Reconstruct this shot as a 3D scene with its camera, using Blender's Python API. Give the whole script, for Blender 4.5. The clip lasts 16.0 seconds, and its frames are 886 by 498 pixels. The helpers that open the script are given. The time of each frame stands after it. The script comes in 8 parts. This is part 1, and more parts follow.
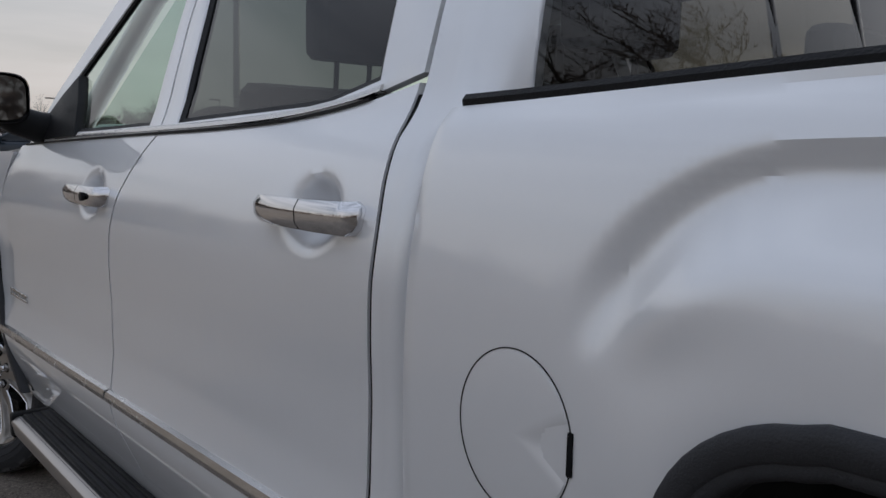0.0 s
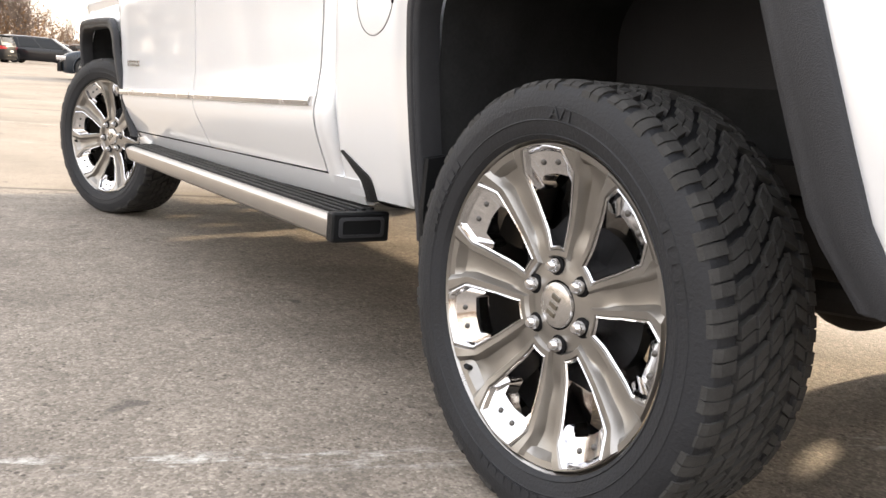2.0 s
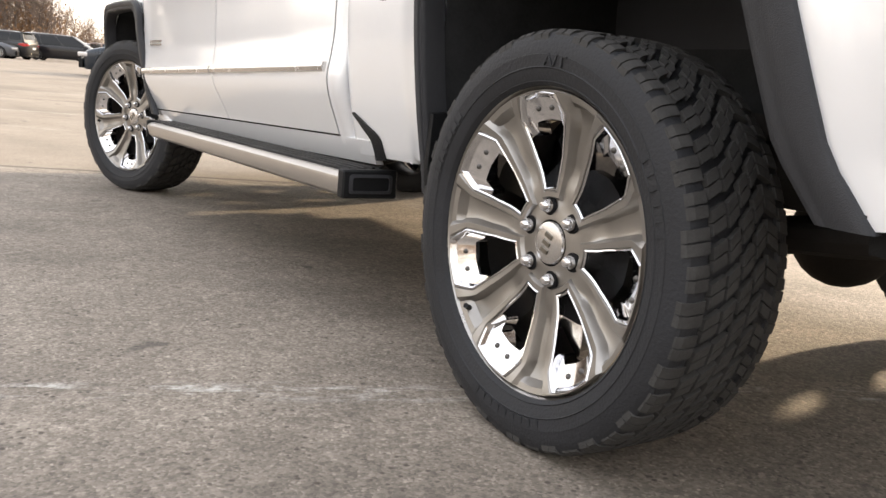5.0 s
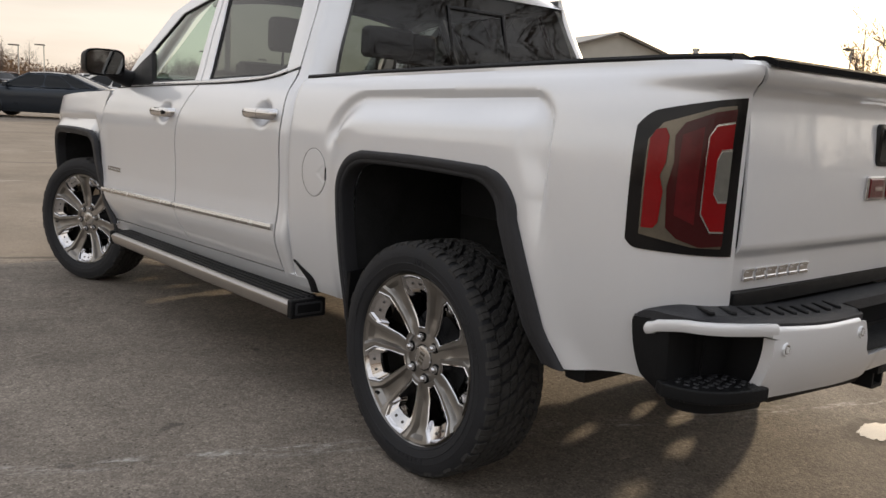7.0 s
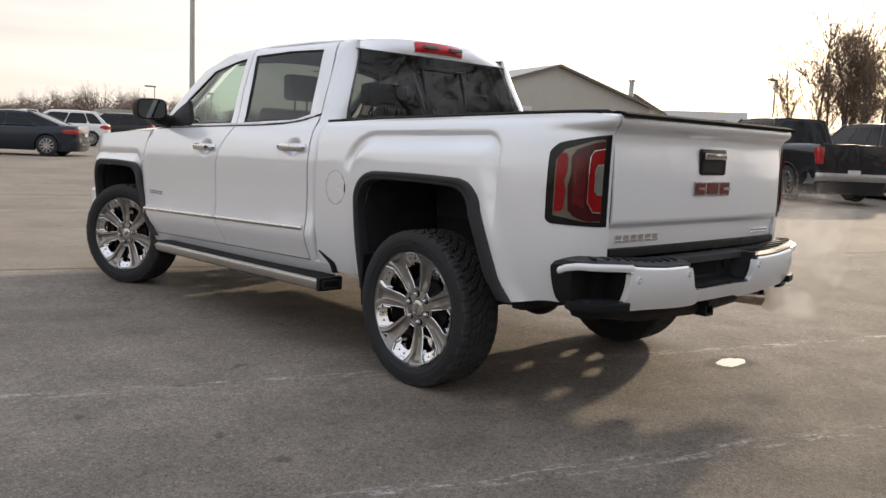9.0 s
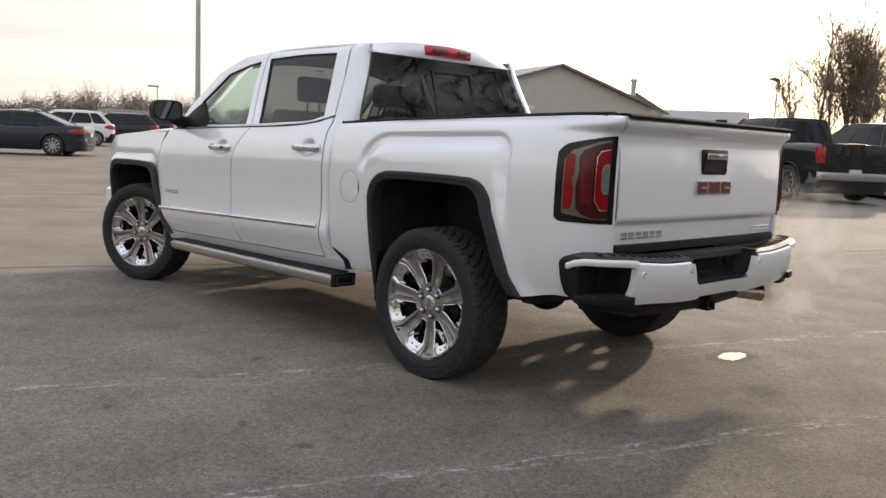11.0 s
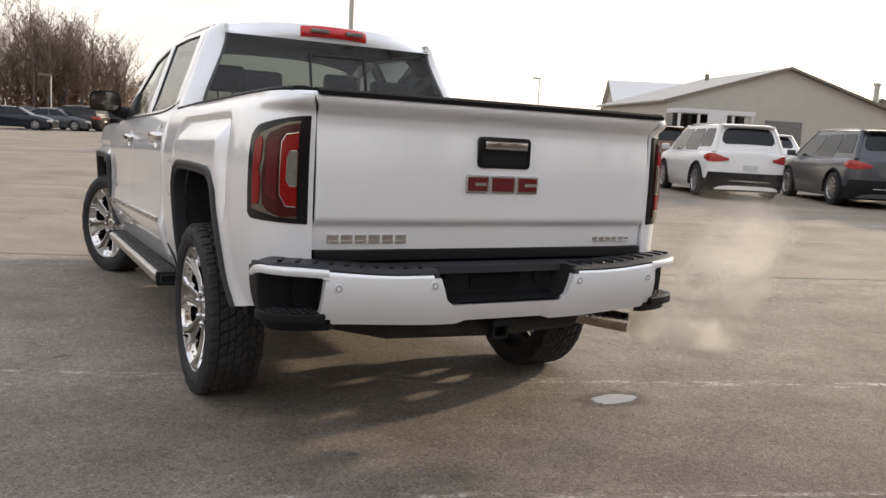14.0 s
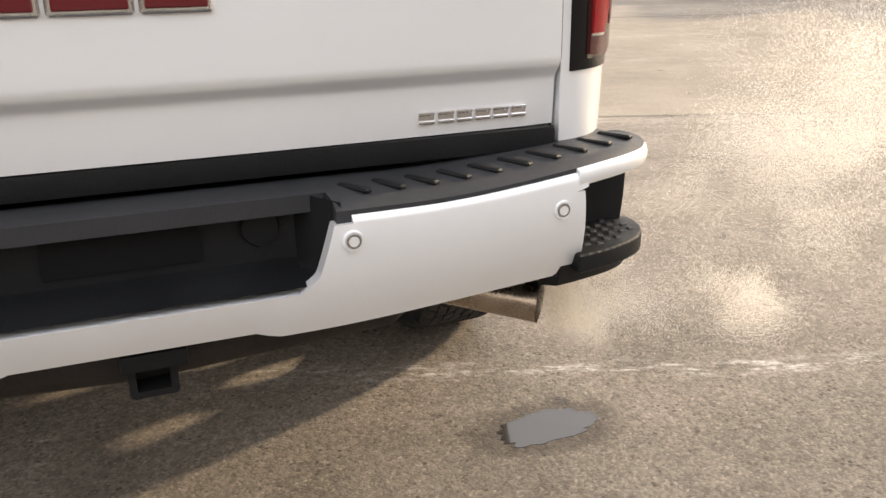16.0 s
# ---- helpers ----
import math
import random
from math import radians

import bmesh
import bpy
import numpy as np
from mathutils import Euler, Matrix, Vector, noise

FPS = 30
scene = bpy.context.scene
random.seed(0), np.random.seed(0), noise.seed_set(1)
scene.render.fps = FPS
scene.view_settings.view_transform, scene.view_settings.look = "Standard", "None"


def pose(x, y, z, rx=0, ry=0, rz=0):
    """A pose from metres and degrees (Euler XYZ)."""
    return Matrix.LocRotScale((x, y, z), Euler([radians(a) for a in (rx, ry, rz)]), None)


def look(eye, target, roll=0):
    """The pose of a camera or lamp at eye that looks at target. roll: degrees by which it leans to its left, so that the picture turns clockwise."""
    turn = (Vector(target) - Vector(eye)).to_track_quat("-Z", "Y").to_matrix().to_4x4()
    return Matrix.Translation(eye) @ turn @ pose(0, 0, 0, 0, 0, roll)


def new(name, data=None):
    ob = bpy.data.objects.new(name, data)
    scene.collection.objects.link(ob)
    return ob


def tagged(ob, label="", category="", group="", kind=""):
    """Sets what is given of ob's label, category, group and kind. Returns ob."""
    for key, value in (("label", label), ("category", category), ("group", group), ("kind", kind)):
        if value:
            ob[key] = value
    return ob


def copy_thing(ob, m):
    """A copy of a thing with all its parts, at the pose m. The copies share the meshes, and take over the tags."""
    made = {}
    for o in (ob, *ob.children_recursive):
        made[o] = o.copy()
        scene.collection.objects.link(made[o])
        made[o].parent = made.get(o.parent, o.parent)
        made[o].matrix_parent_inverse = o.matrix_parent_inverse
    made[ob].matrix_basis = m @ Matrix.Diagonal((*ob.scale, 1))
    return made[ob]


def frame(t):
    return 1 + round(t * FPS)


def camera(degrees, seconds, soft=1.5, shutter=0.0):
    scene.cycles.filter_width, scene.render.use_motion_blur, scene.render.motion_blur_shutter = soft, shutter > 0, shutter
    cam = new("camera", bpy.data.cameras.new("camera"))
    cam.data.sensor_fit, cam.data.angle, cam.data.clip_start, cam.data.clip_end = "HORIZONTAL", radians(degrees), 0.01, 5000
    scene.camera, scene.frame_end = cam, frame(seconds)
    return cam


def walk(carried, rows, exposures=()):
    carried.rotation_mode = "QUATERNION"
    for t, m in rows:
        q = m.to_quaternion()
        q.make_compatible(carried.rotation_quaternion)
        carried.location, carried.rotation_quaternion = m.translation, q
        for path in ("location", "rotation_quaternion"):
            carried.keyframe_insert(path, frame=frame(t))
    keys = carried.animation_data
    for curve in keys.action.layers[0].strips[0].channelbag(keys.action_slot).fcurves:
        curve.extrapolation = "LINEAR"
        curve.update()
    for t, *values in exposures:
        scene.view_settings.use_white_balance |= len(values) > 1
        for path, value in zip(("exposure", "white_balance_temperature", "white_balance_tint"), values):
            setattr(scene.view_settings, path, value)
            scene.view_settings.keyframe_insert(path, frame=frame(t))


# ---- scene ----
cam = camera(55.6, 16.0)
PATH = [
    (0, (-1.633, 0.036, 1.282), (-0.375, 1.573, 1.05), 1.4),
    (0.5, (-1.755, -0.427, 1.241), (-0.644, 1.215, 0.974), 1.8),
    (1, (-1.856, -0.765, 1.195), (-0.803, 0.895, 0.828), 2.3),
    (1.5, (-1.934, -0.961, 1.031), (-0.858, 0.671, 0.606), 3.2),
    (2, (-1.973, -1.117, 0.764), (-0.871, 0.511, 0.398), 4.3),
    (2.5, (-2.019, -1.213, 0.695), (-0.92, 0.431, 0.393), 4.5),
    (3, (-2.031, -1.232, 0.689), (-0.954, 0.424, 0.376), 4.7),
    (3.2, (-2.029, -1.231, 0.679), (-0.954, 0.424, 0.354), 5.0),
    (5.3, (-2.006, -1.247, 0.668), (-0.931, 0.396, 0.29), 4.8),
    (5.5, (-2.001, -1.23, 0.745), (-0.906, 0.395, 0.344), 4.5),
    (6, (-2.103, -1.405, 1.068), (-0.935, 0.151, 0.602), 3.4),
    (6.5, (-2.417, -1.774, 1.203), (-1.168, -0.267, 0.796), 3.2),
    (7, (-2.732, -2.166, 1.24), (-1.455, -0.661, 0.916), 3.2),
    (7.5, (-3.072, -2.502, 1.248), (-1.785, -0.998, 0.962), 2.6),
    (8, (-3.357, -2.796, 1.241), (-2.036, -1.317, 0.98), 3.0),
    (8.5, (-3.648, -2.996, 1.246), (-2.285, -1.555, 0.993), 2.4),
    (9, (-3.829, -3.16, 1.241), (-2.454, -1.728, 0.994), 2.5),
    (11.5, (-3.977, -3.242, 1.249), (-2.608, -1.806, 1.0), 2.4),
    (12, (-3.93, -3.284, 1.26), (-2.564, -1.844, 1.022), 0.8),
    (12.5, (-3.62, -3.541, 1.233), (-2.3, -2.05, 1.041), -0.2),
    (13, (-3.114, -3.799, 1.22), (-1.875, -2.241, 1.028), 1.3),
    (13.5, (-2.494, -3.948, 1.243), (-1.386, -2.295, 1.037), 2.3),
    (14, (-1.83, -3.986, 1.249), (-0.889, -2.24, 0.993), 3.1),
    (14.5, (-1.201, -3.916, 1.253), (-0.51, -2.068, 0.928), 3.4),
    (15, (-0.662, -3.619, 1.248), (-0.274, -1.711, 0.79), 2.0),
    (15.5, (-0.27, -3.073, 1.2), (0.094, -1.196, 0.615), -0.2),
    (16, (0.018, -2.413, 1.121), (0.7, -0.652, 0.461), -0.9),
]
EXPOSURES = [
    (0, -0.68, 5900, 10), (0.5, -0.2, 6000, 10), (1, 0.4, 6400, 10), (1.5, 1.3, 6900, 10), (2, 1.58, 6800, 10), (2.5, 1.2, 6800, 10), (3, 1.2, 6750, 10), (5.5, 1.25, 6800, 10), (6, 1.08, 6650, 10), (6.5, 0.15, 6650, 10),
    (7, -0.05, 6750, 10), (8, 0.1, 6600, 10), (9, 0.05, 6400, 10), (11.5, 0.1, 6350, 10), (12, 0.15, 6350, 10), (12.5, -0.15, 6250, 10), (13.5, 0.02, 6450, 10), (14, 0.3, 6550, 10), (14.5, 0.55, 6700, 10), (15, 0.68, 6900, 10), (15.5, 0.78, 7000, 10), (16, 1.0, 6950, 10),
]
walk(cam, [(t, look(eye, target, roll)) for t, eye, target, roll in PATH], EXPOSURES)

# ---- world and sun ----
SUN_AZ, SUN_EL = math.atan2(1.0, 0.27), radians(18.5)      # azimuth from +y towards +x
world = bpy.data.worlds.new("sky")
scene.world = world
world.use_nodes = True
wt = world.node_tree
wt.nodes.clear()
w_out = wt.nodes.new("ShaderNodeOutputWorld")
w_bg = wt.nodes.new("ShaderNodeBackground")
w_sky = wt.nodes.new("ShaderNodeTexSky")
w_sky.sky_type, w_sky.sun_disc = "NISHITA", False
w_sky.sun_elevation, w_sky.sun_rotation = SUN_EL, SUN_AZ
w_sky.dust_density, w_sky.air_density = 3.0, 1.0
w_co = wt.nodes.new("ShaderNodeTexCoord")
w_map = wt.nodes.new("ShaderNodeMapping")
w_map.inputs["Scale"].default_value = (1.0, 1.0, 8.0)
w_noise = wt.nodes.new("ShaderNodeTexNoise")
w_noise.inputs["Scale"].default_value, w_noise.inputs["Detail"].default_value = 1.7, 6.0
w_ramp = wt.nodes.new("ShaderNodeValToRGB")
w_ramp.color_ramp.elements[0].position, w_ramp.color_ramp.elements[1].position = 0.30, 0.62
w_ramp.color_ramp.elements[0].color = (0.50, 0.50, 0.50, 1)
w_ramp.color_ramp.elements[1].color = (1, 1, 1, 1)
w_sep = wt.nodes.new("ShaderNodeSeparateXYZ")
w_elev = wt.nodes.new("ShaderNodeValToRGB")              # cloud deck: cream low, cool grey overhead
e0, e1 = w_elev.color_ramp.elements
e0.position, e0.color = 0.0, (10.0, 8.7, 7.4, 1)
e1.position, e1.color = 0.60, (9.6, 9.9, 10.8, 1)
e2 = w_elev.color_ramp.elements.new(0.18)
e2.color = (9.8, 9.2, 8.6, 1)
w_mix = wt.nodes.new("ShaderNodeMix")
w_mix.data_type = "RGBA"
for a, b in ((w_co.outputs["Generated"], w_map.inputs["Vector"]), (w_map.outputs["Vector"], w_noise.inputs["Vector"]),
             (w_noise.outputs["Fac"], w_ramp.inputs["Fac"]), (w_co.outputs["Generated"], w_sep.inputs["Vector"]),
             (w_sep.outputs["Z"], w_elev.inputs["Fac"]), (w_ramp.outputs["Color"], w_mix.inputs["Factor"]),
             (w_sky.outputs["Color"], w_mix.inputs["A"]), (w_elev.outputs["Color"], w_mix.inputs["B"]),
             (w_mix.outputs["Result"], w_bg.inputs["Color"]), (w_bg.outputs["Background"], w_out.inputs["Surface"])):
    wt.links.new(a, b)
w_bg.inputs["Strength"].default_value = 0.112
w_glow = wt.nodes.new("ShaderNodeVectorMath")             # thin cloud lit up round the sun
w_glow.operation = "DOT_PRODUCT"
w_glow.inputs[1].default_value = (math.sin(SUN_AZ) * math.cos(SUN_EL), math.cos(SUN_AZ) * math.cos(SUN_EL), math.sin(SUN_EL))
w_pow, w_gain, w_lit = wt.nodes.new("ShaderNodeMath"), wt.nodes.new("ShaderNodeMath"), wt.nodes.new("ShaderNodeVectorMath")
w_pow.operation, w_gain.operation, w_lit.operation = "POWER", "MULTIPLY_ADD", "SCALE"
w_pow.use_clamp = True
w_pow.inputs[1].default_value, w_gain.inputs[1].default_value, w_gain.inputs[2].default_value = 5.0, 0.65, 0.97
for a, b in ((w_co.outputs["Generated"], w_glow.inputs[0]), (w_glow.outputs["Value"], w_pow.inputs[0]), (w_pow.outputs[0], w_gain.inputs[0]),
             (w_gain.outputs[0], w_lit.inputs["Scale"]), (w_mix.outputs["Result"], w_lit.inputs[0]), (w_lit.outputs["Vector"], w_bg.inputs["Color"])):
    wt.links.new(a, b)

sun = new("sun", bpy.data.lights.new("sun", "SUN"))
sun.data.energy, sun.data.angle, sun.data.color = 3.0, radians(2.2), (1.0, 0.80, 0.56)
sun_way = Vector((math.sin(SUN_AZ) * math.cos(SUN_EL), math.cos(SUN_AZ) * math.cos(SUN_EL), math.sin(SUN_EL)))
sun.matrix_world = look(sun_way * 50, (0, 0, 0))


# ---- materials ----
def material(name, color, rough=0.5, metal=0.0, vary=0.0, scale=6.0, bump=0.0, bump_scale=60.0, coat=0.0, rvary=0.0, spec=0.5):
    """A procedural surface: base colour with variation at two scales, roughness wear and fine relief."""
    m = bpy.data.materials.new(name)
    m.use_nodes = True
    nt = m.node_tree
    p = nt.nodes["Principled BSDF"]
    p.inputs["Base Color"].default_value = (*color, 1)
    p.inputs["Roughness"].default_value, p.inputs["Metallic"].default_value = rough, metal
    p.inputs["Coat Weight"].default_value, p.inputs["Coat Roughness"].default_value = coat, 0.03
    p.inputs["Specular IOR Level"].default_value = spec
    co = nt.nodes.new("ShaderNodeTexCoord")
    if vary or rvary:
        n1, n2 = nt.nodes.new("ShaderNodeTexNoise"), nt.nodes.new("ShaderNodeTexNoise")
        n1.inputs["Scale"].default_value, n1.inputs["Detail"].default_value = scale, 5
        n2.inputs["Scale"].default_value, n2.inputs["Detail"].default_value = scale * 14, 3
        add = nt.nodes.new("ShaderNodeMath")
        add.operation = "MULTIPLY_ADD"
        add.inputs[1].default_value = 0.45
        for n in (n1, n2):
            nt.links.new(co.outputs["Object"], n.inputs["Vector"])
        nt.links.new(n2.outputs["Fac"], add.inputs[0])
        nt.links.new(n1.outputs["Fac"], add.inputs[2])
        if vary:
            r = nt.nodes.new("ShaderNodeMapRange")
            r.inputs["From Min"].default_value, r.inputs["From Max"].default_value = 0.42, 1.02
            r.inputs["To Min"].default_value, r.inputs["To Max"].default_value = 1 - vary, 1 + vary
            mul = nt.nodes.new("ShaderNodeMix")
            mul.data_type, mul.blend_type = "RGBA", "MULTIPLY"
            mul.inputs["Factor"].default_value = 1
            mul.inputs["A"].default_value = (*color, 1)
            nt.links.new(add.outputs[0], r.inputs["Value"])
            nt.links.new(r.outputs["Result"], mul.inputs["B"])
            nt.links.new(mul.outputs["Result"], p.inputs["Base Color"])
        if rvary:
            r = nt.nodes.new("ShaderNodeMapRange")
            r.inputs["From Min"].default_value, r.inputs["From Max"].default_value = 0.42, 1.02
            r.inputs["To Min"].default_value, r.inputs["To Max"].default_value = max(0, rough - rvary), rough + rvary
            nt.links.new(add.outputs[0], r.inputs["Value"])
            nt.links.new(r.outputs["Result"], p.inputs["Roughness"])
    if bump:
        nb, b = nt.nodes.new("ShaderNodeTexNoise"), nt.nodes.new("ShaderNodeBump")
        nb.inputs["Scale"].default_value, nb.inputs["Detail"].default_value = bump_scale, 4
        b.inputs["Strength"].default_value, b.inputs["Distance"].default_value = bump, 0.004
        nt.links.new(co.outputs["Object"], nb.inputs["Vector"])
        nt.links.new(nb.outputs["Fac"], b.inputs["Height"])
        nt.links.new(b.outputs["Normal"], p.inputs["Normal"])
    return m


def glass(name, tint, through_part=0.85, rough=0.0):
    """Thin pane: tinted see-through with Fresnel gloss."""
    m = bpy.data.materials.new(name)
    m.use_nodes = True
    nt = m.node_tree
    nt.nodes.clear()
    out = nt.nodes.new("ShaderNodeOutputMaterial")
    tr, gl = nt.nodes.new("ShaderNodeBsdfTransparent"), nt.nodes.new("ShaderNodeBsdfGlossy")
    mix, fr = nt.nodes.new("ShaderNodeMixShader"), nt.nodes.new("ShaderNodeFresnel")
    fr.inputs["IOR"].default_value = 1.52
    tr.inputs["Color"].default_value = (*tint, 1)
    gl.inputs["Roughness"].default_value = rough
    nt.links.new(fr.outputs["Fac"], mix.inputs["Fac"])
    nt.links.new(tr.outputs[0], mix.inputs[1])
    nt.links.new(gl.outputs[0], mix.inputs[2])
    nt.links.new(mix.outputs[0], out.inputs["Surface"])
    return m


PAINT = material("pearl_white_paint", (0.815, 0.83, 0.855), 0.36, 0.25, vary=0.012, scale=3, coat=1.0, rvary=0.03)
PAINT.node_tree.nodes["Principled BSDF"].inputs["Coat IOR"].default_value = 1.8
CHROME = material("chrome", (0.72, 0.72, 0.735), 0.07, 1.0, rvary=0.03, scale=12)
CHROME_DULL = material("satin_chrome_trim", (0.62, 0.61, 0.60), 0.24, 1.0, vary=0.06, rvary=0.06, scale=9)
RIM_GREY = material("machined_grey_alloy", (0.34, 0.325, 0.305), 0.36, 0.95, vary=0.06, scale=22, rvary=0.06)
RIM_LIP = material("satin_rim_lip", (0.38, 0.365, 0.345), 0.30, 1.0, vary=0.05, scale=20, rvary=0.05)
RIM_DARK = material("dimple_shade_grey", (0.12, 0.115, 0.11), 0.4, 0.8)
TREAD = material("dusty_tread_rubber", (0.046, 0.045, 0.044), 0.85, 0.0, vary=0.30, scale=16, bump=0.3, bump_scale=220, rvary=0.08, spec=0.25)
FLARE = material("grained_black_plastic", (0.032, 0.033, 0.037), 0.55, 0.0, vary=0.18, scale=5, bump=0.35, bump_scale=420, rvary=0.08, spec=0.28)
PLASTIC = material("matt_black_plastic", (0.009, 0.0095, 0.0105), 0.5, 0.0, vary=0.2, scale=7, bump=0.3, bump_scale=300, rvary=0.1, spec=0.18)
GLOSS_BLACK = material("gloss_black", (0.006, 0.006, 0.007), 0.10, 0.0, spec=0.35)
RUBBER = material("tyre_rubber", (0.020, 0.021, 0.024), 0.62, 0.0, vary=0.25, scale=9, bump=0.4, bump_scale=160, rvary=0.1, spec=0.3)
LINER = material("wheel_well_felt", (0.028, 0.029, 0.030), 0.95, 0.0, vary=0.3, scale=10, spec=0.1)
BOARD_METAL = material("brushed_board_metal", (0.50, 0.475, 0.45), 0.36, 1.0, vary=0.05, rvary=0.06, scale=9)
STEEL = material("rusty_frame_steel", (0.024, 0.020, 0.017), 0.75, 0.3, vary=0.4, scale=14, bump=0.4)
SEAM = material("panel_gap", (0.01, 0.01, 0.011), 0.8, spec=0.1)
CABIN = material("dark_cabin_leather", (0.035, 0.032, 0.03), 0.55, vary=0.15, scale=8, bump=0.2)
RED_LENS = material("red_lamp_lens", (0.215, 0.004, 0.006), 0.14, 0.0, coat=0.2, spec=0.25, vary=0.1, scale=20)
BRIGHT_RED_LENS = material("bright_red_lamp_lens", (0.50, 0.014, 0.020), 0.14, 0.0, coat=0.45, spec=0.4, vary=0.1, scale=20)
DARK_RED_LENS = material("dark_red_lamp_lens", (0.045, 0.003, 0.004), 0.12, 0.0, coat=0.30, spec=0.3, vary=0.15, scale=14)
SMOKE_LENS = material("smoked_lamp_reflector", (0.17, 0.15, 0.12), 0.22, 0.6, vary=0.2, scale=12)
CLEAR_LENS = material("clear_reverse_lamp", (0.22, 0.22, 0.20), 0.2, 0.5, vary=0.12, scale=40)
BADGE_RED = material("badge_red", (0.13, 0.008, 0.012), 0.22, 0.2, coat=0.8)
TINT = glass("privacy_glass", (0.175, 0.180, 0.177))
CLEAR = glass("green_tinted_glass", (0.62, 0.74, 0.68))
MIRROR = material("mirror_glass", (0.16, 0.17, 0.18), 0.03, 1.0)


# ---- mesh helpers ----
def finish(bm, angle=34):
    bmesh.ops.remove_doubles(bm, verts=bm.verts, dist=1e-5)
    lim = radians(angle)
    for f in bm.faces:
        f.smooth = True
    for e in bm.edges:
        if len(e.link_faces) == 2 and e.calc_face_angle(0) > lim:
            e.smooth = False


def part(name, bm, mat, parent=None, label="", angle=34):
    finish(bm, angle)
    me = bpy.data.meshes.new(name)
    bm.to_mesh(me)
    bm.free()
    me.materials.append(mat)
    ob = new(name, me)
    ob.parent = parent
    return tagged(ob, label)


def sheet(bm, fn, us, vs, keep=None, flip=False):
    """A grid of points fn(u, v); keep(u, v) says which cells stay."""
    grid = [[bm.verts.new(fn(u, v)) for v in vs] for u in us]
    for i in range(len(us) - 1):
        for j in range(len(vs) - 1):
            if keep and not keep((us[i] + us[i + 1]) / 2, (vs[j] + vs[j + 1]) / 2):
                continue
            q = [grid[i][j], grid[i + 1][j], grid[i + 1][j + 1], grid[i][j + 1]]
            bm.faces.new(q[::-1] if flip else q)
    for v in [v for row in grid for v in row if not v.link_faces]:
        bm.verts.remove(v)
    return grid


def hem(bm, way, only=None):
    """Folds the open edges of a panel inwards by way, so that it has a thickness."""
    edges = [e for e in bm.edges if e.is_boundary and (only is None or only(e))]
    made = bmesh.ops.extrude_edge_only(bm, edges=edges)["geom"]
    for v in (g for g in made if isinstance(g, bmesh.types.BMVert)):
        v.co += Vector(way(v.co) if callable(way) else way)


def box(bm, lo, hi, bevel=0.0, segs=2, turn=None):
    m = Matrix.LocRotScale([(a + b) / 2 for a, b in zip(lo, hi)], None, [abs(b - a) for a, b in zip(lo, hi)])
    made = bmesh.ops.create_cube(bm, size=1, matrix=m)["verts"]
    if bevel:
        edges = list({e for v in made for e in v.link_edges})
        r = bmesh.ops.bevel(bm, geom=edges, offset=bevel, segments=segs, affect="EDGES", profile=0.7)
        made = list({v for f in r["faces"] for v in f.verts} | {v for v in made if v.is_valid})
    if turn is not None:
        bmesh.ops.transform(bm, matrix=turn, verts=made)
    return made


def prism(bm, outline, way, bevel=0.0, segs=2):
    """Extrudes a closed outline of points by way."""
    vs = [bm.verts.new(p) for p in outline]
    f = bm.faces.new(vs)
    r = bmesh.ops.extrude_face_region(bm, geom=[f])
    moved = [g for g in r["geom"] if isinstance(g, bmesh.types.BMVert)]
    bmesh.ops.translate(bm, vec=way, verts=moved)
    every = vs + moved
    bmesh.ops.recalc_face_normals(bm, faces=list({g for v in every for g in v.link_faces}))
    if bevel:
        edges = list({e for v in every for e in v.link_edges})
        bmesh.ops.bevel(bm, geom=edges, offset=bevel, segments=segs, affect="EDGES", profile=0.7)


def lathe(bm, profile, n=64, arc=(0, 2 * math.pi)):
    """Turns a profile of (x, radius) about the x axis."""
    full = abs(arc[1] - arc[0] - 2 * math.pi) < 1e-6
    angles = np.linspace(arc[0], arc[1], n + 1)[:n if full else None]
    rings = [[bm.verts.new((x, r * math.cos(a), r * math.sin(a))) for x, r in profile] for a in angles]
    for i in range(len(rings) if full else len(rings) - 1):
        a, b = rings[i], rings[(i + 1) % len(rings)]
        for j in range(len(profile) - 1):
            bm.faces.new([a[j], a[j + 1], b[j + 1], b[j]])
    bmesh.ops.recalc_face_normals(bm, faces=bm.faces)


def tube(bm, path, radius, n=10, cap=True):
    """A round tube along a list of points; radius may be a list."""
    pts = [Vector(p) for p in path]
    rads = radius if isinstance(radius, (list, tuple)) else [radius] * len(pts)
    rings, side = [], None
    for i, p in enumerate(pts):
        d = (pts[min(i + 1, len(pts) - 1)] - pts[max(i - 1, 0)]).normalized()
        side = (side - d * side.dot(d)).normalized() if side else d.orthogonal().normalized()
        up = d.cross(side)
        rings.append([bm.verts.new(p + (side * math.cos(a) + up * math.sin(a)) * rads[i]) for a in np.linspace(0, 2 * math.pi, n, endpoint=False)])
    for a, b in zip(rings, rings[1:]):
        for j in range(n):
            bm.faces.new([a[j], a[(j + 1) % n], b[(j + 1) % n], b[j]])
    if cap:
        bm.faces.new(rings[0][::-1])
        bm.faces.new(rings[-1])


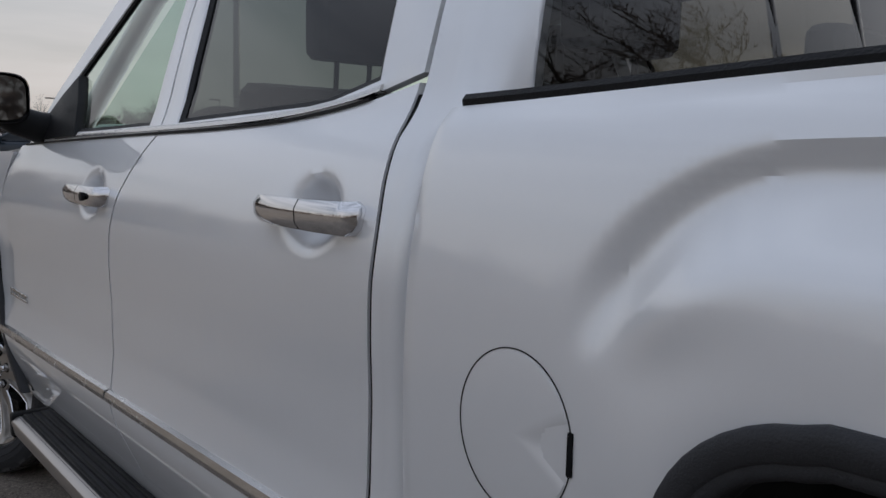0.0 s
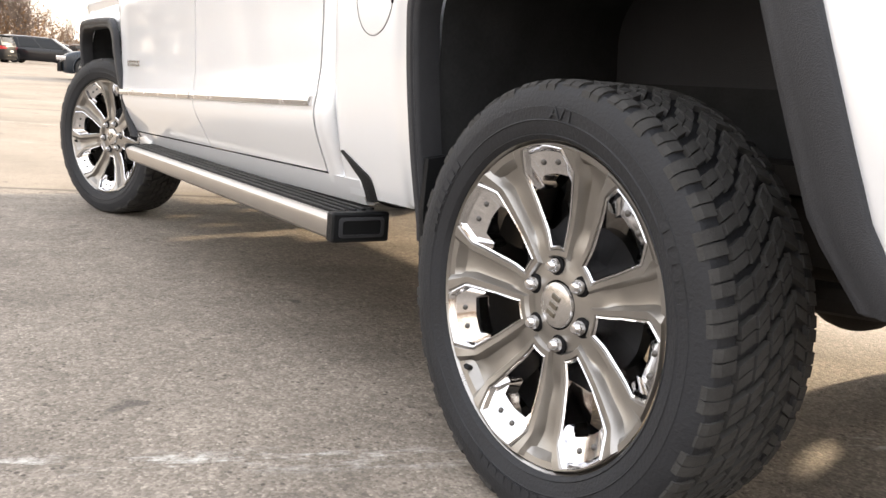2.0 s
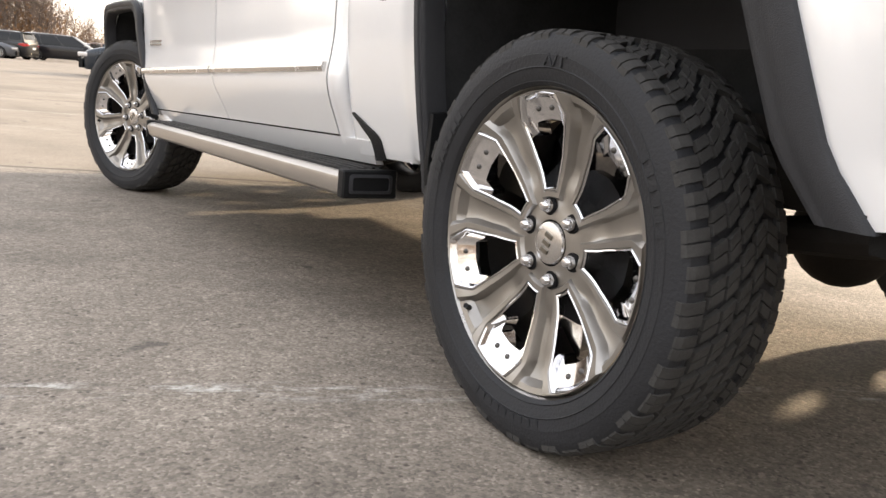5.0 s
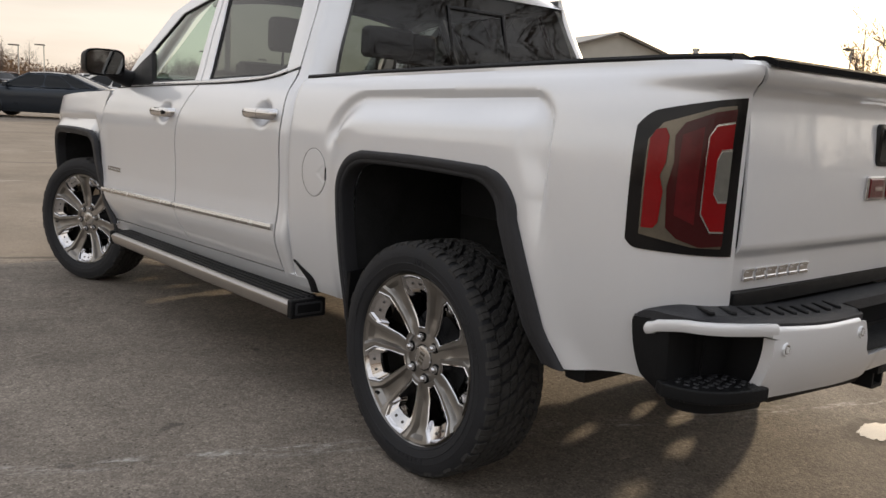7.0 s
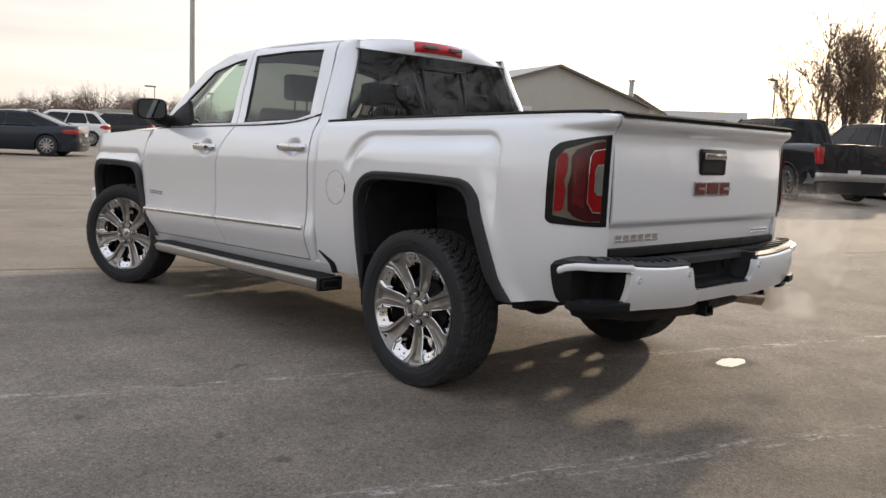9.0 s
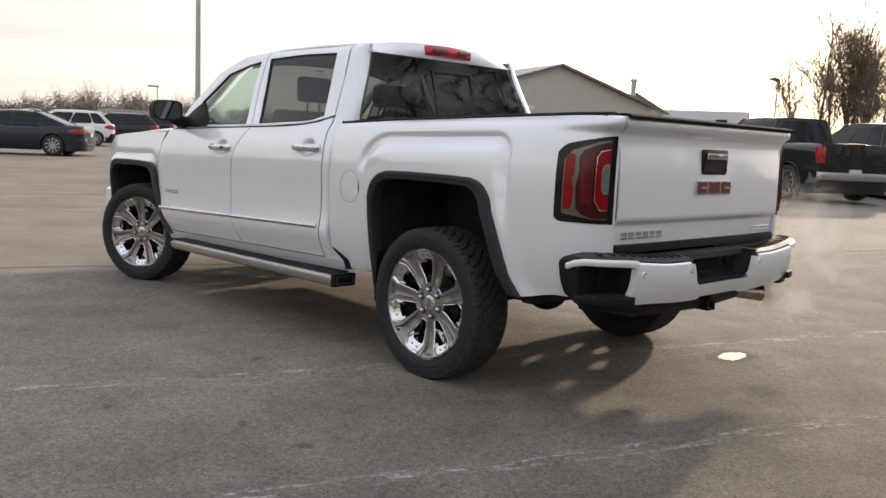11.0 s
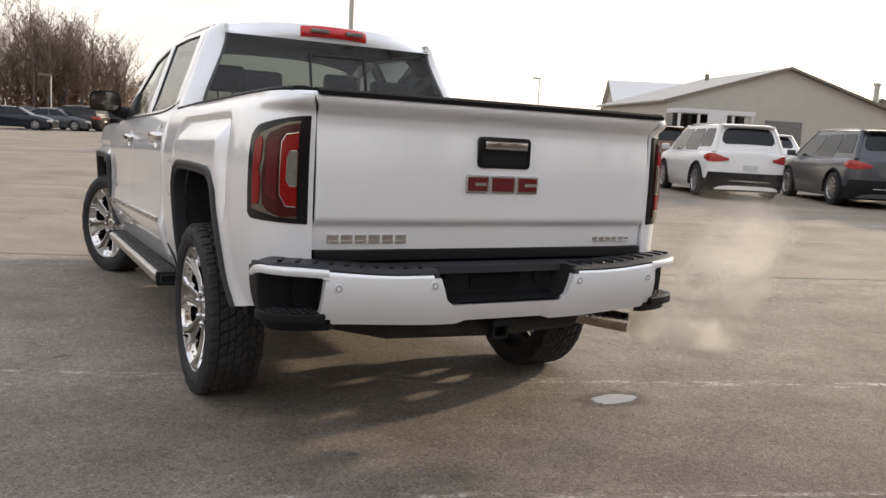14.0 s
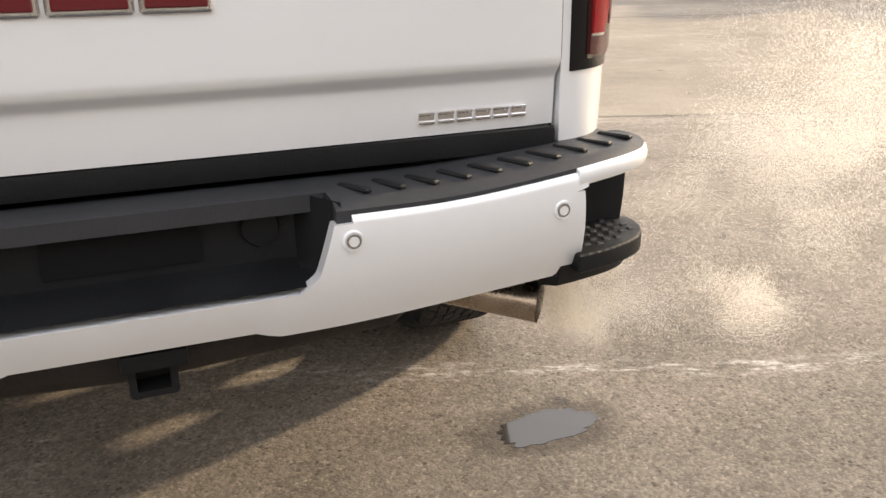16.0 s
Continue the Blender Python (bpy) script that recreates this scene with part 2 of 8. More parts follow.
def curve(knots):
    """A smooth function through (t, value) knots that does not overshoot (monotone cubic)."""
    t, v = np.array(sorted(knots), float).T
    h = np.diff(t)
    d = np.diff(v) / h
    m = np.zeros(len(t))
    m[0], m[-1] = d[0], d[-1]
    for i in range(1, len(t) - 1):
        if d[i - 1] * d[i] > 0:
            w1, w2 = 2 * h[i] + h[i - 1], h[i] + 2 * h[i - 1]
            m[i] = (w1 + w2) / (w1 / d[i - 1] + w2 / d[i])

    def at(x):
        x = min(max(x, t[0]), t[-1])
        i = min(max(int(np.searchsorted(t, x)) - 1, 0), len(h) - 1)
        s = (x - t[i]) / h[i]
        return float((1 + 2 * s) * (1 - s) ** 2 * v[i] + s * (1 - s) ** 2 * h[i] * m[i] + s * s * (3 - 2 * s) * v[i + 1] + s * s * (s - 1) * h[i] * m[i + 1])
    return at


def smooth(a, b, x):
    s = min(max((x - a) / (b - a), 0), 1)
    return s * s * (3 - 2 * s)


def thing(name, label, category, group="", kind=""):
    return tagged(new(name), label, category, group, kind)


# ---- ground ----
def rise(x, y):
    """The lot climbs about one in a hundred away from the truck."""
    r = math.hypot(x, y)
    return (0.0085 * y + 0.012 * x) * smooth(3, 14, r)


def ground_material():
    m = bpy.data.materials.new("worn_asphalt")
    m.use_nodes = True
    nt = m.node_tree
    p = nt.nodes["Principled BSDF"]
    N, L = nt.nodes.new, nt.links.new
    co = N("ShaderNodeTexCoord")

    def grain(scale, detail=4, rough=0.55, vec=None):
        n = N("ShaderNodeTexNoise")
        n.inputs["Scale"].default_value, n.inputs["Detail"].default_value, n.inputs["Roughness"].default_value = scale, detail, rough
        L(vec or co.outputs["Object"], n.inputs["Vector"])
        return n.outputs["Fac"]

    def ramp(fac, stops):
        r = N("ShaderNodeValToRGB")
        while len(r.color_ramp.elements) < len(stops):
            r.color_ramp.elements.new(0.5)
        for e, (pos, c) in zip(r.color_ramp.elements, stops):
            e.position, e.color = pos, (*c, 1) if isinstance(c, tuple) else (c, c, c, 1)
        L(fac, r.inputs["Fac"])
        return r.outputs["Color"]

    def mix(a, b, fac, kind="MIX"):
        x = N("ShaderNodeMix")
        x.data_type, x.blend_type = "RGBA", kind
        for sock, val in ((x.inputs["A"], a), (x.inputs["B"], b), (x.inputs["Factor"], fac)):
            if isinstance(val, tuple):
                sock.default_value = (*val, 1)
            elif isinstance(val, (int, float)):
                sock.default_value = val
            else:
                L(val, sock)
        return x.outputs["Result"]

    def calc(op, a, b=0.0, c=0.0):
        x = N("ShaderNodeMath")
        x.operation = op
        for sock, val in zip(x.inputs, (a, b, c)):
            if isinstance(val, (int, float)):
                sock.default_value = val
            else:
                L(val, sock)
        return x.outputs[0]

    sep = N("ShaderNodeSeparateXYZ")
    L(co.outputs["Object"], sep.inputs["Vector"])
    wob = calc("MULTIPLY_ADD", grain(0.8, 3), 0.5, -0.25)
    lane = calc("ADD", calc("ADD", sep.outputs["Y"], calc("MULTIPLY", sep.outputs["X"], 0.376)), calc("MULTIPLY", wob, 0.25))
    along = calc("SUBTRACT", sep.outputs["X"], calc("MULTIPLY", sep.outputs["Y"], 0.376))
    # aggregate: fine stones in dark binder
    vor = N("ShaderNodeTexVoronoi")
    vor.inputs["Scale"].default_value = 150
    L(co.outputs["Object"], vor.inputs["Vector"])
    stones = ramp(vor.outputs["Color"], [(0.0, (0.102, 0.088, 0.074)), (0.45, (0.150, 0.130, 0.109)), (0.8, (0.188, 0.164, 0.138)), (1.0, (0.27, 0.235, 0.198))])
    fine = ramp(grain(95, 5, 0.7), [(0.3, 0.82), (0.7, 1.17)])
    base = mix(stones, fine, 1.0, "MULTIPLY")
    clump = N("ShaderNodeTexVoronoi")
    clump.inputs["Scale"].default_value = 62
    L(co.outputs["Object"], clump.inputs["Vector"])
    base = mix(base, ramp(clump.outputs["Color"], [(0.1, 0.92), (0.5, 1.10), (0.95, 1.28)]), 1.0, "MULTIPLY")
    base = mix(base, ramp(grain(24, 4, 0.7), [(0.32, 0.87), (0.5, 1.0), (0.70, 1.12)]), 1.0, "MULTIPLY")
    patches = ramp(grain(0.55, 6, 0.6), [(0.3, 0.84), (0.7, 1.14)])
    base = mix(base, patches, 1.0, "MULTIPLY")
    streak_map = N("ShaderNodeCombineXYZ")
    L(calc("MULTIPLY", along, 0.12), streak_map.inputs["X"])
    L(calc("MULTIPLY", lane, 1.1), streak_map.inputs["Y"])
    streaks = ramp(grain(1.6, 5, 0.6, streak_map.outputs["Vector"]), [(0.3, 0.9), (0.72, 1.12)])
    base = mix(base, streaks, 1.0, "MULTIPLY")
    damp = ramp(grain(2.3, 7, 0.68), [(0.36, 0.80), (0.55, 1.0), (0.72, 1.10)])
    base = mix(base, damp, 1.0, "MULTIPLY")
    # small dark pits and missing stones
    pit = N("ShaderNodeTexVoronoi")
    pit.inputs["Scale"].default_value = 44
    L(co.outputs["Object"], pit.inputs["Vector"])
    pits = ramp(pit.outputs["Distance"], [(0.16, 1.0), (0.30, 0.0)])
    few = ramp(grain(9, 3, 0.6), [(0.50, 0.0), (0.58, 1.0)])
    base = mix(base, (0.045, 0.038, 0.032), calc("MULTIPLY", calc("MULTIPLY", pits, few), 0.75))
    # paving pales ahead; behind, some of the truck's shade is put into the colour
    tone_and_shade = N("ShaderNodeMapRange")
    tone_and_shade.interpolation_type = "SMOOTHSTEP"
    tone_and_shade.inputs["From Min"].default_value, tone_and_shade.inputs["From Max"].default_value = -2.8, 0.8
    tone_and_shade.inputs["To Min"].default_value, tone_and_shade.inputs["To Max"].default_value = 0.63, 1.32
    L(calc("SUBTRACT", lane, calc("MULTIPLY", sep.outputs["X"], 0.55)), tone_and_shade.inputs["Value"])
    base = mix(base, tone_and_shade.outputs["Result"], 1.0, "MULTIPLY")
    # older, paler paving beyond the joint
    edge = N("ShaderNodeMapRange")
    edge.interpolation_type = "SMOOTHSTEP"
    edge.inputs["From Min"].default_value, edge.inputs["From Max"].default_value = 3.95, 4.12
    L(lane, edge.inputs["Value"])
    pale = mix(mix(base, (0.26, 0.222, 0.178), 0.55), patches, 1.0, "MULTIPLY")
    base = mix(base, pale, edge.outputs["Result"])
    # joint, tar seams and faded paint lines
    def band(centre, half, soft):
        r = N("ShaderNodeMapRange")
        r.interpolation_type = "SMOOTHSTEP"
        r.inputs["From Min"].default_value, r.inputs["From Max"].default_value = half, half + soft
        r.inputs["To Min"].default_value, r.inputs["To Max"].default_value = 1, 0
        L(calc("ABSOLUTE", calc("SUBTRACT", lane, centre)), r.inputs["Value"])
        return r.outputs["Result"]
    chips_map = N("ShaderNodeCombineXYZ")
    L(calc("MULTIPLY", along, 0.9), chips_map.inputs["X"])
    L(calc("MULTIPLY", lane, 5.0), chips_map.inputs["Y"])
    chips = ramp(grain(3.2, 6, 0.75, chips_map.outputs["Vector"]), [(0.50, 0.0), (0.60, 1.0)])
    scuff = ramp(grain(30, 4, 0.7), [(0.38, 0.0), (0.62, 1.0)])
    for centre, half in ((-0.10, 0.012), (-1.72, 0.014), (9.6, 0.05), (14.5, 0.05), (21.0, 0.06)):
        mask = calc("MULTIPLY", calc("MULTIPLY", band(centre, half, 0.07), chips), scuff)
        base = mix(base, (0.60, 0.58, 0.54), calc("MULTIPLY", mask, 0.85))
    for centre, half in ((4.03, 0.012), (12.2, 0.02), (26.0, 0.03)):
        base = mix(base, (0.055, 0.05, 0.046), calc("MULTIPLY", band(centre, half, 0.05), 0.6))
    for centre, half in ((3.85, 0.02), (7.3, 0.03), (17.5, 0.05), (31.0, 0.08)):
        base = mix(base, (0.42, 0.39, 0.34), calc("MULTIPLY", calc("MULTIPLY", band(centre, half, 0.16), chips), 0.5))
    # damp margin round the puddle
    px, py = calc("DIVIDE", calc("SUBTRACT", sep.outputs["X"], 0.915), 0.235), calc("DIVIDE", calc("ADD", sep.outputs["Y"], 0.785), 0.135)
    reach = calc("ADD", calc("ADD", calc("MULTIPLY", px, px), calc("MULTIPLY", py, py)), calc("MULTIPLY", grain(14, 4), 0.9))
    wet = N("ShaderNodeMapRange")
    wet.interpolation_type = "SMOOTHSTEP"
    wet.inputs["From Min"].default_value, wet.inputs["From Max"].default_value = 0.9, 1.5
    wet.inputs["To Min"].default_value, wet.inputs["To Max"].default_value = 0.55, 0.0
    L(reach, wet.inputs["Value"])
    base = mix(base, (0.045, 0.039, 0.033), wet.outputs["Result"])
    # small oil spots
    spots = ramp(grain(5.5, 2, 0.5), [(0.70, 0.0), (0.74, 1.0)])
    base = mix(base, (0.05, 0.045, 0.042), calc("MULTIPLY", spots, 0.55))
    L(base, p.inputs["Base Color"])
    rr = N("ShaderNodeMapRange")
    rr.inputs["To Min"].default_value, rr.inputs["To Max"].default_value = 0.72, 0.95
    L(grain(4, 4), rr.inputs["Value"])
    L(rr.outputs["Result"], p.inputs["Roughness"])
    p.inputs["Specular IOR Level"].default_value = 0.20
    b = N("ShaderNodeBump")
    b.inputs["Strength"].default_value, b.inputs["Distance"].default_value = 0.32, 0.005
    hgt = calc("ADD", calc("ADD", calc("MULTIPLY", vor.outputs["Distance"], -0.6), calc("MULTIPLY", clump.outputs["Distance"], -0.7)), calc("MULTIPLY", grain(60, 5, 0.7), 1.3))
    L(hgt, b.inputs["Height"])
    L(b.outputs["Normal"], p.inputs["Normal"])
    return m


def build_ground():
    bm = bmesh.new()
    steps = np.concatenate([-np.geomspace(900, 3, 26), np.linspace(-2, 2, 5), np.geomspace(3, 900, 26)])
    sheet(bm, lambda x, y: (x, y, rise(x, y)), list(steps), list(steps))
    ob = part("ground", bm, ground_material())
    return tagged(ob, "weathered grey asphalt car park with faded paint lines", "ground", kind="structure")


build_ground()


def build_puddle():
    bm = bmesh.new()
    ring = []
    for i in range(180):
        a = 2 * math.pi * i / 180
        k = 1 + 0.24 * noise.noise((1.6 * math.cos(a), 1.6 * math.sin(a), 3.7)) + 0.15 * noise.noise((5 * math.cos(a), 5 * math.sin(a), 1.2)) + 0.07 * noise.noise((13 * math.cos(a), 13 * math.sin(a), 4.2))
        ring.append((0.915 + 0.135 * k * math.cos(a), -0.785 + 0.072 * k * math.sin(a), 0.001))
    prism(bm, ring, (0, 0, 0.0006))
    water = material("puddle_water", (0.05, 0.046, 0.042), 0.06, 0.0, spec=0.55)
    ob = part("puddle", bm, water)
    tagged(ob, "small shallow puddle reflecting the sky on the asphalt", "puddle", kind="structure")


build_puddle()


# ---- the pickup truck: forward is +y, its left side -x, rear axle at y = 0 ----
RAKE = 0.024                                              # the body sits a little nose-down


def up(y, z):
    """Height of a body line that has height z abreast of y = 2."""
    return z + RAKE * (2.0 - y)


door_w = curve([(0.40, 0.915), (0.46, 0.945), (0.52, 0.968), (0.58, 0.992), (0.63, 1.008), (0.66, 1.012), (0.72, 1.004), (0.80, 0.996), (0.90, 0.996),
                (1.00, 1.001), (1.07, 1.003), (1.13, 0.997), (1.20, 0.980), (1.27, 0.952), (1.32, 0.925)])
house_w = curve([(1.28, 0.945), (1.33, 0.918), (1.45, 0.872), (1.60, 0.814), (1.74, 0.760), (1.80, 0.733), (1.835, 0.700), (1.860, 0.640)])
tail_y = curve([(0.80, -1.028), (0.86, -1.034), (0.905, -1.037), (0.918, -1.046), (0.930, -1.056), (0.945, -1.060), (1.02, -1.060), (1.12, -1.058), (1.22, -1.052), (1.285, -1.046),
                (1.315, -1.048), (1.335, -1.062), (1.352, -1.082), (1.372, -1.092), (1.392, -1.090), (1.402, -1.078)])


def lip(z):
    """How far the top edge of the tail stands out."""
    return max(0.0, -(tail_y(z) + 1.054)) if z > 1.30 else 0.0

bed_w = curve([(0.40, 0.925), (0.50, 0.955), (0.60, 0.978), (0.72, 0.994), (0.85, 1.001), (0.98, 1.003), (1.08, 1.000), (1.16, 0.990), (1.24, 0.972), (1.29, 0.950),
               (1.312, 0.930)])
HANDLES = ((2.206, 1.154), (1.135, 1.186))


def door_x(y, z):
    """Half width of the cab's side; z is the true height."""
    z0 = z - RAKE * (2.0 - y)
    w = door_w(z0)
    w -= 0.05 * smooth(2.9, 4.4, y) ** 2                   # towards the nose
    for hy, hz in HANDLES:                                 # finger cups behind the handles
        q = ((y - hy) / 0.082) ** 2 + ((z - hz) / 0.060) ** 2
        if q < 1:
            w -= 0.034 * (1 - q) ** 1.3
    w += 0.0 if y < 2.9 else 0.012 * smooth(3.05, 3.25, y) * smooth(0.55, 0.75, z0) * (1 - smooth(1.0, 1.12, z0))
    return w


def cab_x(y, z):
    """Half width of the whole cab side: door below, glasshouse above."""
    k = smooth(1.27, 1.37, z)
    return door_x(y, z) * (1 - k) + house_w(max(z, 1.29)) * k


flare_w = curve([(0.40, 0.958), (0.55, 0.985), (0.65, 1.000), (0.80, 1.016), (0.95, 1.026), (1.12, 1.030)])


def arch_back(z):
    return -0.398 - 0.36 * max(0, 1.0 - z) - 0.40 * max(0, 0.63 - z)


def arch_gap(y, z, grow=0.0):
    """Signed distance inside the squared wheel opening (positive inside)."""
    front, back = 0.430 + grow - 0.03 * max(0, 0.8 - z), arch_back(z) - grow
    dx, dz, r = min(front - y, y - back), 1.030 + grow - z, 0.13 if y > 0 else 0.10
    if dx < r and dz < r:
        return r - math.hypot(r - dx, r - dz)
    return min(dx, dz)


def bed_x(y, z):
    """Half width of the load bed's side; z is the true height."""
    z0 = z - RAKE * (2.0 - y)
    w = bed_w(z0)
    # squared shoulder over the wheel: a shallow valley, then the bulge
    top, front, back, r = up(y, 1.264), 0.615, -0.565, 0.12
    dx, dz = min(front - y, y - back), top - z
    r = 0.12 + 0.12 * smooth(-0.1, 0.3, y)
    d = r - math.hypot(max(r - dx, 0), max(r - dz, 0)) if (dx < r or dz < r) and dx > 0 and dz > 0 else min(dx, dz)
    if d > 0:
        ahead = smooth(0.25, 0.50, y)                        # the front edge of the bulge runs out above the fuel flap
        fade = smooth(0.70, 0.95, z) * (1 - ahead) + smooth(1.06, 1.17, z) * ahead
        w += fade * (-0.021 * smooth(0.0, 0.032, d) + 0.045 * smooth(0.030, 0.125, d))
    # the flank swells to meet the arch trim
    g = -arch_gap(y, z, 0.052)
    if g < 0.11 and z > 0.5:
        w = max(w, w + (flare_w(z) - 0.006 - w) * smooth(0.11, 0.0, g))
    # the corner rounds into the tailgate
    if y < -0.62:
        t = min((-0.62 - y) / 0.41, 1.0)
        w = 0.781 + (w - 0.781) * (1 - t ** 2.4) ** (1 / 2.4) - 0.010 * smooth(0, 0.4, t) * (1 - t)
    w += 0.6 * lip(z) * smooth(-0.70, -0.95, y)
    # set-back lip along the gap behind the cab
    w -= 0.006 * smooth(0.868, 0.888, y)
    return w


truck = thing("pickup_truck", "pearl white crew-cab pickup truck standing on the asphalt", "pickup truck")


def both(name, fn, mat, label=""):
    """Builds a part for the left side (s = -1) and the right side (s = 1)."""
    return [part(name, fn(s), mat, truck, label) for s in (-1, 1)]


def seam_front(z):
    return curve([(0.40, 3.09), (0.60, 3.15), (0.95, 3.175), (1.15, 3.15), (1.30, 3.09)])(z)


def seam_middle(z):
    return curve([(0.42, 1.93), (0.55, 1.965), (0.70, 2.035), (0.95, 2.05), (1.13, 2.02), (1.22, 1.965), (1.34, 1.87)])(z)


def seam_rear(z):
    return curve([(0.45, 0.968), (0.60, 0.965), (0.75, 0.965), (1.0, 0.962), (1.16, 0.957), (1.25, 0.970), (1.35, 0.986), (1.42, 0.992)])(z)


def panel(ahead, behind, low, high, width, nu, nv, s, out=0.0):
    """A side panel between two seams; ahead and behind give y by height, low and high give the height by y."""
    bm = bmesh.new()
    us, vs = np.linspace(0, 1, nu), np.linspace(0, 1, nv)

    def place(u, v):
        y = ahead(0.9) + (behind(0.9) - ahead(0.9)) * u
        for _ in range(3):
            z = low(y) + (high(y) - low(y)) * v
            y = ahead(z) + (behind(z) - ahead(z)) * u
        return (s * (width(y, z) + out), y, z)
    sheet(bm, place, us, vs, flip=s < 0)
    hem(bm, (-s * 0.022, 0, 0))
    return bm


belt = curve([(0.80, 1.40), (0.95, 1.385), (1.04, 1.367), (1.15, 1.345), (1.35, 1.323), (1.60, 1.311), (2.0, 1.300), (2.7, 1.279), (3.2, 1.262)])
sill_low = lambda y: up(y, 0.503)
both("front_door", lambda s: panel(lambda z: seam_front(z) - 0.004, lambda z: seam_middle(z) + 0.004, sill_low, belt, cab_x, 70, 66, s), PAINT)
both("rear_door", lambda s: panel(lambda z: seam_middle(z) - 0.004, lambda z: seam_rear(z) + 0.005, sill_low, belt, cab_x, 70, 66, s), PAINT)
both("rocker_panel", lambda s: panel(lambda z: 3.10, lambda z: 0.79, lambda y: up(y, 0.432), lambda y: up(y, 0.497), lambda y, z: door_x(y, z) - 0.003, 60, 10, s), PAINT)
# dark backing behind the panel gaps
def gap_backing(s):
    bm = bmesh.new()
    sheet(bm, lambda y, z: (s * (min(door_x(y, z), 0.985 if z < 1.2 else door_x(y, z)) - 0.035), y, z), list(np.linspace(0.83, 3.2, 30)), list(np.linspace(0.5, 1.26, 16)), flip=s < 0)
    return bm


both("door_shell", gap_backing, SEAM)


def door_seal(seam, high):
    """Dark rubber strip just below the surface in a door gap."""
    def strip(s):
        bm = bmesh.new()
        sheet(bm, lambda z, k: (s * (cab_x(seam(z), z) - 0.0045), seam(z) + k, z), list(np.linspace(0.50, high, 44)), [-0.010, 0.010], flip=s > 0)
        hem(bm, (-s * 0.006, 0, 0))
        return bm
    return strip


for seam, high in ((seam_front, 1.22), (seam_middle, 1.29), (seam_rear, 1.36)):
    both("door_seal", door_seal(seam, high), SEAM)


# ---- load bed side ----
def bed_side(s):
    bm = bmesh.new()
    ys = list(np.linspace(0.888, -0.60, 112)) + [-0.62 - 0.41 * math.sin(a) ** 1.0 for a in np.linspace(0.05, math.pi / 2 * 0.985, 26)] + [-0.9449, -0.9481]
    ys.sort(reverse=True)
    vs = list(np.linspace(0, 1, 84))

    def low(y):
        return up(y, 0.455) if y > 0 else 0.538 + 0.035 * smooth(-0.62, -0.85, y) + 0.155 * smooth(-0.945, -0.948, y)

    def high(y):
        return up(y, 1.312) + 0.008 * smooth(0.6, -1.0, y) + 0.009 * smooth(0.9, 0.3, y)

    def height(y, v):
        mid = up(y, 0.80)
        return low(y) + (mid - low(y)) * v / 0.38 if v < 0.38 else mid + (high(y) - mid) * (v - 0.38) / 0.62

    def place(y, v):
        z = height(y, v)
        return (s * bed_x(y, z), y - lip(z) * smooth(-0.88, -1.02, y), z)
    sheet(bm, place, ys, vs, keep=lambda y, v: arch_gap(y, height(y, v), 0.036) < 0, flip=s < 0)
    hem(bm, lambda c: (-s * 0.03, 0, 0) if c.y > -1.0 else (0, 0.03, 0), lambda e: all(arch_gap(v.co.y, v.co.z, 0.08) < 0 or v.co.z < 0.50 for v in e.verts))
    return bm


bed_sides = both("bed_side", bed_side, PAINT)


def arch_path(grow, front=None, rear=None):
    """Points along the squared wheel opening, from its front foot over the top to its rear foot."""
    pts = []
    r, rb, top = 0.13 + grow * 0.6, 0.105 + grow * 0.6, 1.030 + grow
    front, rear = grow if front is None else front, grow if rear is None else rear
    fr = lambda z: 0.430 + front - 0.03 * max(0, 0.8 - z)
    bk = lambda z: arch_back(z) - rear
    for z in np.linspace(0.43, top - r, 14):
        pts.append((fr(z), z))
    for a in np.linspace(0, math.pi / 2, 12)[1:-1]:
        pts.append((fr(1) - r + r * math.cos(a), top - r + r * math.sin(a)))
    yb = bk(top - rb)
    for y in np.linspace(fr(1) - r, yb + rb, 14):
        pts.append((y, top + 0.010 * math.sin(math.pi * (y - yb) / (fr(1) - yb))))
    for a in np.linspace(0, math.pi / 2, 12)[1:-1]:
        pts.append((yb + rb - rb * math.sin(a), top - rb + rb * math.cos(a)))
    for z in np.linspace(top - rb, 0.535, 12):
        pts.append((bk(z), z))
    return pts


def flare(s, cy, width, reach, shrink=1.0):
    """Black moulding round a wheel opening: inner return, rounded face, outer lip."""
    bm = bmesh.new()
    inner, outer = arch_path(0.006, 0.020, -0.040), arch_path(0.052)
    rows = []
    for k in range(len(inner)):
        (yi, zi), (yo, zo) = inner[k], outer[k]
        ring = []
        for f, lift in ((0.0, -0.06), (0.0, -0.010), (0.06, -0.002), (0.22, 0.002), (0.34, 0.001), (0.42, 0.006), (0.75, 0.008), (0.94, 0.006), (1.0, 0.001), (1.0, -0.020)):
            y, z = (yi + (yo - yi) * f) * shrink + cy, zi + (zo - zi) * f
            ring.append(bm.verts.new((s * (width(y, max(z, 0.45)) + lift + reach), y, z)))
        rows.append(ring)
    for a, b in zip(rows, rows[1:]):
        for j in range(len(a) - 1):
            q = [a[j], a[j + 1], b[j + 1], b[j]]
            bm.faces.new(q if s < 0 else q[::-1])
    bmesh.ops.recalc_face_normals(bm, faces=bm.faces)
    return bm




def flat_bed(y, z):
    return flare_w(z)


for s in (-1, 1):
    part("wheel_arch_trim", flare(s, 0.0, flat_bed, 0.0), FLARE, truck, "black plastic wheel arch trim", angle=50)


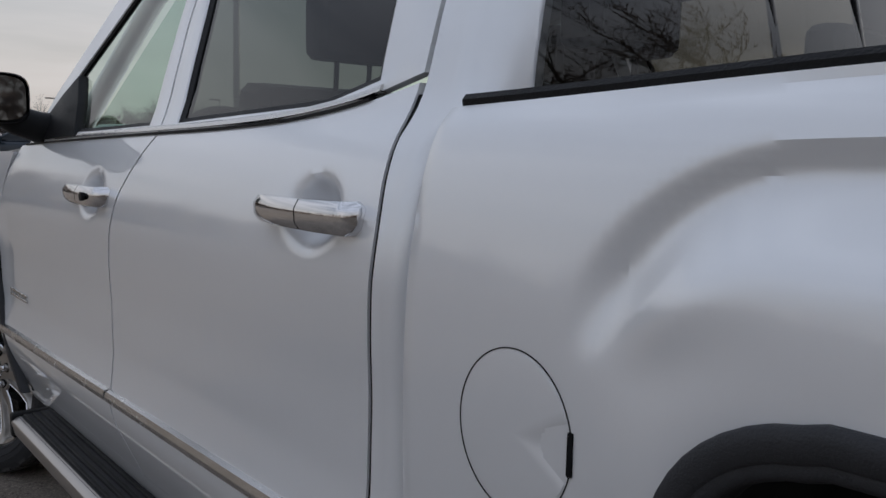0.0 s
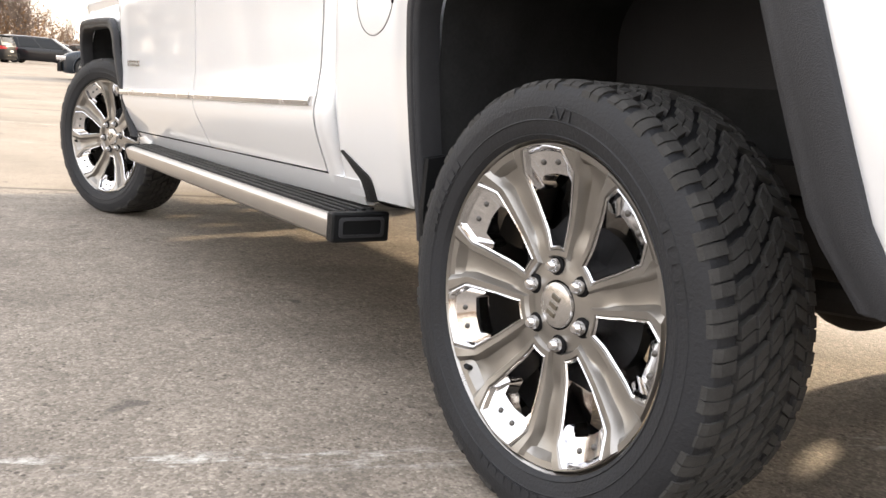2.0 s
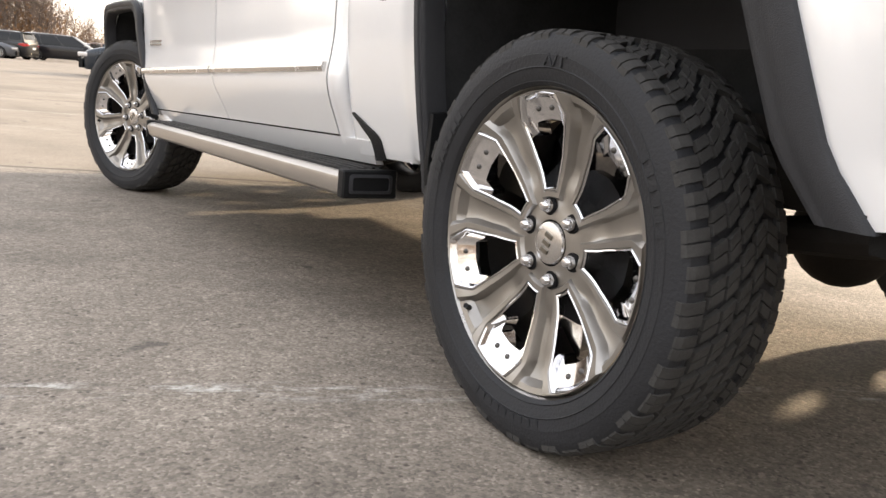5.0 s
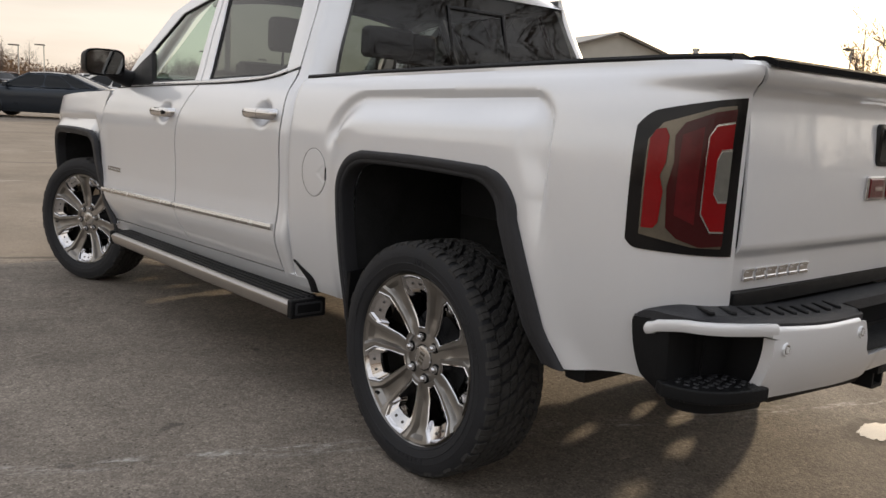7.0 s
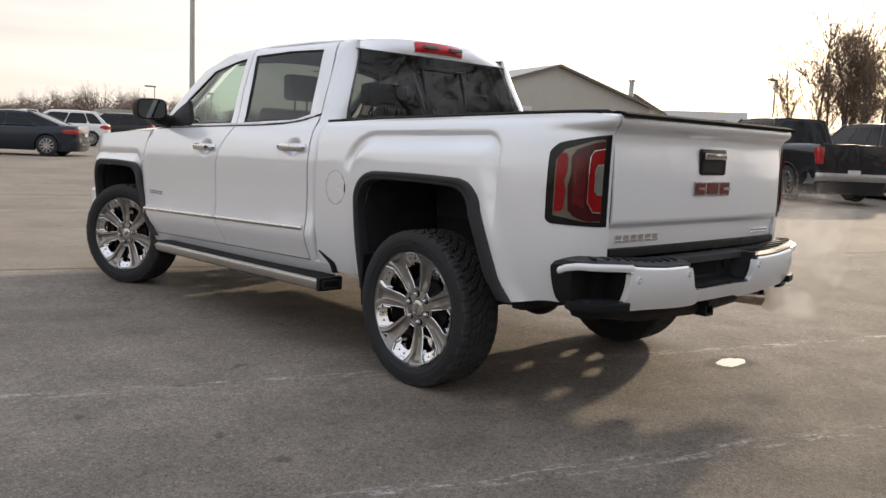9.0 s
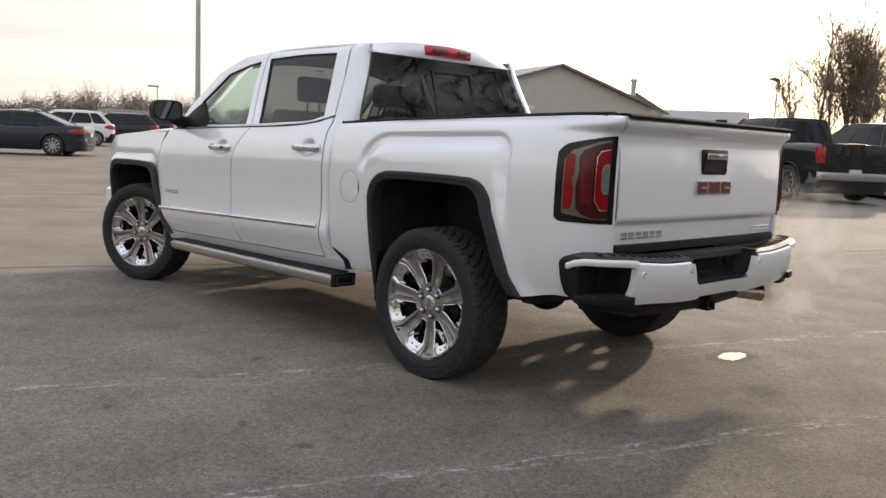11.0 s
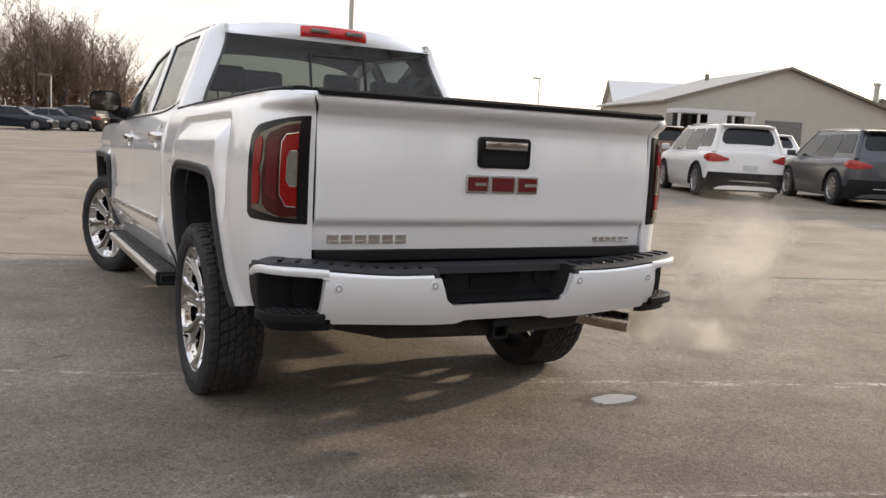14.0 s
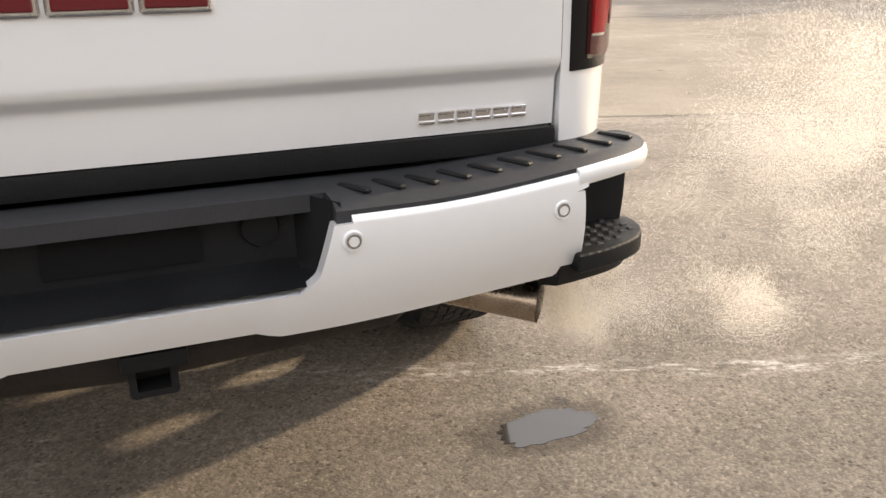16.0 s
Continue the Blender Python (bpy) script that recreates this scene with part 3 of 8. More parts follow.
# ---- front wing ----
def wing_x(y, z):
    z0 = z - RAKE * (2.0 - y)
    w = door_w(min(z0, 1.10)) - 0.30 * max(0, z0 - 1.10) ** 1.2
    w -= 0.17 * smooth(3.85, 4.55, y) ** 2
    top, front, back, r = up(y, 1.135), 4.25, 3.22, 0.12
    dx, dz = min(front - y, y - back), top - z
    d = r - math.hypot(max(r - dx, 0), max(r - dz, 0)) if (dx < r or dz < r) and dx > 0 and dz > 0 else min(dx, dz)
    if d > 0:
        w += smooth(0.65, 0.9, z) * (-0.018 * smooth(0.0, 0.035, d) + 0.040 * smooth(0.028, 0.13, d))
    return w


def front_arch(y, z, grow=0.0):
    return arch_gap((y - 3.645) * 1.02, z + 0.085, grow)


def wing(s):
    bm = bmesh.new()
    us, vs = list(np.linspace(0, 1, 66)), list(np.linspace(0, 1, 50))

    def spot(u, v):
        y = 3.15 + 1.38 * u
        for _ in range(2):
            z = 0.46 + (1.245 - 0.10 * u ** 2 - 0.46) * v
            y = seam_front(z) + 0.004 + (4.53 - seam_front(z)) * u
        return y, z

    def place(u, v):
        y, z = spot(u, v)
        return (s * wing_x(y, z), y, z)
    sheet(bm, place, us, vs, keep=lambda u, v: front_arch(*spot(u, v), 0.022) < 0, flip=s > 0)
    hem(bm, (-s * 0.03, 0, 0), lambda e: all(front_arch(v.co.y, v.co.z, 0.08) < 0 for v in e.verts))
    return bm


both("front_wing", wing, PAINT)


def front_flare(s):
    bm = flare(s, 0.0, lambda y, z: 0, 0)
    for v in bm.verts:
        lift = abs(v.co.x) if v.co.x * s > 0 else -abs(v.co.x)
        y, z = v.co.y / 1.02 + 3.645, v.co.z - 0.085
        v.co = (s * (flare_w(z + 0.085) - 0.17 * smooth(3.85, 4.55, y) ** 2 + lift), y, z)
    return bm


for s in (-1, 1):
    part("wheel_arch_trim", front_flare(s), FLARE, truck, "black plastic wheel arch trim", angle=50)


# ---- wheel wells ----
def well(s, cy, drop):
    bm = bmesh.new()
    prof = arch_path(0.024)
    xs = [0.42, 0.60, 0.80, 0.955]
    rows = [[bm.verts.new((s * x, y + cy, z - drop)) for x in xs] for y, z in prof]
    for a, b in zip(rows, rows[1:]):
        for j in range(3):
            bm.faces.new([a[j], a[j + 1], b[j + 1], b[j]])
    bm.faces.new([r[0] for r in rows])
    bmesh.ops.recalc_face_normals(bm, faces=bm.faces)
    return bm


for s in (-1, 1):
    part("wheel_well", well(s, 0.0, 0.0), LINER, truck, "dark felt wheel well liner")
    part("wheel_well", well(s, 3.645, 0.085), LINER, truck, "dark felt wheel well liner")


# ---- greenhouse: pillars, roof, glass ----
def side_x(y, z):
    return cab_x(y, z)


def loop(points, n):
    """Evenly spaced points round a closed polygon, corners kept."""
    out = []
    for (a, b), (c, d) in zip(points, points[1:] + points[:1]):
        for k in range(n):
            f = k / n
            out.append((a + (c - a) * f, b + (d - b) * f))
    return out


FRONT_OUT = [(3.02, 1.268), (2.90, 1.440), (2.62, 1.700), (2.30, 1.815), (2.024, 1.835), (1.980, 1.560), (1.904, 1.300), (2.50, 1.284)]
FRONT_IN = [(2.70, 1.310), (2.735, 1.480), (2.47, 1.690), (2.22, 1.748), (2.075, 1.768), (2.045, 1.580), (1.985, 1.324), (2.40, 1.312)]
REAR_OUT = [(1.895, 1.302), (1.970, 1.560), (2.014, 1.835), (1.55, 1.846), (1.078, 1.836), (1.022, 1.620), (0.991, 1.392), (1.20, 1.338)]
REAR_IN = [(1.825, 1.328), (1.900, 1.580), (1.968, 1.782), (1.56, 1.795), (1.192, 1.788), (1.150, 1.620), (1.098, 1.385), (1.24, 1.352)]


def frame_ring(outer, inner, s):
    bm = bmesh.new()
    n = 6
    a, b = loop(outer, n), loop(inner, n)
    rows = []
    for (yo, zo), (yi, zi) in zip(a, b):
        row = []
        for f, lift in ((0, -0.02), (0, 0.0), (0.25, 0.001), (0.5, 0.002), (0.75, 0.001), (0.97, 0.0), (1.0, -0.003), (1.0, -0.02)):
            y, z = yo + (yi - yo) * f, zo + (zi - zo) * f
            row.append(bm.verts.new((s * (side_x(y, z) + lift), y, z)))
        rows.append(row)
    for i in range(len(rows)):
        p, q = rows[i], rows[(i + 1) % len(rows)]
        for j in range(7):
            bm.faces.new([p[j], p[j + 1], q[j + 1], q[j]])
    bmesh.ops.recalc_face_normals(bm, faces=bm.faces)
    if s * sum(f.normal.x * f.calc_area() for f in bm.faces) < 0:
        bmesh.ops.reverse_faces(bm, faces=bm.faces)
    return bm


def pane(inner, s, inset=0.012):
    bm = bmesh.new()
    ring = loop(inner, 4)
    cy, cz = np.mean(ring, axis=0)
    rows = []
    for f in (1.0, 0.66, 0.33):
        rows.append([bm.verts.new((s * (side_x(cy + (y - cy) * f, cz + (z - cz) * f) - inset), cy + (y - cy) * f, cz + (z - cz) * f)) for y, z in ring])
    for a, b in zip(rows, rows[1:]):
        for i in range(len(a)):
            bm.faces.new([a[i], a[(i + 1) % len(a)], b[(i + 1) % len(a)], b[i]])
    bm.faces.new(rows[-1])
    bmesh.ops.recalc_face_normals(bm, faces=bm.faces)
    return bm


def seal(inner, s, width=0.012):
    """Black rubber round a pane."""
    bm = bmesh.new()
    ring = loop(inner, 5)
    cy, cz = np.mean(ring, axis=0)
    k = 1 - width / 0.30
    a = [bm.verts.new((s * (side_x(y, z) - 0.004), y, z)) for y, z in ring]
    b = [bm.verts.new((s * (side_x(cy + (y - cy) * k, cz + (z - cz) * k) - 0.009), cy + (y - cy) * k, cz + (z - cz) * k)) for y, z in ring]
    for i in range(len(a)):
        bm.faces.new([a[i], a[(i + 1) % len(a)], b[(i + 1) % len(a)], b[i]])
    hem(bm, (-s * 0.012, 0, 0))
    bmesh.ops.recalc_face_normals(bm, faces=bm.faces)
    return bm


for s in (-1, 1):
    f = part("door_frame", frame_ring(FRONT_OUT, FRONT_IN, s), PAINT, truck)
    part("front_side_window", pane(FRONT_IN, s), CLEAR, f, "clear green-tinted side window").visible_shadow = False
    part("window_seal", seal(FRONT_IN, s), PLASTIC, f)
    f = part("door_frame", frame_ring(REAR_OUT, REAR_IN, s), PAINT, truck)
    part("rear_side_window", pane(REAR_IN, s), TINT, f, "dark tinted rear side window").visible_shadow = False
    part("window_seal", seal(REAR_IN, s), PLASTIC, f)


# rear face of the cab: leans forward a little, with rounded corner pillars
def cab_back_y(z):
    return 0.872 + 0.10 * smooth(1.35, 1.85, z)


seam_top = curve([(1.25, 0.968), (1.30, 0.976), (1.39, 0.984), (1.56, 1.010), (1.75, 1.040), (1.836, 1.072), (1.88, 1.10)])


def cab_pillar(s):
    """From the rear door seam round the corner to the rear glass, sill to roof."""
    bm = bmesh.new()

    def place(u, z):
        y1 = (seam_rear(z) if z < 1.30 else seam_top(z)) - 0.005
        w, yb = cab_x(y1, z), min(cab_back_y(z) + 0.030 * (1 - smooth(1.28, 1.34, z)), y1 - 0.012)
        wi = min(w - 0.02, (0.800 - 0.150 * smooth(1.33, 1.83, z))) if z > 1.335 else w - 0.12
        k = smooth(1.30, 1.40, z)
        r = 0.03 + (min(0.085, w - wi) - 0.03) * k
        dy = 0.03 + (min(0.05, (y1 - yb) * 0.8) - 0.03) * k
        pts = [(w, y1), (w - 0.003, yb + dy + (y1 - yb - dy) * 0.4)]
        for a in np.linspace(0.1, math.pi / 2, 6):
            pts.append((w - 0.004 - r + r * math.cos(a), yb + dy - dy * math.sin(a)))
        pts.append((wi, yb))
        k = u * (len(pts) - 1)
        i = min(int(k), len(pts) - 2)
        (xa, ya), (xb, ybb) = pts[i], pts[i + 1]
        return (s * (xa + (xb - xa) * (k - i)), ya + (ybb - ya) * (k - i), z)
    sheet(bm, place, list(np.linspace(0, 1, 17)), list(np.linspace(0.50, 1.846, 70)), flip=s < 0)
    hem(bm, (-s * 0.02, 0.0, 0))
    return bm


both("cab_corner", cab_pillar, PAINT)


def roof():
    bm = bmesh.new()

    def place(u, v):
        y = 0.965 + (2.36 - 0.965) * v
        half = 0.695 - 0.04 * smooth(1.9, 2.4, y)
        x = (-1 + 2 * u) * half
        drop = 0.095 * smooth(1.85, 2.5, y) ** 1.5 + 0.014 * smooth(1.10, 0.965, y)
        z = 1.842 + 0.066 * (1 - (abs(x) / half) ** 2.8) - drop
        return (x, y + 0.10 * (abs(x) / half) ** 3 * (1 - smooth(0.0, 0.12, v)), z)
    sheet(bm, place, [0.5 + 0.5 * math.sin(a) for a in np.linspace(-math.pi / 2, math.pi / 2, 34)], list(np.linspace(0, 1, 30)))
    hem(bm, (0, 0, -0.03))
    return bm


part("roof", roof(), PAINT, truck)


def roof_header():
    """White band between the rear glass and the roof's rear edge."""
    bm = bmesh.new()

    def place(x, v):
        k = abs(x) / 0.690
        low = (x * 0.955, cab_back_y(1.796) - 0.010 - 0.012 * (1 - (x / 0.8) ** 2), 1.796)
        high = (x, 0.962 + 0.10 * k ** 3, 1.842 + 0.066 * (1 - min(k, 1.0) ** 2.8) - 0.016)
        return tuple(a + (b - a) * v - (0.010 * math.sin(math.pi * v) if i == 1 else 0) for i, (a, b) in enumerate(zip(low, high)))
    sheet(bm, place, list(np.linspace(-0.69, 0.69, 40)), list(np.linspace(0, 1, 7)))
    hem(bm, (0, 0.02, 0))
    return bm


part("roof_header", roof_header(), PAINT, truck)


def roof_rail(s):
    """Drip edge between the door frames and the roof, running down as the windscreen pillar."""
    bm = bmesh.new()
    path = [(s * 0.690, 1.06, 1.836), (s * 0.692, 1.4, 1.842), (s * 0.690, 1.85, 1.838), (s * 0.684, 2.2, 1.812), (s * 0.690, 2.55, 1.710), (s * 0.740, 2.88, 1.460), (s * 0.785, 3.08, 1.27)]
    tube(bm, path, [0.010, 0.011, 0.012, 0.020, 0.030, 0.034, 0.03], n=12)
    return bm


both("roof_rail", roof_rail, PAINT)


def quad_patch(a, b, c, d, bow, way, n=12):
    """A bowed pane between four corners."""
    bm = bmesh.new()
    a, b, c, d, way = (Vector(p) for p in (a, b, c, d, way))
    sheet(bm, lambda u, v: (a.lerp(b, u).lerp(d.lerp(c, u), v) + way * bow * (1 - (2 * u - 1) ** 2)), list(np.linspace(0, 1, n)), list(np.linspace(0, 1, n)))
    return bm


part("windscreen", quad_patch((-0.76, 3.06, 1.265), (0.76, 3.06, 1.265), (0.655, 2.30, 1.79), (-0.655, 2.30, 1.79), 0.10, (0, 0.9, 0.4)), CLEAR, truck, "clear windscreen").visible_shadow = False

# rear window: black band, fixed panes and the sliding middle
def back_pane(x0, x1, z0, z1, lift):
    bm = bmesh.new()

    def place(u, v):
        z = z0 + (z1 - z0) * v
        k = 1 - 0.155 * smooth(1.33, 1.83, z) / 0.80
        return ((x0 + (x1 - x0) * u) * (k if abs(x0) > 0.3 or abs(x1) > 0.3 else 1), cab_back_y(z) - lift - 0.012 * (1 - ((x0 + (x1 - x0) * u) / 0.8) ** 2), z)
    sheet(bm, place, list(np.linspace(0, 1, 14)), list(np.linspace(0, 1, 8)))
    return bm


rw = part("rear_window", back_pane(-0.80, 0.80, 1.345, 1.806, 0.004), TINT, truck, "dark tinted rear window with sliding middle pane")
rw.visible_shadow = False


def bars(specs, bevel=0.003):
    bm = bmesh.new()
    for lo, hi in specs:
        box(bm, lo, hi, bevel)
    return bm


def slider_frame():
    bm = bmesh.new()
    for x0, x1, z0, z1 in ((-0.160, -0.146, 1.35, 1.72), (0.190, 0.206, 1.35, 1.72), (-0.160, 0.206, 1.71, 1.725)):
        m = box(bm, (x0, -0.006, z0), (x1, 0.006, z1), 0.002)
        for v in m:
            v.co.y += cab_back_y(v.co.z) - 0.020
    return bm


part("slider_frame", slider_frame(), GLOSS_BLACK, rw)
def lower_wall():
    bm = bmesh.new()
    box(bm, (-0.86, 0.905, 0.50), (0.86, 0.935, 1.34), 0.01)
    return bm


part("cab_back_wall", lower_wall(), PAINT, truck)


def brake_lamp():
    bm = bmesh.new()
    sheet(bm, lambda u, v: (-0.212 + 0.42 * u, 0.944 - 0.014 * math.sin(math.pi * v) - 0.02 * (1 - (2 * u - 1) ** 2) + 0.02 * v, 1.816 + 0.066 * v + 0.008 * (1 - (2 * u - 1) ** 2)), list(np.linspace(0, 1, 16)), list(np.linspace(0, 1, 6)))
    hem(bm, (0, 0.05, 0))
    return bm


bl = part("high_brake_lamp", brake_lamp(), BRIGHT_RED_LENS, truck, "red high-mounted brake lamp")
for cx in (-0.10, 0.12):
    bm = bmesh.new()
    box(bm, (cx - 0.055, 0.906, 1.846), (cx + 0.055, 0.924, 1.868), 0.004)
    part("lamp_reflector", bm, CLEAR_LENS, bl)


# bright strip and black line along the belt
def belt_strip(s):
    bm = bmesh.new()
    ys = list(np.linspace(3.05, 1.10, 50))
    sec = [(0.000, 0.000), (0.003, 0.001), (0.003, 0.005), (0.000, 0.006)]
    rows = [[bm.verts.new((s * (cab_x(y, belt(y)) + 0.001 + a), y, belt(y) + b)) for a, b in sec] for y in ys]
    for p, q in zip(rows, rows[1:]):
        for j in range(3):
            bm.faces.new([p[j], p[j + 1], q[j + 1], q[j]])
    hem(bm, (-s * 0.02, 0, 0))
    bmesh.ops.recalc_face_normals(bm, faces=bm.faces)
    return bm


both("belt_strip", belt_strip, PLASTIC, "black window belt strip")


def belt_moulding(s):
    """Bright strip along the foot of the side windows."""
    bm = bmesh.new()
    sec = [(0.000, 0.008), (0.005, 0.010), (0.006, 0.015), (0.004, 0.020), (0.000, 0.021)]
    rows = [[bm.verts.new((s * (cab_x(y, belt(y) + b) + 0.001 + a), y, belt(y) + b)) for a, b in sec] for y in np.linspace(2.72, 1.08, 50)]
    for p, q in zip(rows, rows[1:]):
        for j in range(4):
            bm.faces.new([p[j], p[j + 1], q[j + 1], q[j]])
    hem(bm, (-s * 0.01, 0, 0))
    bmesh.ops.recalc_face_normals(bm, faces=bm.faces)
    return bm


both("belt_moulding", belt_moulding, CHROME_DULL, "satin chrome window belt moulding")


# body side moulding, one piece a door
def moulding(s, y0, y1):
    bm = bmesh.new()
    ys = list(np.linspace(y0, y1, 24))
    sec = [(-0.004, -0.016), (0.010, -0.013), (0.014, 0.0), (0.010, 0.012), (-0.004, 0.015)]
    rows = []
    for y in ys:
        zc = 0.654 + 0.0285 * (3.12 - y)
        rows.append([bm.verts.new((s * (door_x(y, zc) + a), y, zc + b)) for a, b in sec])
    for p, q in zip(rows, rows[1:]):
        for j in range(4):
            bm.faces.new([p[j], p[j + 1], q[j + 1], q[j]])
    bm.faces.new(rows[0])
    bm.faces.new(rows[-1])
    bmesh.ops.recalc_face_normals(bm, faces=bm.faces)
    return bm


for s in (-1, 1):
    for y0, y1 in ((3.125, 2.045), (2.032, 0.985)):
        part("side_moulding", moulding(s, y0, y1), CHROME_DULL, truck, "satin chrome side moulding")


# door handles
def handle(s, hy, hz, u0, u1):
    bm = bmesh.new()
    secs = []
    for u in np.linspace(u0, u1, 11):
        y = hy + 0.142 - 0.284 * u
        bow = math.sin(math.pi * min(max(u, 0.0), 1.0)) ** 0.4
        h = 0.020 + 0.004 * u
        x0 = door_x(hy + 0.16, hz) + 0.004
        c = x0 + 0.030 * bow
        end = 0.55 if u in (0.0, 1.0) else 1.0
        secs.append([bm.verts.new((s * (c + a * end), y, hz + b * end)) for a, b in ((-0.016, -h), (0.006, -h), (0.014, -h * 0.5), (0.015, h * 0.4), (0.007, h), (-0.016, h))])
    for p, q in zip(secs, secs[1:]):
        for j in range(6):
            bm.faces.new([p[j], p[(j + 1) % 6], q[(j + 1) % 6], q[j]])
    bm.faces.new(secs[0])
    bm.faces.new(secs[-1])
    bmesh.ops.recalc_face_normals(bm, faces=bm.faces)
    return bm


for s in (-1, 1):
    for i, (hy, hz) in enumerate(HANDLES):
        h = part("door_handle", handle(s, hy, hz, 0.0, 0.600), CHROME, truck, "chrome door handle", angle=50)
        part("handle_end", handle(s, hy, hz, 0.610, 1.0), CHROME, h, angle=50)
        if i == 0:
            bm = bmesh.new()
            bmesh.ops.create_cone(bm, cap_ends=True, segments=20, radius1=0.011, radius2=0.010, depth=0.008, matrix=pose(s * (door_x(hy + 0.16, hz) + 0.047), hy - 0.085, hz, 0, 90, 0))
            part("lock_barrel", bm, PLASTIC, h)


# fuel flap on the left
def fuel_flap():
    bm = bmesh.new()
    n = 48
    rings = []
    for k, lift in ((0.0, 0.0016), (0.45, 0.0016), (0.9, 0.0016), (0.975, 0.0010), (1.0, -0.004)):
        ring = []
        for i in range(n):
            a = 2 * math.pi * i / n
            y, z = 0.678 + 0.087 * k * math.cos(a), 0.976 + 0.093 * k * math.sin(a)
            dip = 0.016 * max(0, 1 - math.hypot((y - 0.602) / 0.032, (z - 0.975) / 0.030)) ** 0.8
            ring.append(bm.verts.new((-(bed_x(y, z) + lift - dip), y, z)))
        rings.append(ring)
    for a, b in zip(rings, rings[1:]):
        for i in range(n):
            bm.faces.new([a[i], a[(i + 1) % n], b[(i + 1) % n], b[i]])
    bmesh.ops.recalc_face_normals(bm, faces=bm.faces)
    return bm


flap = part("fuel_flap", fuel_flap(), PAINT, truck, "round white fuel flap with finger notch")


def flap_gap():
    bm = bmesh.new()
    n = 64
    a, b = [], []
    for i in range(n):
        t = 2 * math.pi * i / n
        for k, out in ((1.0, a), (1.016, b)):
            y, z = 0.678 + 0.087 * k * math.cos(t), 0.976 + 0.093 * k * math.sin(t)
            out.append(bm.verts.new((-(bed_x(y, z) + 0.0008), y, z)))
    for i in range(n):
        bm.faces.new([a[i], b[i], b[(i + 1) % n], a[(i + 1) % n]])
    hem(bm, (0.006, 0, 0))
    bmesh.ops.recalc_face_normals(bm, faces=bm.faces)
    return bm


part("flap_gap", flap_gap(), SEAM, flap)
bm = bmesh.new()
box(bm, (-bed_x(0.605, 0.976) - 0.003, 0.5885, 0.952), (-bed_x(0.605, 0.976) + 0.012, 0.5960, 1.0), 0.003)
part("finger_notch", bm, SEAM, flap)


# bed rail caps and bed floor
def rail_cap(s):
    bm = bmesh.new()
    ys = list(np.linspace(0.862, -1.015, 40))
    sec = [(-0.006, -0.004), (-0.004, 0.008), (-0.010, 0.015), (-0.05, 0.018), (-0.085, 0.012), (-0.088, -0.03)]
    rows = []
    for y in ys:
        zt = up(y, 1.312) + 0.008 * smooth(0.6, -1.0, y) + 0.009 * smooth(0.9, 0.3, y)
        w = bed_x(min(y, 0.78), zt - 0.004) if y > -0.95 else min(bed_x(-0.95, zt - 0.004), bed_x(max(y, -1.02), zt - 0.004) + 0.03)
        rows.append([bm.verts.new((s * (w + a), y, zt + b)) for a, b in sec])
    for p, q in zip(rows, rows[1:]):
        for j in range(5):
            bm.faces.new([p[j], p[j + 1], q[j + 1], q[j]])
    bm.faces.new(rows[0])
    bm.faces.new(rows[-1])
    bmesh.ops.recalc_face_normals(bm, faces=bm.faces)
    return bm


both("bed_rail_cap", rail_cap, PLASTIC, "black plastic bed rail cap")


def bed_inner():
    """Open tray: floor between the wheel houses, their tops, and the upper walls, as one moulding."""
    bm = bmesh.new()
    sec = [(-0.84, 1.365), (-0.83, 1.06), (-0.44, 1.05), (-0.42, 0.82), (0.42, 0.82), (0.44, 1.05), (0.83, 1.06), (0.84, 1.365)]
    sheet(bm, lambda y, k: (sec[int(k)][0], y, sec[int(k)][1]), [-0.985, -0.5, 0.0, 0.5, 0.855], list(range(8)))
    hem(bm, (0, 0, -0.01))
    return bm


part("bed_liner", bed_inner(), FLARE, truck, "black bed liner")


# ---- tailgate ----
TG = 0.786
def tailgate():
    bm = bmesh.new()
    zs = sorted(set(list(np.linspace(0.818, 0.90, 6)) + list(np.linspace(0.90, 0.95, 12)) + list(np.linspace(0.95, 1.28, 14)) + list(np.linspace(1.28, 1.402, 22))))

    def place(x, z):
        bow = -0.016 * (1 - (x / 0.86) ** 2)
        wide = 1 + 0.035 * smooth(1.33, 1.40, z)
        return (x * wide, tail_y(z) + 0.014 + bow + 0.008 * (abs(x) / TG) ** 12, z)
    sheet(bm, place, [TG * k for k in np.linspace(-1, 1, 60)], zs)
    hem(bm, (0, 0.05, 0))
    return bm


gate = part("tailgate", tailgate(), PAINT, truck, "white tailgate with an overhanging top lip")
bm = bmesh.new()
sheet(bm, lambda x, t: (x, -1.09 + 0.10 * t - 0.012 * (1 - (x / 0.86) ** 2), 1.404 + 0.012 * math.sin(math.pi * t)), list(np.linspace(-0.80, 0.815, 40)), list(np.linspace(0, 1, 6)))
hem(bm, (0, 0, -0.016))
part("gate_cap", bm, material("dull_black_rubber", (0.012, 0.012, 0.013), 0.9, vary=0.2, scale=9, spec=0.05), gate, "black plastic tailgate cap")
bm = bmesh.new()
box(bm, (-TG + 0.005, -1.035, 0.775), (TG - 0.005, -0.99, 0.816), 0.006)
part("gate_sill", bm, PLASTIC, gate)


for s in (-1, 1):
    bm = bmesh.new()
    sheet(bm, lambda x, z: (s * (TG + x) * (1 + 0.030 * smooth(1.33, 1.40, z)), tail_y(z) + 0.0290, z), [-0.004, 0.0065], list(np.linspace(0.80, 1.398, 40)), flip=s < 0)
    part("gate_gap", bm, SEAM, truck)


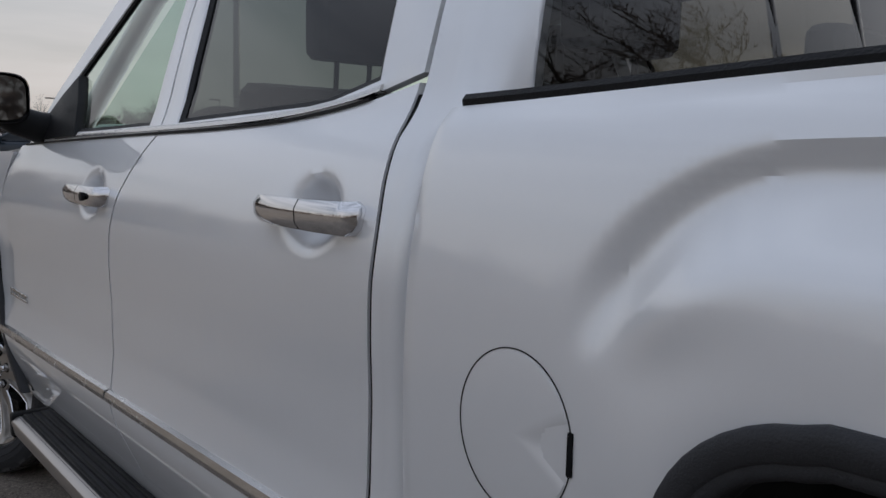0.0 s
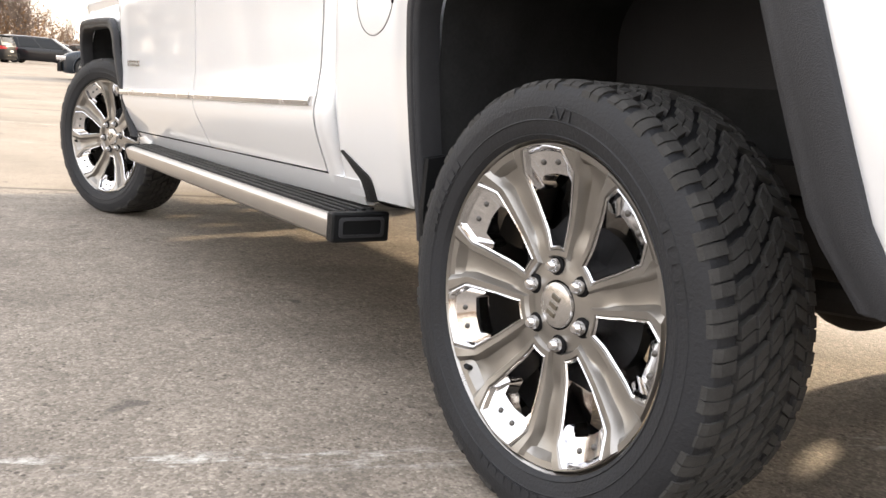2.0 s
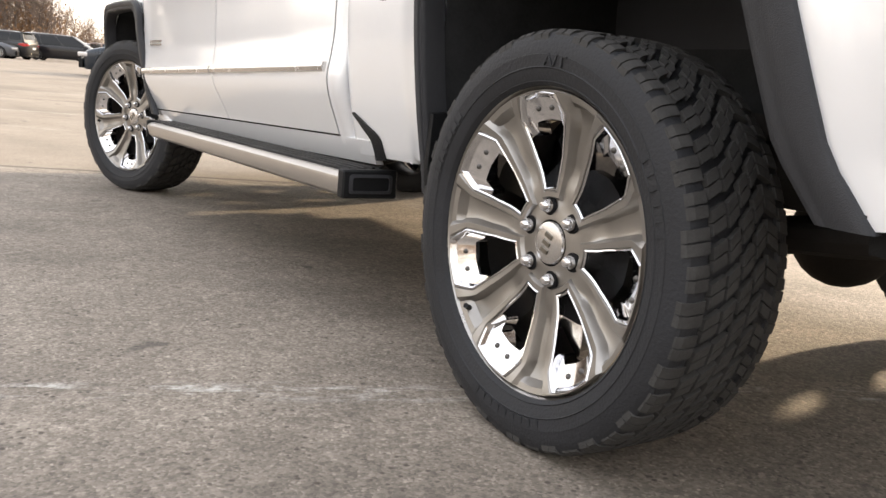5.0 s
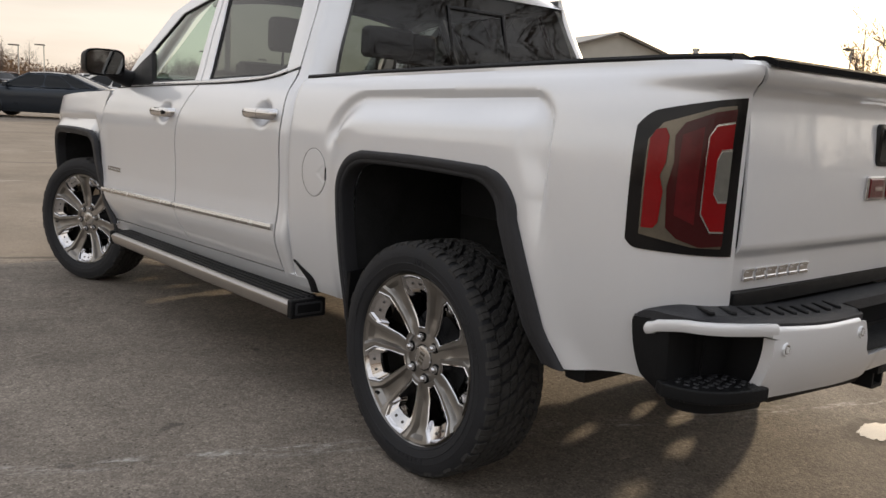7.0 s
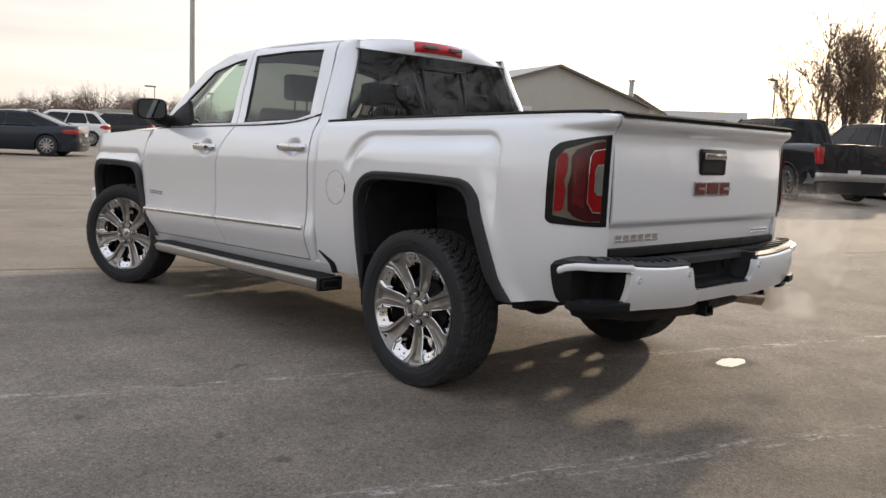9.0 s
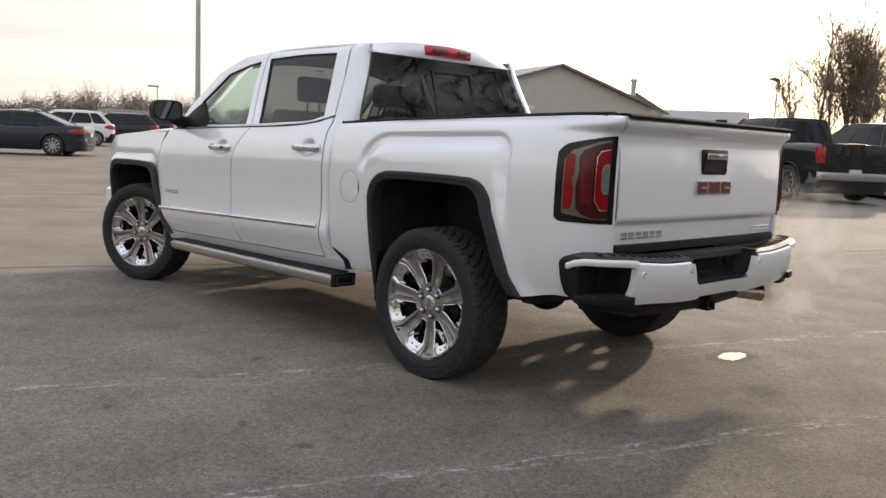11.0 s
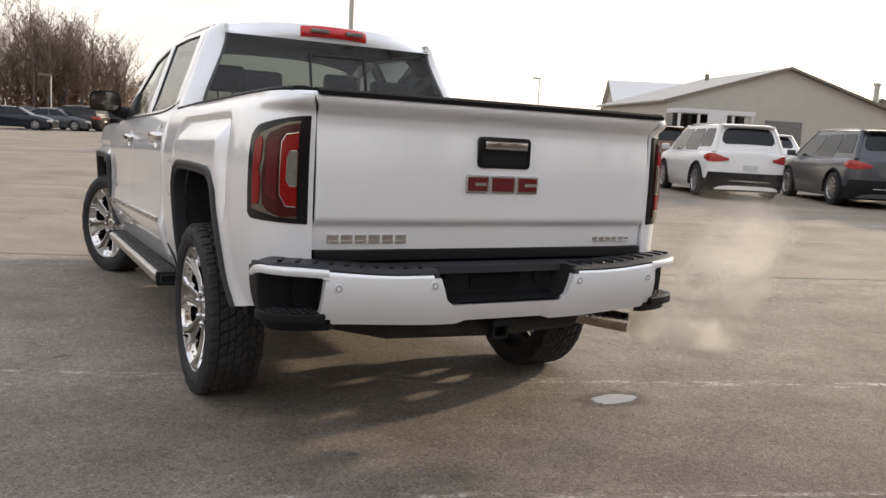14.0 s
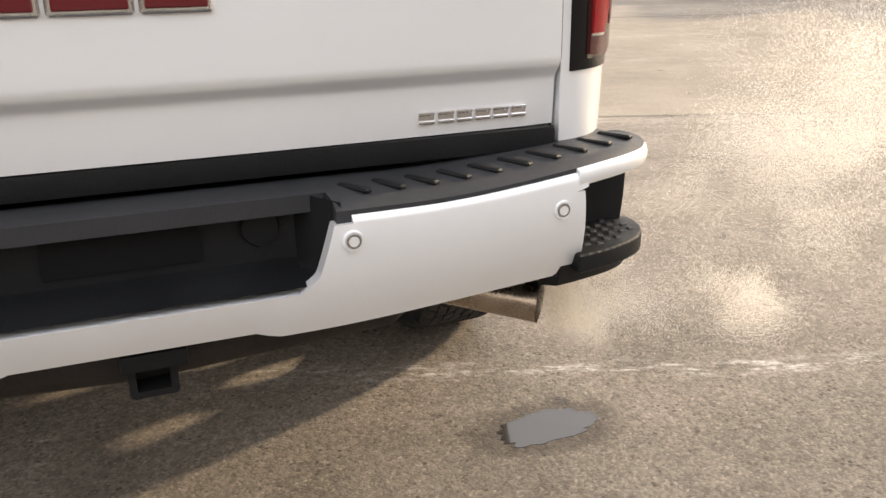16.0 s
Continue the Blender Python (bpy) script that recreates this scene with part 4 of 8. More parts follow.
def gate_y(x, z):
    return tail_y(z) + 0.014 - 0.016 * (1 - (x / 0.86) ** 2)


# tailgate handle: black bezel, deep pocket, chrome lever
def rounded(cx, cz, w, h, r, n=5):
    pts = []
    for sx, sz, a0 in ((1, 1, 0), (-1, 1, 90), (-1, -1, 180), (1, -1, 270)):
        for k in range(n + 1):
            a = radians(a0 + 90 * k / n)
            pts.append((cx + sx * (w / 2 - r) + r * math.cos(a), cz + sz * (h / 2 - r) + r * math.sin(a)))
    return pts


def frame_between(outer, inner, y, depth):
    bm = bmesh.new()
    rows = []
    for (xo, zo), (xi, zi) in zip(outer, inner):
        rows.append([bm.verts.new(p) for p in ((xo, y + depth, zo), (xo, y, zo), (xi, y - 0.002, zi), (xi, y + depth, zi))])
    for i in range(len(rows)):
        p, q = rows[i], rows[(i + 1) % len(rows)]
        for j in range(3):
            bm.faces.new([p[j], p[j + 1], q[j + 1], q[j]])
    bmesh.ops.recalc_face_normals(bm, faces=bm.faces)
    return bm


HX, HZ = 0.008, 1.210
gh = part("gate_handle", frame_between(rounded(HX, HZ, 0.250, 0.126, 0.02), rounded(HX, HZ, 0.215, 0.098, 0.012), gate_y(0, HZ) - 0.008, 0.04), GLOSS_BLACK, gate, "gloss black tailgate handle bezel with chrome lever")
bm = bmesh.new()
prism(bm, [(x, gate_y(0, HZ) - 0.0075, z) for x, z in rounded(HX, HZ, 0.218, 0.10, 0.012)], (0, 0.004, 0))
part("handle_pocket", bm, PLASTIC, gh)
bm = bmesh.new()
box(bm, (HX - 0.100, gate_y(0, HZ) - 0.026, HZ + 0.012), (HX + 0.100, gate_y(0, HZ) - 0.002, HZ + 0.046), 0.009, 3)
part("handle_lever", bm, CHROME, gh, "chrome handle lever")
bm = bmesh.new()
bmesh.ops.create_cone(bm, cap_ends=True, segments=16, radius1=0.006, radius2=0.006, depth=0.006, matrix=pose(HX + 0.072, gate_y(0, HZ) - 0.003, HZ - 0.015, 90, 0, 0))
part("handle_lock", bm, CHROME_DULL, gh)


# badges: plain raised blocks in their colours
def badge_block(bm, x0, x1, z0, z1, y, thick, slant=0.0, bevel=0.003):
    prism(bm, [(x0, y, z0), (x1, y, z0), (x1 + slant, y, z1), (x0 + slant, y, z1)], (0, -thick, 0), bevel, 1)


bm = bmesh.new()
for x0, x1 in ((-0.168, -0.062), (-0.056, 0.064), (0.070, 0.176)):
    badge_block(bm, x0, x1, 1.046, 1.118, gate_y(0, 1.08) + 0.002, 0.012, bevel=0.004)
logo = part("emblem", bm, CHROME_DULL, gate, "red emblem blocks with chrome edges")
bm = bmesh.new()
for x0, x1 in ((-0.168, -0.062), (-0.056, 0.064), (0.070, 0.176)):
    badge_block(bm, x0 + 0.008, x1 - 0.008, 1.054, 1.110, gate_y(0, 1.08) - 0.008, 0.005, bevel=0.002)
part("emblem_face", bm, BADGE_RED, logo)
for x0, x1, zz in ((-0.130, -0.078, 1.082), (0.106, 0.172, 1.082)):
    bm = bmesh.new()
    badge_block(bm, x0, x1, zz - 0.006, zz + 0.006, gate_y(0, 1.08) - 0.0125, 0.002, bevel=0.0)
    part("emblem_slot", bm, CHROME_DULL, logo)


def word_bars(name, label, x0, x1, z0, z1, n, y_of, gap):
    """A badge of n raised marks, each a piece of its own."""
    w = (x1 - x0) / n
    for k in range(n):
        bm = bmesh.new()
        a, b = x0 + k * w + gap / 2, x0 + (k + 1) * w - gap / 2
        y = y_of((a + b) / 2, z0) + 0.002
        badge_block(bm, a, b, z1 - (z1 - z0) * 0.30, z1, y, 0.009, bevel=0.0015)
        badge_block(bm, a, b, z0, z0 + (z1 - z0) * 0.30, y, 0.009, bevel=0.0015)
        badge_block(bm, a + 0.0005, b - 0.0005, z0 + 0.0005, z1 - 0.0005, y, 0.005, bevel=0.0)
        part(name, bm, CHROME, gate, label)


word_bars("name_badge_bar", "chrome raised bar of a name badge", -0.737, -0.402, 0.843, 0.876, 6, gate_y, 0.009)
word_bars("trim_badge_bar", "small chrome raised bar of a trim badge", 0.508, 0.726, 0.840, 0.861, 6, gate_y, 0.006)


def door_badge(s):
    bm = bmesh.new()
    for k in range(6):
        y0 = 3.06 - k * 0.036
        zc = 0.79
        x = s * (door_x(y0 - 0.014, zc))
        for dz in (-0.010, 0.007):
            box(bm, (min(x, x + s * 0.006), y0 - 0.029, zc + dz - 0.003), (max(x, x + s * 0.006), y0, zc + dz + 0.005), 0.001, 1)
        box(bm, (min(x, x + s * 0.005), y0 - 0.008, zc - 0.013), (max(x, x + s * 0.005), y0, zc + 0.012), 0.001, 1)
    return bm


both("door_badge", door_badge, CHROME_DULL, "small chrome raised bars of a door badge")


# ---- tail lamps: they wrap round the bed corner ----
def corner_point(s, q, z, out):
    """q from 0 (front edge on the side) to 1 (tailgate seam), along the rounded corner."""
    y = -0.825 - (1.0285 - 0.825) * math.sin(min(q, 1) * math.pi / 2 * 0.97)
    x = bed_x(y, z)
    n = Vector((bed_x(y + 0.01, z) - x, 0, 0))
    slope = (bed_x(y + 0.004, z) - bed_x(y - 0.004, z)) / 0.008
    nx, ny = 1.0, -slope
    l = math.hypot(nx, ny)
    return (s * (x + out * nx / l), y + out * ny / l, z)


lamp_low = lambda q: 0.915 + 0.006 * (1 - q) + 0.020 * max(0, 1 - q / 0.10) ** 2
lamp_high = lambda q: 1.312 - 0.050 * (1 - q) ** 1.6 - 0.030 * max(0, 1 - q / 0.16) ** 2


def lamp_patch(s, q0, q1, z0, z1, out, nq=14, nz=14, bulge=0.0, skew=0.0):
    """A patch on the lamp between q0..q1 and heights z0..z1 (fractions of the lamp)."""
    bm = bmesh.new()

    def place(u, v):
        q = q0 + (q1 - q0) * u + skew * (v - 0.5)
        f = z0 + (z1 - z0) * v
        z = lamp_low(q) + (lamp_high(q) - lamp_low(q)) * f
        o = out + bulge * (1 - (2 * u - 1) ** 4) * (1 - (2 * v - 1) ** 4)
        return corner_point(s, q, z, o)
    sheet(bm, place, list(np.linspace(0, 1, nq)), list(np.linspace(0, 1, nz)), flip=s < 0)
    hem(bm, (-s * 0.012, 0.012, 0))
    return bm


def lamp_outline(s, pts, out, depth=0.008):
    """A flat-faced piece on the lamp with an outline of (q, fraction) points."""
    bm = bmesh.new()
    c = np.mean(pts, axis=0)
    rows = []
    for k in (1.0, 0.6, 0.25):
        row = []
        for q, f in pts:
            q, f = c[0] + (q - c[0]) * k, c[1] + (f - c[1]) * k
            q = 0.115 + (q - 0.13) * 0.93
            z = lamp_low(q) + (lamp_high(q) - lamp_low(q)) * f
            row.append(bm.verts.new(corner_point(s, q, z, out)))
        rows.append(row)
    n = len(pts)
    for a, b in zip(rows, rows[1:]):
        for i in range(n):
            bm.faces.new([a[i], a[(i + 1) % n], b[(i + 1) % n], b[i]])
    bm.faces.new(rows[-1])
    hem(bm, (-s * depth, depth, 0))
    bmesh.ops.recalc_face_normals(bm, faces=bm.faces)
    return bm


def dense(pts, n=4):
    return loop(pts, n)


RED_CORE = material("red_lens_core", (0.085, 0.005, 0.007), 0.14, spec=0.4, vary=0.25, scale=30)
for s in (-1, 1):
    lamp = part("tail_lamp", lamp_patch(s, 0.0, 1.0, 0.0, 1.0, 0.004, 26, 20), GLOSS_BLACK, truck, "red and smoked tail lamp in a black surround")
    part("lamp_reflector", lamp_outline(s, dense([(0.13, 0.11), (0.13, 0.80), (0.24, 0.90), (0.70, 0.955), (0.90, 0.955), (0.90, 0.05), (0.60, 0.05)]), 0.006), SMOKE_LENS, lamp)
    part("side_lens", lamp_outline(s, dense([(0.15, 0.16), (0.15, 0.80), (0.19, 0.86), (0.27, 0.86), (0.31, 0.80), (0.31, 0.62), (0.27, 0.53), (0.31, 0.42), (0.29, 0.20), (0.25, 0.16)]), 0.009), RED_LENS, lamp, "bright red side lens")
    part("main_lens", lamp_outline(s, dense([(0.36, 0.17), (0.34, 0.45), (0.38, 0.62), (0.36, 0.80), (0.43, 0.88), (0.68, 0.925), (0.90, 0.935), (0.90, 0.07), (0.66, 0.055), (0.46, 0.10)]), 0.010), DARK_RED_LENS, lamp, "deep red lens")
    part("main_lens_core", lamp_outline(s, dense([(0.42, 0.26), (0.42, 0.80), (0.60, 0.84), (0.60, 0.20)]), 0.0115), RED_CORE, lamp)
    part("chrome_ring", lamp_outline(s, dense([(0.645, 0.27), (0.645, 0.775), (0.705, 0.846), (0.885, 0.856), (0.885, 0.153), (0.745, 0.153)]), 0.0125), CHROME, lamp)
    part("brake_lens", lamp_outline(s, dense([(0.655, 0.275), (0.655, 0.77), (0.71, 0.835), (0.885, 0.845), (0.885, 0.165), (0.75, 0.165)]), 0.0140), RED_LENS, lamp, "bright red brake lens")
    part("chrome_ring", lamp_outline(s, dense([(0.745, 0.405), (0.745, 0.625), (0.780, 0.685), (0.885, 0.690), (0.885, 0.347), (0.795, 0.347)]), 0.0152), CHROME, lamp)
    part("reverse_lens", lamp_outline(s, dense([(0.755, 0.41), (0.755, 0.62), (0.785, 0.67), (0.885, 0.675), (0.885, 0.36), (0.80, 0.36)]), 0.0165), CLEAR_LENS, lamp, "clear reversing lens")


# ---- rear bumper ----
BX = 0.990


def bumper_y(x):
    """Plan curve of the bumper's rear face, rounding forward at its ends."""
    return -0.850 - 0.325 * max(0.0, 1 - (min(abs(x), BX) / BX) ** 5) ** 0.2


bump_top = lambda x: 0.742 + 0.030 * smooth(0.45, 0.95, abs(x))
bump_low = lambda x: 0.532 + 0.022 * smooth(0.25, 0.75, abs(x)) + 0.012 * smooth(0.205, 0.190, abs(x))


def recess_x(z):
    return 0.322 - 0.045 * (0.745 - z) / 0.135 - 0.022 * (1 - smooth(0.610, 0.640, z)) + 0.02 * smooth(0.725, 0.745, z)


def step_x(z):
    return 0.778 + 0.012 * (0.72 - z) / 0.16


def bumper_face():
    """Painted bar: cut away for the plate recess in the middle and for the corner steps."""
    bm = bmesh.new()

    def skin(x, z):
        lo, hi = bump_low(x), bump_top(x)
        v = min(max((z - lo) / (hi - lo), 0), 1)
        crown = 0.010 * math.sin(math.pi * v) - 0.035 * (1 - v) ** 2.2 - 0.016 * smooth(0.90, 1.0, v) ** 2
        y = bumper_y(x)
        k = smooth(0.90, 0.985, abs(x))                     # the round end turns the skin sideways
        return (x + math.copysign(crown * k, x), y - crown * (1 - k), z)
    us = list(np.linspace(0, 1, 40))
    for s in (-1, 1):
        sheet(bm, lambda u, v: skin(s * step_x(bump_low(0.6) + (0.612 - bump_low(0.6)) * v) * u, bump_low(u * 0.77) + (0.612 - bump_low(u * 0.77)) * v), us, list(np.linspace(0, 1, 12)), flip=s < 0)
        sheet(bm, lambda u, v: (lambda z: skin(s * (recess_x(z) + (step_x(z) - recess_x(z)) * u), z))(0.612 + 0.110 * v), us, list(np.linspace(0, 1, 14)), flip=s < 0)
        ends = list(np.linspace(0.345, 0.786, 34))
        sheet(bm, lambda x, v: (lambda z0, z1: skin(s * (max(x, recess_x(z0 + (z1 - z0) * v)) if x < 0.36 else x), z0 + (z1 - z0) * v))(0.722 + 0.006 * smooth(0.76, 0.786, x), bump_top(x)), ends, list(np.linspace(0, 1, 8)), flip=s < 0)
    bmesh.ops.remove_doubles(bm, verts=bm.verts, dist=0.0006)
    bmesh.ops.recalc_face_normals(bm, faces=bm.faces)
    if sum(f.normal.y * f.calc_area() for f in bm.faces) > 0:
        bmesh.ops.reverse_faces(bm, faces=bm.faces)
    hem(bm, lambda c: (0, 0.030, 0) if abs(c.x) < 0.93 else (-math.copysign(0.03, c.x), 0.004, 0))
    return bm


bumper = part("rear_bumper", bumper_face(), PAINT, truck, "white painted rear bumper with black step pad and corner steps")


def step_pad():
    bm = bmesh.new()
    ends = [0.988 * (1 - (1 - u) ** 2.2) for u in np.linspace(0, 1, 50)]
    xs = [-x for x in ends[:0:-1]] + ends

    def place(x, v):
        yb = bumper_y(x) + 0.006
        side = smooth(0.90, 0.985, abs(x))                  # on the side of the truck the pad slopes down and ends round
        yi = -1.02 + 0.136 * smooth(0.78, 0.98, abs(x))
        return (x * (1 - 0.012 * v * smooth(0.9, 0.98, abs(x))), yb + (max(yi, yb + 0.02) - yb) * v, bump_top(x) + (0.010 * smooth(0, 0.12, v) + 0.012 * v) * (1 - side) + side * (0.003 - 0.018 * v ** 3))
    sheet(bm, place, xs, list(np.linspace(0, 1, 10)), keep=lambda x, v: not (abs(x) < 0.330 and v < 0.5))
    hem(bm, (0, 0, -0.03))
    return bm


part("step_pad", step_pad(), FLARE, bumper, "black textured step pad")
for k in range(10):
    for s in (-1, 1):
        x = s * (0.37 + 0.060 * k)
        bm = bmesh.new()
        box(bm, (-0.008, -0.036, -0.004), (0.008, 0.036, 0.005), 0.003, 1, turn=pose(x, bumper_y(x) + 0.075, bump_top(x) + 0.016, 0, 0, s * 28))
        part("pad_ridge", bm, PLASTIC, bumper)


def plate_recess():
    """Black tray behind the number plate opening."""
    bm = bmesh.new()
    prof = [(-1.165, 0.622), (-1.080, 0.628), (-1.060, 0.640), (-1.052, 0.755)]
    rows = []
    for x in np.linspace(-0.33, 0.33, 24):
        k = smooth(0.335, 0.26, abs(x))
        rows.append([bm.verts.new((x, y - (1 - k) * (y + 1.165), z + (0.0 if j else 0.0))) for j, (y, z) in enumerate(prof)])
    for p, q in zip(rows, rows[1:]):
        for j in range(3):
            bm.faces.new([p[j], q[j], q[j + 1], p[j + 1]])
    bmesh.ops.recalc_face_normals(bm, faces=bm.faces)
    return bm


tray = part("plate_recess", plate_recess(), PLASTIC, bumper, "black number plate recess")
bm = bmesh.new()
box(bm, (-0.121, -1.066, 0.655), (0.119, -1.056, 0.719), 0.003)
part("plate_opening", bm, SEAM, bumper)
CLIP = material("white_plastic_clip", (0.7, 0.7, 0.68), 0.5)
for x in (-0.094, 0.086):
    bm = bmesh.new()
    box(bm, (x - 0.010, -1.101, 0.733), (x + 0.010, -1.088, 0.747), 0.002)
    part("plate_clip", bm, CLIP, bumper)
for x in (-0.215, 0.215):
    bm = bmesh.new()
    bmesh.ops.create_cone(bm, cap_ends=True, segments=24, radius1=0.034, radius2=0.030, depth=0.012, matrix=pose(x, -1.062, 0.70, 90, 0, 0))
    part("round_plug", bm, PLASTIC, bumper)


def corner_plan(u, back=0.0):
    """Plan of the wrap-round corner: u from 0 at the inner end to 1 on the side of the truck."""
    if u < 0.72:
        x = 0.755 + (0.9895 - 0.755) * (1 - (1 - u / 0.72) ** 2.4)
        return x, bumper_y(x)
    return 0.9895, -0.948 + (u - 0.72) / 0.28 * 0.068


def corner_step(s):
    """Black wrap-round corner with a toe hold cut into it."""
    bm = bmesh.new()

    def place(u, v):
        x, y = corner_plan(u)
        front = smooth(0.50, 1.0, u)
        z = 0.530 + 0.020 * front + (0.232 - 0.034 * front) * v
        inset = 0.115 * smooth(0.20, 0.25, v) * (1 - smooth(0.86, 0.90, v)) * (1 - smooth(0.54, 0.62, u))
        tuck = 0.030 * (1 - v) ** 3
        k, turn = smooth(0.1, 0.75, u), smooth(0.15, 0.55, u)
        # its forward edge leans back towards the foot and is round above and below
        y -= front * (0.030 * ((0.765 - z) / 0.165) ** 2 + 0.050 * smooth(0.605, 0.545, z) + 0.022 * smooth(0.735, 0.768, z))
        return (s * (x - 0.007 - (0.25 + 0.70 * turn) * inset - tuck * k), y + 0.007 + (0.95 - 0.75 * turn) * inset + tuck * (1 - k), z)
    sheet(bm, place, list(np.linspace(0, 1, 60)), list(np.linspace(0, 1, 44)), flip=s > 0)
    hem(bm, (-s * 0.03, 0.02, 0))
    return bm


def corner_bar(s):
    """Slim painted bar that runs on round the corner above the toe hold, with a round end."""
    bm = bmesh.new()
    rows = []
    for u in [0.012 + 0.813 * k / 40 for k in range(41)] + [0.831, 0.835, 0.838]:
        (x, y), (xn, yn) = corner_plan(u), corner_plan(u + 0.004)
        d = max(math.hypot(xn - x, yn - y), 1e-6)
        nx, ny = -(yn - y) / d, (xn - x) / d
        if nx * 1 + ny * -1 < 0:
            nx, ny = -nx, -ny
        zc = bump_top(x) - 0.0175 - 0.028 * smooth(0.50, 0.84, u)
        end = math.sqrt(max(0.0, 1 - max(0.0, (u - 0.815) / 0.0235) ** 2))
        h, rim = 0.017 * (0.15 + 0.85 * end), 0.004
        section = [(-0.028, -h), (rim - 0.010, -h), (rim - 0.003, -h * 0.88), (rim, -h * 0.60), (rim + 0.001, 0.0), (rim, h * 0.60), (rim - 0.003, h * 0.88), (rim - 0.010, h), (-0.028, h)]
        rows.append([bm.verts.new((s * (x + nx * o), y + ny * o, zc + dz)) for o, dz in section])
    for p, q in zip(rows, rows[1:]):
        for j in range(len(p)):
            bm.faces.new([p[j], q[j], q[(j + 1) % len(p)], p[(j + 1) % len(p)]])
    bm.faces.new(rows[0])
    bm.faces.new(rows[-1][::-1])
    bmesh.ops.recalc_face_normals(bm, faces=bm.faces)
    return bm


for s in (-1, 1):
    part("corner_step", corner_step(s), PLASTIC, bumper, "black corner step with toe hold")
    part("corner_bar", corner_bar(s), PAINT, bumper, "slim white bar above the toe hold")
    bm = bmesh.new()
    outline = [(s * (x + 0.002 - 0.05 * smooth(0.62, 0.72, u)), y - 0.003 + 0.02 * smooth(0.62, 0.72, u), 0.562) for u in np.linspace(0.02, 0.72, 24) for x, y in [corner_plan(u)]] + [(s * 0.90, -0.93, 0.562), (s * 0.775, -1.03, 0.562)]
    prism(bm, outline, (0, 0, 0.037), 0.008, 3)
    back = bmesh.new()
    box(back, (min(s * 0.735, s * 0.764), -1.125, 0.55), (max(s * 0.735, s * 0.764), -0.93, 0.735), 0.004)
    part("step_backing", back, PLASTIC, bumper)
    part("step_tread", bm, PLASTIC, bumper, "black knobbed step tread")
    bm = bmesh.new()
    for i in range(7):
        for j in range(4):
            x = 0.79 + 0.026 * i
            y = bumper_y(x) + 0.030 + 0.026 * j + 0.010 * (i % 2)
            box(bm, (s * x - 0.008, y - 0.007, 0.595), (s * x + 0.008, y + 0.007, 0.602), 0.003, 1)
    part("tread_knob_field", bm, FLARE, bumper)

for x in (-0.731, -0.344, 0.343, 0.729):
    bm = bmesh.new()
    z = 0.694
    lathe(bm, [(-0.003, 0.0), (-0.003, 0.0085), (0.001, 0.0095), (-0.001, 0.0125), (-0.002, 0.0135), (-0.002, 0.0165), (0.004, 0.0180)], 24)
    bmesh.ops.transform(bm, matrix=pose(x, bumper_y(x) - 0.0080, z, 0, 0, 90), verts=bm.verts)
    part("parking_sensor", bm, PAINT, bumper, "round white parking sensor")
    bm = bmesh.new()
    lathe(bm, [(-0.0015, 0.0088), (-0.0015, 0.0122)], 24)
    bmesh.ops.transform(bm, matrix=pose(x, bumper_y(x) - 0.0090, z, 0, 0, 90), verts=bm.verts)
    part("sensor_ring", bm, CHROME_DULL, bumper)


# tow receiver, frame, axle, tank, exhaust
bm = bmesh.new()
ring_o, ring_i = rounded(0.018, 0.482, 0.078, 0.074, 0.008, 3), rounded(0.018, 0.482, 0.054, 0.051, 0.004, 3)
rows = [[bm.verts.new(p) for p in ((xo, -0.90, zo), (xo, -1.10, zo), (xi, -1.10, zi), (xi, -0.95, zi))] for (xo, zo), (xi, zi) in zip(ring_o, ring_i)]
for i in range(len(rows)):
    p, q = rows[i], rows[(i + 1) % len(rows)]
    for j in range(3):
        bm.faces.new([p[j], p[j + 1], q[j + 1], q[j]])
bmesh.ops.recalc_face_normals(bm, faces=bm.faces)
box(bm, (-0.03, -1.118, 0.500), (0.075, -1.060, 0.530), 0.006)
part("tow_receiver", bm, PLASTIC, truck, "square black tow receiver")
bm = bmesh.new()
tube(bm, [(-0.62, -0.80, 0.50), (-0.45, -0.98, 0.49), (0.0, -1.02, 0.485), (0.45, -0.98, 0.49), (0.62, -0.80, 0.50)], 0.042, 12)
part("hitch_bar", bm, STEEL, truck)
for s in (-1, 1):
    bm = bmesh.new()
    box(bm, (s * 0.46, -1.0, 0.50), (s * 0.56, 4.2, 0.62), 0.01)
    part("frame_rail", bm, STEEL, truck, "dark steel frame rail")
bm = bmesh.new()
tube(bm, [(-0.72, 0, 0.40), (-0.2, 0, 0.40), (0.2, 0, 0.40), (0.72, 0, 0.40)], 0.048, 14)
bmesh.ops.create_uvsphere(bm, u_segments=20, v_segments=12, radius=0.15, matrix=Matrix.LocRotScale((0.0, -0.02, 0.40), None, (1, 0.85, 0.9)))
part("rear_axle", bm, STEEL, truck, "dark rear axle with differential housing")
for s in (-1, 1):
    bm = bmesh.new()
    pts = [(s * 0.56, y, 0.44 + 0.10 * ((y + 0.05) / 0.7) ** 2) for y in np.linspace(-0.75, 0.70, 16)]
    tube(bm, pts, 0.030, 8)
    part("leaf_spring", bm, STEEL, truck)
bm = bmesh.new()
box(bm, (-0.80, -0.05, 0.60), (0.80, 0.05, 0.66), 0.0)
box(bm, (-0.62, -0.98, 0.63), (0.62, 4.2, 0.68), 0.0)
box(bm, (-0.78, 0.92, 0.50), (0.78, 3.1, 0.56), 0.02)
part("underbody", bm, STEEL, truck)
bm = bmesh.new()
